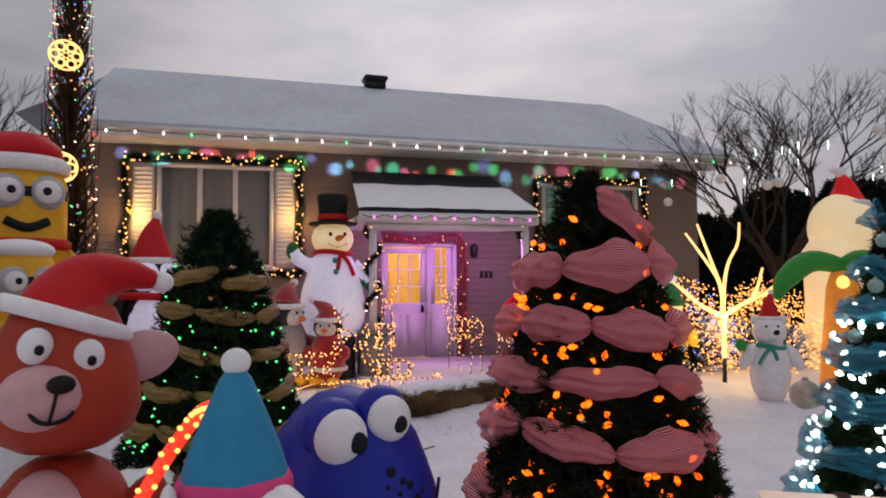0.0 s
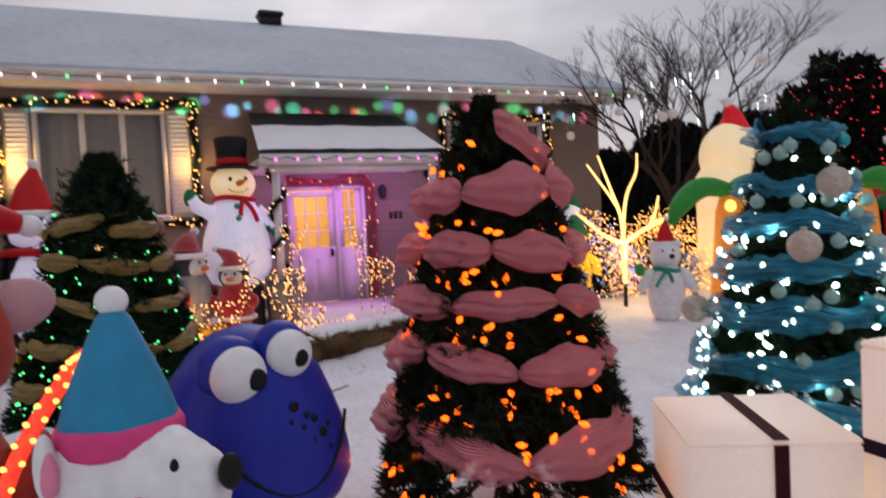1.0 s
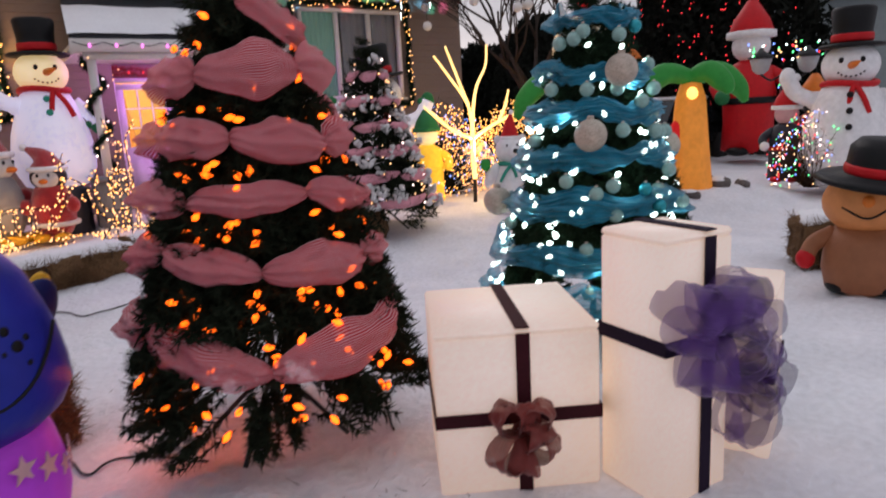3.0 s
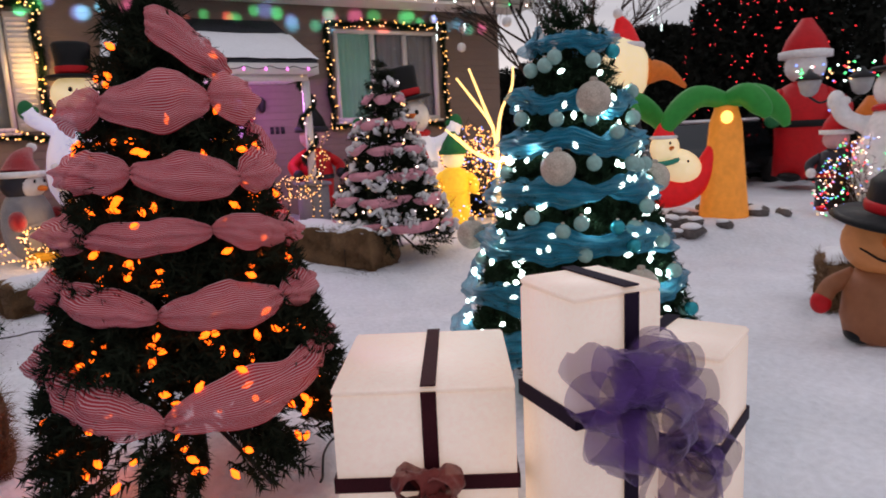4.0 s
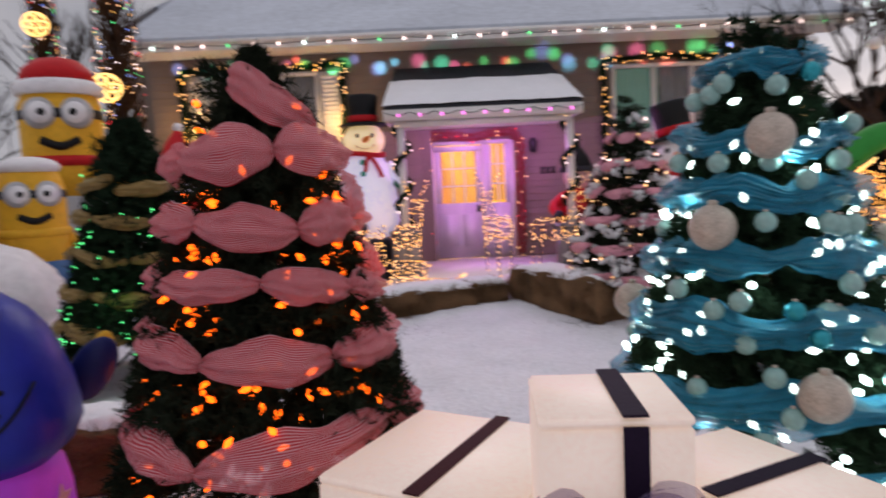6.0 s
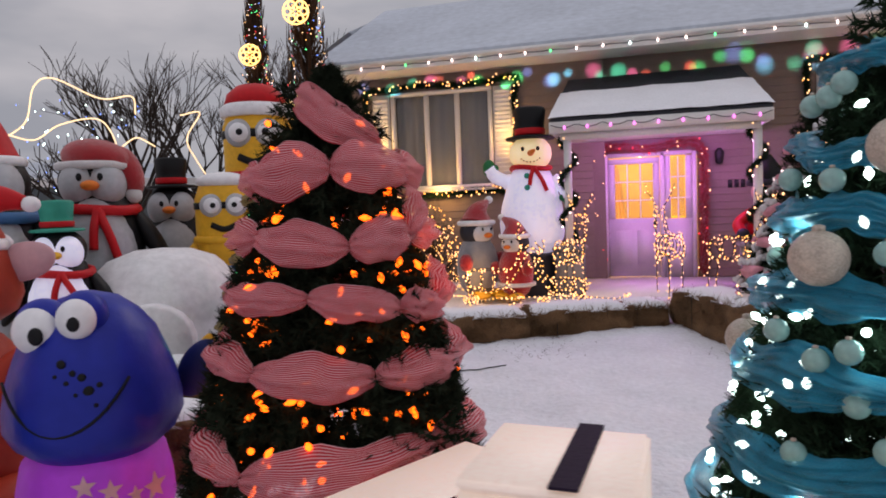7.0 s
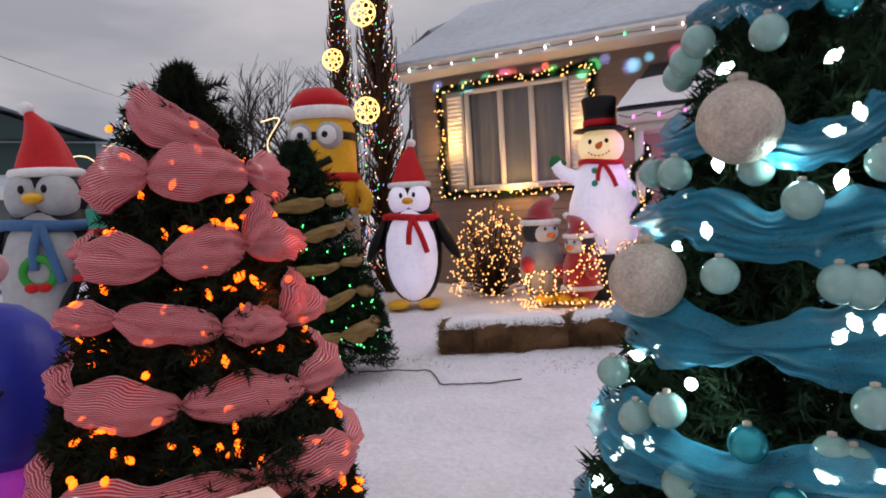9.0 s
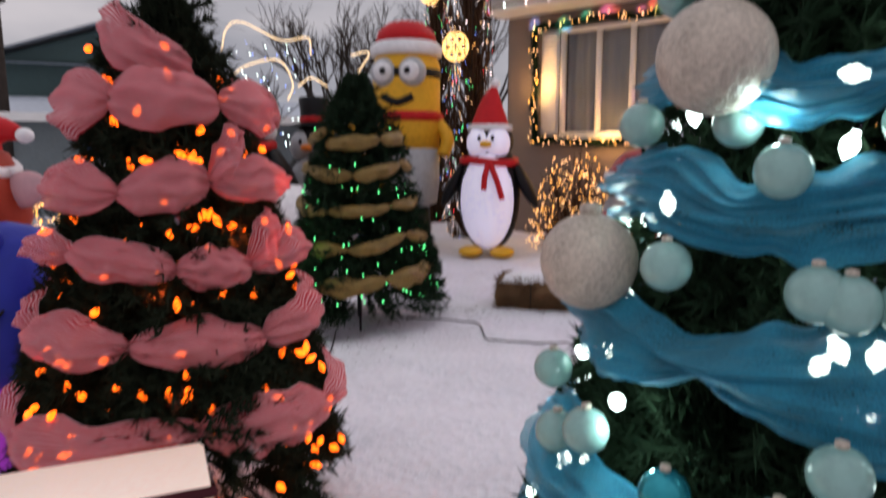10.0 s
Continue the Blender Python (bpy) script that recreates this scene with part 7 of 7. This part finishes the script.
car = thing("parked_car", (13.6, 10.2, 0.05), "dark parked car with snow on its roof", "car", rz=12)
bm = box(B(), (0, 0, 0.62), (4.3, 1.75, 0.62), bevel=0.16, segs=3)
part("body", bm, M["car_paint"], car)
bm = B()
lo = [bm.verts.new((x, y, 0.92)) for x, y in ((-1.3, -0.8), (1.5, -0.8), (1.5, 0.8), (-1.3, 0.8))]
hi = [bm.verts.new((x, y, 1.42)) for x, y in ((-0.6, -0.66), (1.15, -0.66), (1.15, 0.66), (-0.6, 0.66))]
bm.faces.new(hi)
for i in range(4):
    bm.faces.new((lo[i], lo[(i + 1) % 4], hi[(i + 1) % 4], hi[i]))
part("cabin", bm, M["glass_dark"], car, smooth=False)
part("roof_snow", box(B(), (0.28, 0, 1.46), (1.75, 1.3, 0.09), bevel=0.03), M["snow_cap"], car)
for x in (-1.3, 1.35):
    for y in (-0.85, 0.85):
        wh = part("wheel", lathe(B(), [(0.2, -0.1), (0.32, -0.1), (0.33, 0), (0.32, 0.1), (0.2, 0.1)], c=(x, y, 0.32), rot=(90, 0, 0)), M["rubber"], car)
        part("rim", lathe(B(), [(0.03, -0.12), (0.19, -0.09), (0.2, 0.09), (0.03, 0.12)], c=(x, y, 0.32), rot=(90, 0, 0), seg=14), M["n_grey"], wh)

# ---- cables, grass and marks on the snow ----
for pts in ([(1.5, 2.95, 0.03), (1.2, 3.3, 0.03), (1.05, 3.25, 0.05), (0.95, 3.45, 0.03), (0.6, 3.4, 0.03)],
            [(0.4, 6.2, 0.05), (1.0, 6.4, 0.06), (1.4, 6.1, 0.05), (2.0, 6.3, 0.05)],
            [(2.3, 2.7, 0.02), (2.5, 3.1, 0.03), (3.0, 3.4, 0.03), (3.6, 3.2, 0.04)],
            [(0.1, 5.6, 0.04), (0.6, 5.0, 0.05), (0.5, 4.5, 0.04), (0.9, 3.9, 0.04)]):
    c = tagged(new("extension_cable"), "thin dark cable lying on the snow", "cable", "cables")
    part("wire", tube(B(), [Vector((p.x, p.y, bump_at(p.x, p.y) + 0.012)) for p in curve(pts, 12)], 0.006, seg=5), M["cable"], c)
rng = random.Random(61)
gv_, gf_ = [], []
for cx, cy, n, sp in ((1.9, 2.1, 90, 0.35), (1.5, 1.8, 60, 0.3), (0.2, 6.0, 260, 0.6), (0.5, 5.2, 140, 0.5), (0.9, 4.3, 60, 0.4), (4.6, 4.6, 40, 0.3), (0.7, 6.6, 120, 0.4), (-0.6, 4.9, 120, 0.5), (4.2, 7.0, 200, 0.35), (2.2, 7.1, 120, 0.6)):
    for i in range(n):
        x, y = rng.gauss(cx, sp * 0.5), rng.gauss(cy, sp * 0.5)
        z = bump_at(x, y)
        k = len(gv_)
        a = rng.uniform(0, 6.28)
        l = rng.uniform(0.03, 0.08)
        gv_ += [(x - 0.003, y, z - 0.005), (x + 0.003, y, z - 0.005), (x + l * math.cos(a), y + l * math.sin(a), z + rng.uniform(0.004, 0.03))]
        gf_.append((k, k + 1, k + 2))
tagged(raw("grass", gv_, gf_, M["twigs"]), "dead grass blades poking through the snow", "grass", kind="stuff")

# ---- lap siding boards of the front walls ----
bm = B()
pr = [(0.0, -0.003), (0.0, 0.128), (-0.006, 0.128), (-0.020, 0.0), (-0.016, -0.003)]
aa = [bm.verts.new((0, y, z)) for y, z in pr]
bb = [bm.verts.new((1, y, z)) for y, z in pr]
for i in range(5):
    j = (i + 1) % 5
    bm.faces.new((aa[i], bb[i], bb[j], aa[j]))
bm.faces.new(aa), bm.faces.new(bb[::-1])
bmesh.ops.recalc_face_normals(bm, faces=bm.faces)
board = bpy.data.meshes.new("siding_board")
bm.to_mesh(board)
bm.free()
board.materials.append(M["siding"])
for x0, x1, y, holes in walls:
    for r in range(32):
        z = 0.06 + r * 0.124
        if z > TOP - 0.16:
            break
        cuts = [x0]
        for hx0, hx1, hz0, hz1 in holes:
            if z + 0.12 > hz0 - 0.06 and z < hz1 + 0.02:
                pad = 0.08
                cuts += [hx0 - pad + 0.06, hx1 + pad - 0.06]
        cuts.append(x1)
        for a_, b_ in zip(cuts[::2], cuts[1::2]):
            share("siding_board", board, house, Matrix.Translation((a_, y - 0.002, z)) @ Matrix.Diagonal((b_ - a_, 1, 1, 1)))
